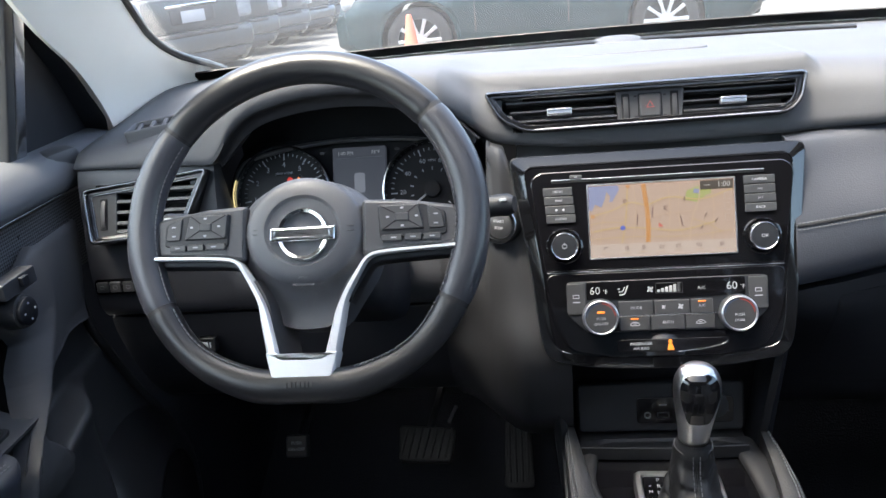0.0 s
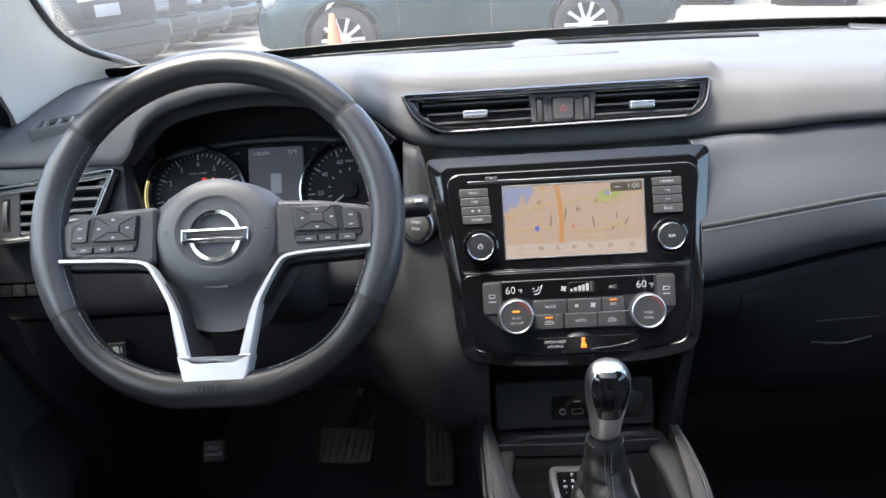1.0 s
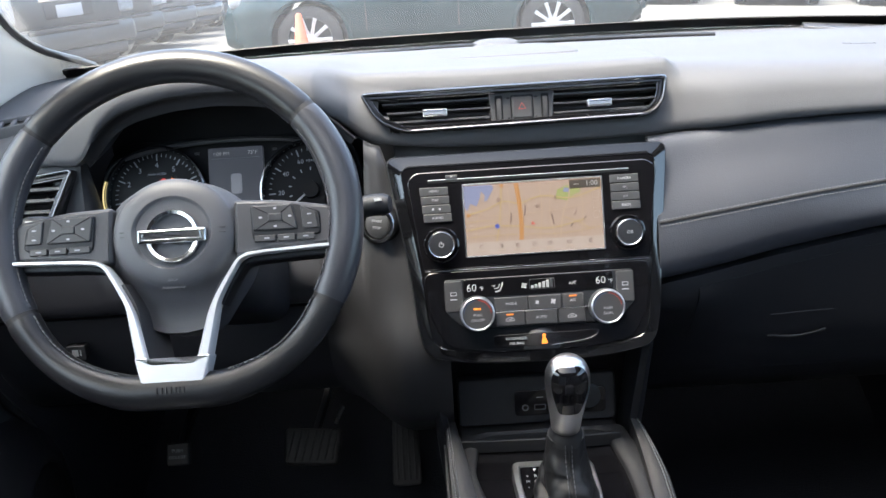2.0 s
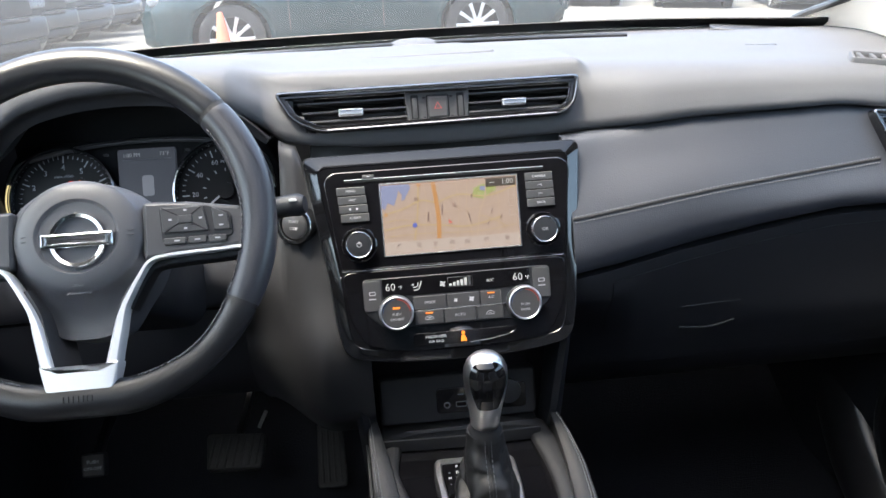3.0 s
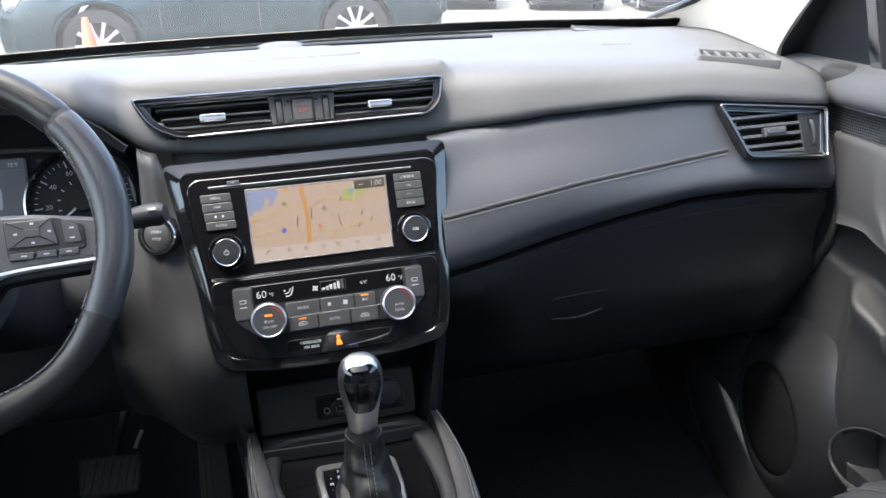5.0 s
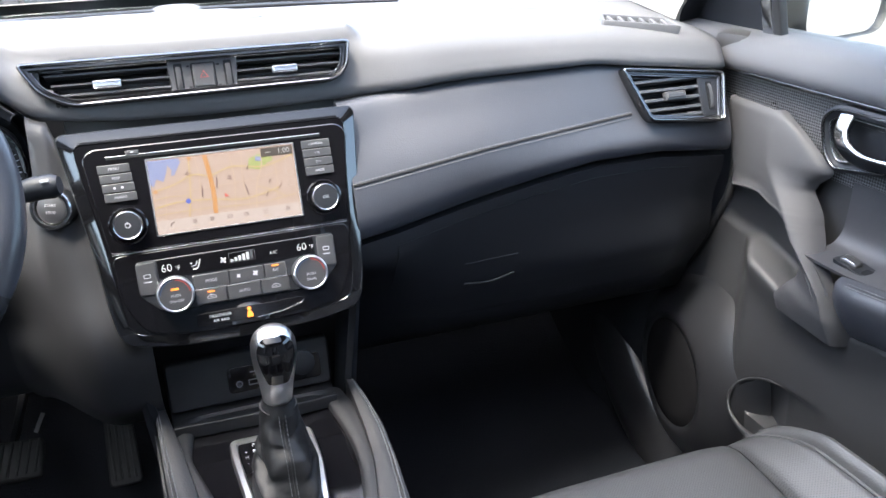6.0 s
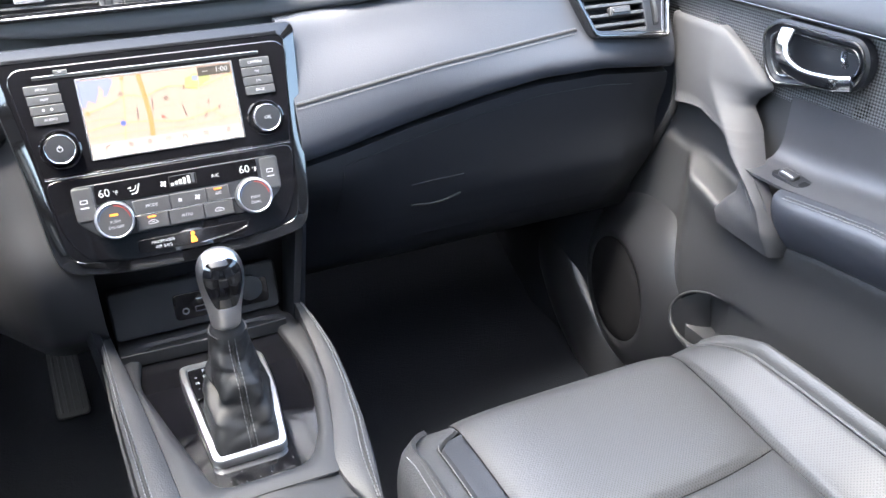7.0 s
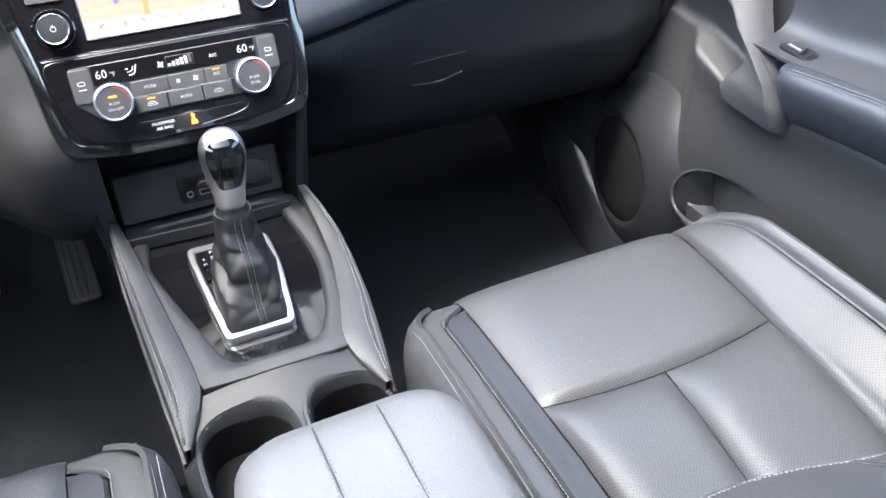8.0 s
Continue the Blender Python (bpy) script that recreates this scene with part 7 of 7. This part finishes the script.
    knots = ((0.1065, -0.045, 0.055), (0.103, -0.052, 0.072), (0.087, -0.050, 0.104), (0.071, -0.046, 0.129), (0.053, -0.041, 0.157), (0.046, -0.039, 0.161), (0.036, -0.037, 0.150), (0.029, -0.034, 0.141), (0.016, -0.030, 0.135), (0.006, -0.026, 0.144), (-0.012, -0.020, 0.162),
             (-0.016, 0.040, 0.165), (-0.020, 0.088, 0.168), (-0.026, 0.106, 0.175), (-0.040, 0.121, 0.190), (-0.055, 0.133, 0.206), (-0.075, 0.150, 0.232), (-0.092, 0.158, 0.250), (-0.110, 0.146, 0.262), (-0.128, 0.132, 0.267), (-0.142, 0.140, 0.266))
    ridge = ((0.108, 0.046, 0.008), (0.080, 0.054, 0.016), (0.037, 0.071, 0.023), (0.010, 0.100, 0.032), (-0.010, 0.124, 0.038), (-0.037, 0.154, 0.046), (-0.062, 0.205, 0.060), (-0.080, 0.234, 0.067), (-0.110, 0.247, 0.066), (-0.142, 0.252, 0.052))
    rows = []
    for v in vs:
        a, b = [float(np.interp(-v, [-q[0] for q in knots], [q[c] for q in knots])) for c in (1, 2)]
        ur, h = [float(np.interp(-v, [-q[0] for q in ridge], [q[c] for q in ridge])) for c in (1, 2)]
        low_ = min(1, max(0, (0.0 - v) / 0.04))
        wa, wb = 0.004 + 0.014 * low_ + 0.024 * min(1, max(0, (-0.075 - v) / 0.03)), 0.004 + (h - 0.026) * low_
        row = []
        for k in np.linspace(0, 1, 41):
            if k <= 0.6:
                q = k / 0.6
                u, w = a + (ur - a) * q, wa + (h - wa) * q ** (1.4 - 0.5 * low_)
            else:
                q = (k - 0.6) / 0.4
                u, w = ur + (b - ur) * q, h - (h - wb) * q ** (1.5 + 0.4 * low_)
            w -= 0.008 * abs(2 * k - 1) ** 24 + 0.006 * max(0, (v - 0.102) / 0.005) ** 2
            row.append((u, v, w))
        rows.append(row)
    g0 = np.array(rows)
    lift = np.interp(g0[:, :, 0], [-0.02, 0.03, 0.062, 0.09, 0.12], [-0.010, 0.002, 0.006, 0.001, 0])    # the shield's foot is bowed
    g0[:, :, 1] += lift * np.clip((0.02 - g0[:, :, 1]) / 0.03, 0, 1) * np.clip((0.06 + g0[:, :, 1]) / 0.03, 0, 1)
    for _ in range(2):
        g0[1:-1, :, 2] = 0.25 * g0[:-2, :, 2] + 0.5 * g0[1:-1, :, 2] + 0.25 * g0[2:, :, 2]
        g0[:, 1:-1, 2] = 0.25 * g0[:, :-2, 2] + 0.5 * g0[:, 1:-1, 2] + 0.25 * g0[:, 2:, 2]
    part("pull_grip", skin(g0, 0.014), DOORGRIP, t, "smooth grey pull grip that narrows down to the armrest", m=m, smooth=60)
    # dark hollow behind the grip and release handle in its bowl
    bowl = rounded([(0.160, 0.052), (0.285, 0.078), (0.297, 0.112), (0.280, 0.140), (0.150, 0.138), (0.126, 0.118), (0.138, 0.076)], 0.022, 6)
    part("handle_bowl", loops([(bowl, -0.012), (bowl, 0.000), (inset(bowl, 0.004), 0.003), (inset(bowl, 0.009), 0.000), (inset(bowl, 0.016), -0.010)], True, True), HARD, t, "dark bowl of the release handle", m=m)
    part("bowl_rim", band(inset(bowl, 0.0035), 0.0030, -0.004, 0.0048, 0.001), RIM, t, "dark bright-edged rim of the bowl", m=m)
    part("bowl_rim", band(inset(bowl, 0.0130), 0.0022, -0.012, 0.0015, 0.0008), SMOKE, t, m=m)
    lever = spline([(0.173, 0.128, 0.004), (0.176, 0.110, 0.013), (0.190, 0.094, 0.018), (0.220, 0.086, 0.020), (0.262, 0.088, 0.019), (0.284, 0.092, 0.012)], 30)
    wd = np.interp(np.linspace(0, 1, 30), [0, 0.2, 0.5, 1], [1.1, 1.0, 0.85, 0.9])
    part("release_handle", sweep(lever, rect(0.020, 0.010, 0.004), up=(0, 0, 1), scales=np.stack([wd, np.ones(30)], 1)), CHROME, t, "curved chrome release handle", m=m)
    part("lock_lever", sweep([(0.262, 0.104, 0.0), (0.262, 0.114, 0.006), (0.263, 0.124, 0.008)], rect(0.005, 0.006, 0.001), up=(0, 0, 1)), SMOKE, t, m=m)
    # armrest: plastic top, leather-covered side down to the shelf
    rings = []
    for u in np.linspace(0.2480, 0.95, 30):
        k = min(1, (u - 0.2480) / 0.02 + 0.62) ** 0.5
        top = -0.049 + 0.016 * min(1, max(0, u - 0.252) / 0.14)
        bot = float(np.interp(u, [0.24, 0.313, 0.409, 0.95], [-0.131, -0.119, -0.111, -0.085]))
        d = 0.073 * k
        rings.append(np.array([(u, y, z) for y, z in spline([(top + 0.012, -0.02), (top + 0.006, 0.006), (top + 0.003, 0.4 * d), (top - 0.001, 0.86 * d), (top - 0.010, d), (0.6 * top + 0.4 * bot, d - 0.004), (0.25 * top + 0.75 * bot, d - 0.020), (bot, d - 0.040), (bot - 0.01, -0.02)], 30)]))
    arm = part("armrest", loops(rings, True, True, close=True), LEATHER, t, "leather-covered door armrest with a double seam", m=m)
    for dv in (0.0, 0.004):
        path = [(u, -0.0480 + 0.016 * min(1, (u - 0.252) / 0.14) - dv * 0.5, 0.0605 + dv * 1.1) for u in np.linspace(0.270, 0.9, 50)]
        part("stitching", stitches(path, length=0.0035, gap=0.002, r=0.0007, up=(0, 0.5, 1)), STITCH, arm, "pale seam thread")
    shelf_top = []
    for u in np.linspace(0.185, 0.95, 34):
        v0 = -0.0425 + 0.015 * min(1, max(0, u - 0.252) / 0.14)
        shelf_top.append([(u, a, b) for a, b in spline([(0.044, -0.0135), (0.010, -0.0130), (v0 + 0.024, -0.0110), (v0 + 0.009, -0.0020), (v0 + 0.002, 0.014), (v0 - 0.004, 0.046)], 26)])
    # GREY instead of DOOR: the light on this upper face is in its colour
    part("armrest_top", skin(np.array(shelf_top), -0.004), GREY, t, "plastic top of the armrest, greyed for the light on it, hollowed up to the inlay", m=m, smooth=70)
    sw = part("window_switch_plate", plate(rounded([(-0.042, -0.010), (0.044, -0.012), (0.040, 0.010), (-0.036, 0.012)], 0.005, 4), -0.004, 0.0010, 0.0005), HARD, t, m=m @ pose(0.258, -0.0415, 0.024, -78, 0, 0) @ pose(0, 0, 0, 0, 5, 0))
    wsw = part("window_switch", plate(rect(0.026, 0.014, 0.004, -0.020, 0.0), 0.0005, 0.0055, 0.002), BUTTON, sw, "window switch with a bright edge")
    part("switch_edge", plate(rect(0.018, 0.0022, 0.0008, -0.020, -0.0035), 0.0050, 0.0060, 0.0004), CHROME, wsw)
    part("switch_hollow", plate(rect(0.040, 0.013, 0.004, 0.020, -0.001), 0.0006, 0.0014, 0.0003), DARK, sw)
    # round speaker on a flared pod
    tip = np.array([(math.cos(a) - 0.062, math.sin(a) - 0.372) for a in np.linspace(0, 2 * math.pi, 64, endpoint=False)])
    mid = np.array((-0.062, -0.372))
    rings = []
    for r, w in ((0.200, -0.030), (0.178, -0.006), (0.156, 0.012), (0.136, 0.027), (0.118, 0.036), (0.105, 0.040), (0.096, 0.0405), (0.0925, 0.037)):
        o = mid + (tip - mid) * r
        rings.append(np.c_[o, w + 0.16 * (o[:, 0] - mid[0])])    # the face turns a little towards the front
    part("speaker_pod", loops(rings), SILL, t, "smooth flared pod round the speaker", m=m, smooth=70)
    rings = []
    for r, w in ((0.0935, 0.036), (0.090, 0.0385), (0.070, 0.0405), (0.040, 0.042), (0.004, 0.0425)):
        o = mid + (tip - mid) * r
        rings.append(np.c_[o, w + 0.16 * (o[:, 0] - mid[0])])
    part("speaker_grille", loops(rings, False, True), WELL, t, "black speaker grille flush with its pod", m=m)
    # map pocket: a thin upper edge that curls round the front end into a broad lip
    lip = spline([(0.190, -0.256, 0.028), (0.150, -0.263, 0.0315), (0.125, -0.273, 0.0335), (0.106, -0.286, 0.035), (0.092, -0.303, 0.038), (0.084, -0.326, 0.040), (0.096, -0.350, 0.043), (0.135, -0.360, 0.045), (0.21, -0.350, 0.048), (0.40, -0.322, 0.050), (0.80, -0.300, 0.050)], 100)
    wide = np.interp(np.arange(100), [0, 14, 22, 30, 38, 99], [0.35, 0.45, 0.9, 2.2, 2.6, 2.6])
    part("pocket_lip", sweep(lip, [(0.0050 * math.cos(a), 0.0042 * math.sin(a)) for a in np.linspace(0, 2 * math.pi, 14, endpoint=False)], up=(0, 0, 1), scales=np.stack([wide, wide], 1)), DOOR, t, "rounded lip of the map pocket", m=m, smooth=80)
    rows = []
    for i, (u, v, w) in enumerate(lip[36:]):
        q = min(1, i / 24)
        rows.append(spline([(u - 0.006 * (1 - q), v - 0.004, w + 0.002), (u - 0.018 * (1 - q), v - 0.03, w - 0.001), (u - 0.028 * (1 - q), v - 0.08, max(0.006, w - 0.012)), (u - 0.034 * (1 - q), v - 0.15, max(0.0, w - 0.036))], 14))
    part("map_pocket", skin(np.array(rows), -0.005), DOOR, t, "grey map pocket along the door's foot", m=m, smooth=60)
    if s < 0:
        mir = part("mirror_switch", lathe([(0.0165, 0.012), (0.0160, 0.036), (0.0140, 0.0375), (0, 0.0365)], 36, cx=0.137, cy=0.060), HARD, t, "round mirror adjusting knob", m=m)
        part("mirror_ring", lathe([(0.0195, 0.012), (0.0192, 0.0305), (0.0165, 0.0315), (0.0165, 0.022)], 36, cx=0.137, cy=0.060), BUTTON, mir)
        for a in range(4):
            part("mirror_mark", lathe([(0.0014, 0.0365), (0.0012, 0.0382), (0, 0.0382)], 6, cx=0.137 + 0.0095 * math.cos(a * math.pi / 2), cy=0.060 + 0.0095 * math.sin(a * math.pi / 2)), WHITE, mir)
        sel = part("selector_plate", plate(rect(0.060, 0.019, 0.003, 0.128, 0.090), 0.010, 0.029, 0.001), BUTTON, t, m=m)
        part("selector_slider", plate(rect(0.012, 0.012, 0.002, 0.124, 0.091), 0.029, 0.034, 0.001), HARD, sel)
    return t


door(1)
door(-1)


def door_mirror(s):
    t = thing("door_mirror", "grey outside mirror housing with its glass facing back", "door mirror", pose(s * 0.965, 0.075, 1.145, 0, 0, s * 14), "door mirrors")
    rings = []
    for y, k in ((0.0, 0.97), (0.01, 1), (0.05, 0.97), (0.09, 0.80), (0.115, 0.45)):
        o = rect(0.235 * k, 0.165 * k, 0.05 * k, 0, 0, 6)
        rings.append(np.c_[o[:, 0], np.full(len(o), y), o[:, 1]])
    part("housing", loops(rings, False, True), PAINT_GREY, t)
    o = rect(0.222, 0.152, 0.045, 0, 0, 6)
    part("rim", loops([np.c_[rect(0.228, 0.16, 0.048, 0, 0, 6)[:, 0], np.full(len(o), 0.0), rect(0.228, 0.16, 0.048, 0, 0, 6)[:, 1]], np.c_[o[:, 0], np.full(len(o), 0.012), o[:, 1]]], False, False), UNDER, t)
    part("mirror_glass", loops([np.c_[o[:, 0], np.full(len(o), 0.011), o[:, 1]], np.c_[o[:, 0], np.full(len(o), 0.008), o[:, 1]]], True, True), MIRROR, t, "plain mirror glass")
    part("foot", box(0.14, 0.06, 0.045, 0.012, (-s * 0.15, 0.05, -0.075)), UNDER, t)
    return t


door_mirror(1)
door_mirror(-1)

# ---- the car park ----
GROUND = -0.10


def ground_z(x, y):
    """The car park falls gently away from the car, more so to its right."""
    fall = 0.05 - 0.02 * min(1, max(0, (x + 2) / 4))
    return GROUND - fall * max(0.0, min(y, 60.0) - 8.0) - 0.0468 * max(0.0, min(x, 40.0)) * min(1.0, max(0.0, (y - 10.5) / 4.5))


def ground():
    m = material("sunlit_asphalt", (0.105, 0.102, 0.094), 0.9, grain=0.6, grain_size=0.02, vary=0.16, vary_size=1.3, spec=0.2)
    xs = np.r_[-900, -60, np.linspace(-30, 40, 36), 60, 900]
    ys = np.r_[-900, -60, -10, np.linspace(0, 60, 31), 200, 900]
    b = skin([[(x, y, ground_z(x, y)) for x in xs] for y in ys])
    setting("ground", b, m, "pale worn asphalt of a car park", "ground", 0)


def wheel_parts(parent, x, y, r, side):
    """A tyre with an alloy rim; the axle lies along local y."""
    m = pose(x, y, r, 90 if side < 0 else -90, 0, 0)
    w = part("wheel", lathe([(r * 0.66, -0.10), (r * 0.90, -0.11), (r * 0.985, -0.09), (r, -0.05), (r, 0.05), (r * 0.985, 0.09), (r * 0.90, 0.11), (r * 0.68, 0.10)], 40), TYRE, parent, m=m)
    part("rim", lathe([(r * 0.69, 0.09), (r * 0.69, 0.104), (r * 0.65, 0.104), (r * 0.63, 0.07), (r * 0.62, -0.05), (0, -0.05)], 40), UNDER, w)
    for k in range(10):
        a = 2 * math.pi * k / 10
        c, s = math.cos(a), math.sin(a)
        p = [(c * r * d, s * r * d, 0.095 - 0.02 * (d < 0.2)) for d in (0.10, 0.38, 0.66)]
        part("spoke", sweep(p, rect(0.045, 0.02, 0.004), up=(0, 0, 1), scales=[(1.0, 1), (0.75, 1), (0.95, 1)]), ALLOY, w)
    part("hub_cap", lathe([(r * 0.17, 0.06), (r * 0.16, 0.10), (0, 0.105)], 20), ALLOY, w)


def parked_car(name, label, paint, m, group="", length=4.6, wheelbase=2.65, height=1.70, width=1.84, lens=None):
    """A parked car, its nose towards local -x, standing on its wheels at local z = 0."""
    t = thing(name, label, "car", m, group)
    r = 0.36
    xf, xr = -wheelbase / 2, wheelbase / 2
    x0, x1 = xf - 0.93, xf - 0.93 + length
    hood, belt = 0.98, 1.06
    sts = np.unique(np.r_[np.linspace(x0, x1, 50), np.linspace(xf - 0.46, xf + 0.46, 24), np.linspace(xr - 0.46, xr + 0.46, 24)])
    rows = []
    for x in sts:
        a, b = (x - x0) / length, (x1 - x) / length
        pinch = 1 - 0.22 * max(0, 1 - a / 0.09) ** 2 - 0.12 * max(0, 1 - b / 0.07) ** 2
        w = width / 2 * pinch
        sill = 0.24 + 0.10 * max(0, 1 - a / 0.06) + 0.14 * max(0, 1 - b / 0.06)
        for c in (xf, xr):
            d = abs(x - c)
            if d < 0.43:
                sill = max(sill, r + math.sqrt(max(0, 0.43 ** 2 - d * d)) * 0.98 - 0.02)
        top = float(np.interp(x, [x0, x0 + 0.08, x0 + 0.4, xf + 0.55, xf + 0.75, x1 - 0.1, x1], [0.62, 0.80, 0.92, hood, belt, belt + 0.02, 0.95]))
        sh = 0.02 * math.exp(-((x - xf) / 0.45) ** 2) + 0.02 * math.exp(-((x - xr) / 0.45) ** 2)
        prof = [(w * 0.93 - 0.06, sill + 0.0), (w * 0.975, sill + 0.01), (w + sh, max(sill + 0.05, 0.50)), (w + sh * 0.6 + 0.008, max(sill + 0.08, 0.70)), (w * 0.985, max(sill + 0.11, min(top - 0.10, 0.90))), (w * 0.94, top - 0.015 if top > sill + 0.15 else sill + 0.13), (w * 0.80, top + 0.012), (0, top + 0.035)]
        right = spline(prof, 24)
        ring = [(x, -p[0], p[1]) for p in right] + [(x, p[0], p[1]) for p in right[::-1]][1:]
        rows.append(ring)
    part("body", skin(rows, 0.01), paint, t)
    caps = bmesh.new()
    for row in (rows[0], rows[-1]):
        caps.faces.new([caps.verts.new(p) for p in row])
    part("end_panel", caps, paint, t)
    part("underbody", box(length - 0.5, width - 0.30, 0.30, 0.05, ((x0 + x1) / 2, 0, 0.36)), UNDER, t)
    # cabin
    ws0, ws1 = xf + 0.62, xf + 1.35
    rr0, rr1 = x1 - 0.55, x1 - 0.12
    prof = []
    for x, zt, k in ((ws0, belt, 1), (ws0 + (ws1 - ws0) * 0.5, 1.42, 0.93), (ws1, height - 0.06, 0.80), ((ws1 + rr0) / 2, height, 0.80), (rr0, height - 0.05, 0.80), (rr1, belt, 1)):
        w = (width / 2 - 0.06)
        prof.append([(x, -w, belt - 0.03), (x, -w * (k * 0.5 + 0.5), (belt + zt) / 2), (x, -w * k, zt - 0.03), (x, -w * k * 0.8, zt), (x, 0, zt + 0.015), (x, w * k * 0.8, zt), (x, w * k, zt - 0.03), (x, w * (k * 0.5 + 0.5), (belt + zt) / 2), (x, w, belt - 0.03)])
    part("glasshouse", skin(prof, 0.01), CARGLASS, t, "dark car windows")
    roof = [[(p[0], p[1] * 1.01, p[2] + 0.012) for p in row[2:7]] for row in prof[2:5]]
    part("roof", skin(roof, 0.012), paint, t)
    for x in ((ws1 + rr0) / 2 - 0.1, rr0 - 0.1):
        for s in (-1, 1):
            part("window_post", sweep([(x, s * (width / 2 - 0.05), belt), (x, s * (width / 2 - 0.12), 1.38), (x, s * (width / 2 - 0.21), height - 0.06)], rect(0.08, 0.03, 0.008), up=(1, 0, 0)), paint, t)
    for x in (xf, xr):
        for s in (-1, 1):
            arch = [(x + 0.435 * math.cos(a), s * (width / 2 - 0.02), r + 0.435 * math.sin(a)) for a in np.linspace(-0.15, math.pi + 0.15, 24)]
            part("arch_lip", sweep(arch, rect(0.05, 0.06, 0.012), up=(0, 1, 0)), paint, t)
            wheel_parts(t, x, s * (width / 2 - 0.12), r, s)
    for s in (-1, 1):
        part("headlamp", box(0.30, 0.34, 0.15, 0.05, (x0 + 0.24, s * (width / 2 - 0.24), 0.80)), LAMP, t, "clear headlamp")
        part("tail_lamp", box(0.22, 0.24, 0.34, 0.05, (x1 - 0.08, s * (width / 2 - 0.17), 0.92)), lens or REDLAMP, t, "clear tail lamp" if lens else "red tail lamp")
        part("fog_lamp", box(0.06, 0.14, 0.06, 0.02, (x0 + 0.10, s * (width / 2 - 0.30), 0.42)), LAMP, t)
        part("sill_trim", box(wheelbase - 0.85, 0.04, 0.10, 0.015, (0, s * (width / 2 - 0.03), 0.30)), UNDER, t)
        part("door_handle", box(0.18, 0.03, 0.03, 0.01, (xf + 1.45, s * (width / 2 + 0.005), 0.90)), paint, t)
        part("side_mirror", box(0.12, 0.20, 0.14, 0.04, (xf + 0.85, s * (width / 2 + 0.10), 1.12)), paint, t)
        for xd in (xf + 0.62, xf + 1.62, xr - 0.30):
            part("door_gap", sweep([(xd, s * (width / 2 + 0.006), 0.42), (xd, s * (width / 2 + 0.012), 0.70), (xd + 0.02, s * (width / 2 - 0.012), 0.92)], rect(0.006, 0.010), up=(1, 0, 0)), SEAM, t)
    part("front_bumper", box(0.16, width * 0.80, 0.20, 0.06, (x0 + 0.09, 0, 0.45)), paint, t)
    part("grille", box(0.06, width * 0.46, 0.18, 0.03, (x0 + 0.05, 0, 0.68)), UNDER, t, "black grille")
    rear = part("rear_bumper", box(0.20, width * 0.90, 0.26, 0.07, (x1 - 0.03, 0, 0.56)), paint, t)
    part("bumper_step", box(0.06, width * 0.62, 0.05, 0.015, (x1 + 0.06, 0, 0.66)), UNDER, rear, "black step strip")
    part("valance", box(0.16, width * 0.74, 0.14, 0.04, (x1 - 0.04, 0, 0.38)), UNDER, rear, "black lower valance")
    gate = part("tailgate", box(0.10, width * 0.74, 0.38, 0.04, (x1 - 0.03, 0, 0.88)), paint, t)
    part("plate_recess", box(0.03, 0.62, 0.18, 0.02, (x1 + 0.012, 0, 0.86)), UNDER, gate, "dark recess of the number plate")
    part("number_plate", box(0.012, 0.32, 0.13, 0.003, (x1 + 0.028, 0, 0.85)), PLATE, gate, "blank pale number plate")
    part("gate_trim", box(0.02, 0.70, 0.035, 0.008, (x1 + 0.022, 0, 0.975)), CHROME, gate, "bright strip over the plate")
    return t


def cone():
    t = thing("traffic_cone", "faded orange traffic cone on the asphalt", "traffic cone", pose(-1.36, 7.35, GROUND))
    part("base", plate(rect(0.34, 0.34, 0.04), 0.0, 0.03, 0.01), UNDER, t)
    part("cone", lathe([(0.135, 0.028), (0.125, 0.05), (0.030, 0.70), (0.022, 0.715), (0, 0.716)], 32), ORANGE, t)


ground()
cone()
parked_car("parked_suv", "dark blue parked family car seen from its side", PAINT_BLUE, pose(-0.10, 9.12, GROUND, 0, 0, 2.5))
ROW = ((PAINT_SILVER, -3.15, 7.75), (PAINT_SILVER, -3.65, 10.5), (PAINT_WHITE, -3.9, 13.3), (PAINT_GREY, -4.05, 16.0), (PAINT_WHITE, -4.2, 18.7), (PAINT_SILVER, -4.3, 21.4))
for p_, x_, y_ in ROW:
    parked_car("parked_car", "pale parked car in a row, its tailgate to the lane", p_, pose(x_ - 2.85, y_ + 1.9, ground_z(x_, y_ + 0.9), 0, 0, -32), "row of parked vehicles", lens=LAMP)
FAR = (PAINT_BLACK, PAINT_BLUE, PAINT_BLACK, PAINT_BLACK, PAINT_BLUE, PAINT_BLACK, PAINT_BLUE, PAINT_BLACK)
for k, p_ in enumerate(FAR):
    x_, y_ = 3.6 + 2.45 * k, 22.1 - 1.0 * k
    parked_car("parked_car", "dark parked car in a far row", p_, pose(x_, y_, ground_z(x_, y_), 0, 0, 72), "far row of parked cars")
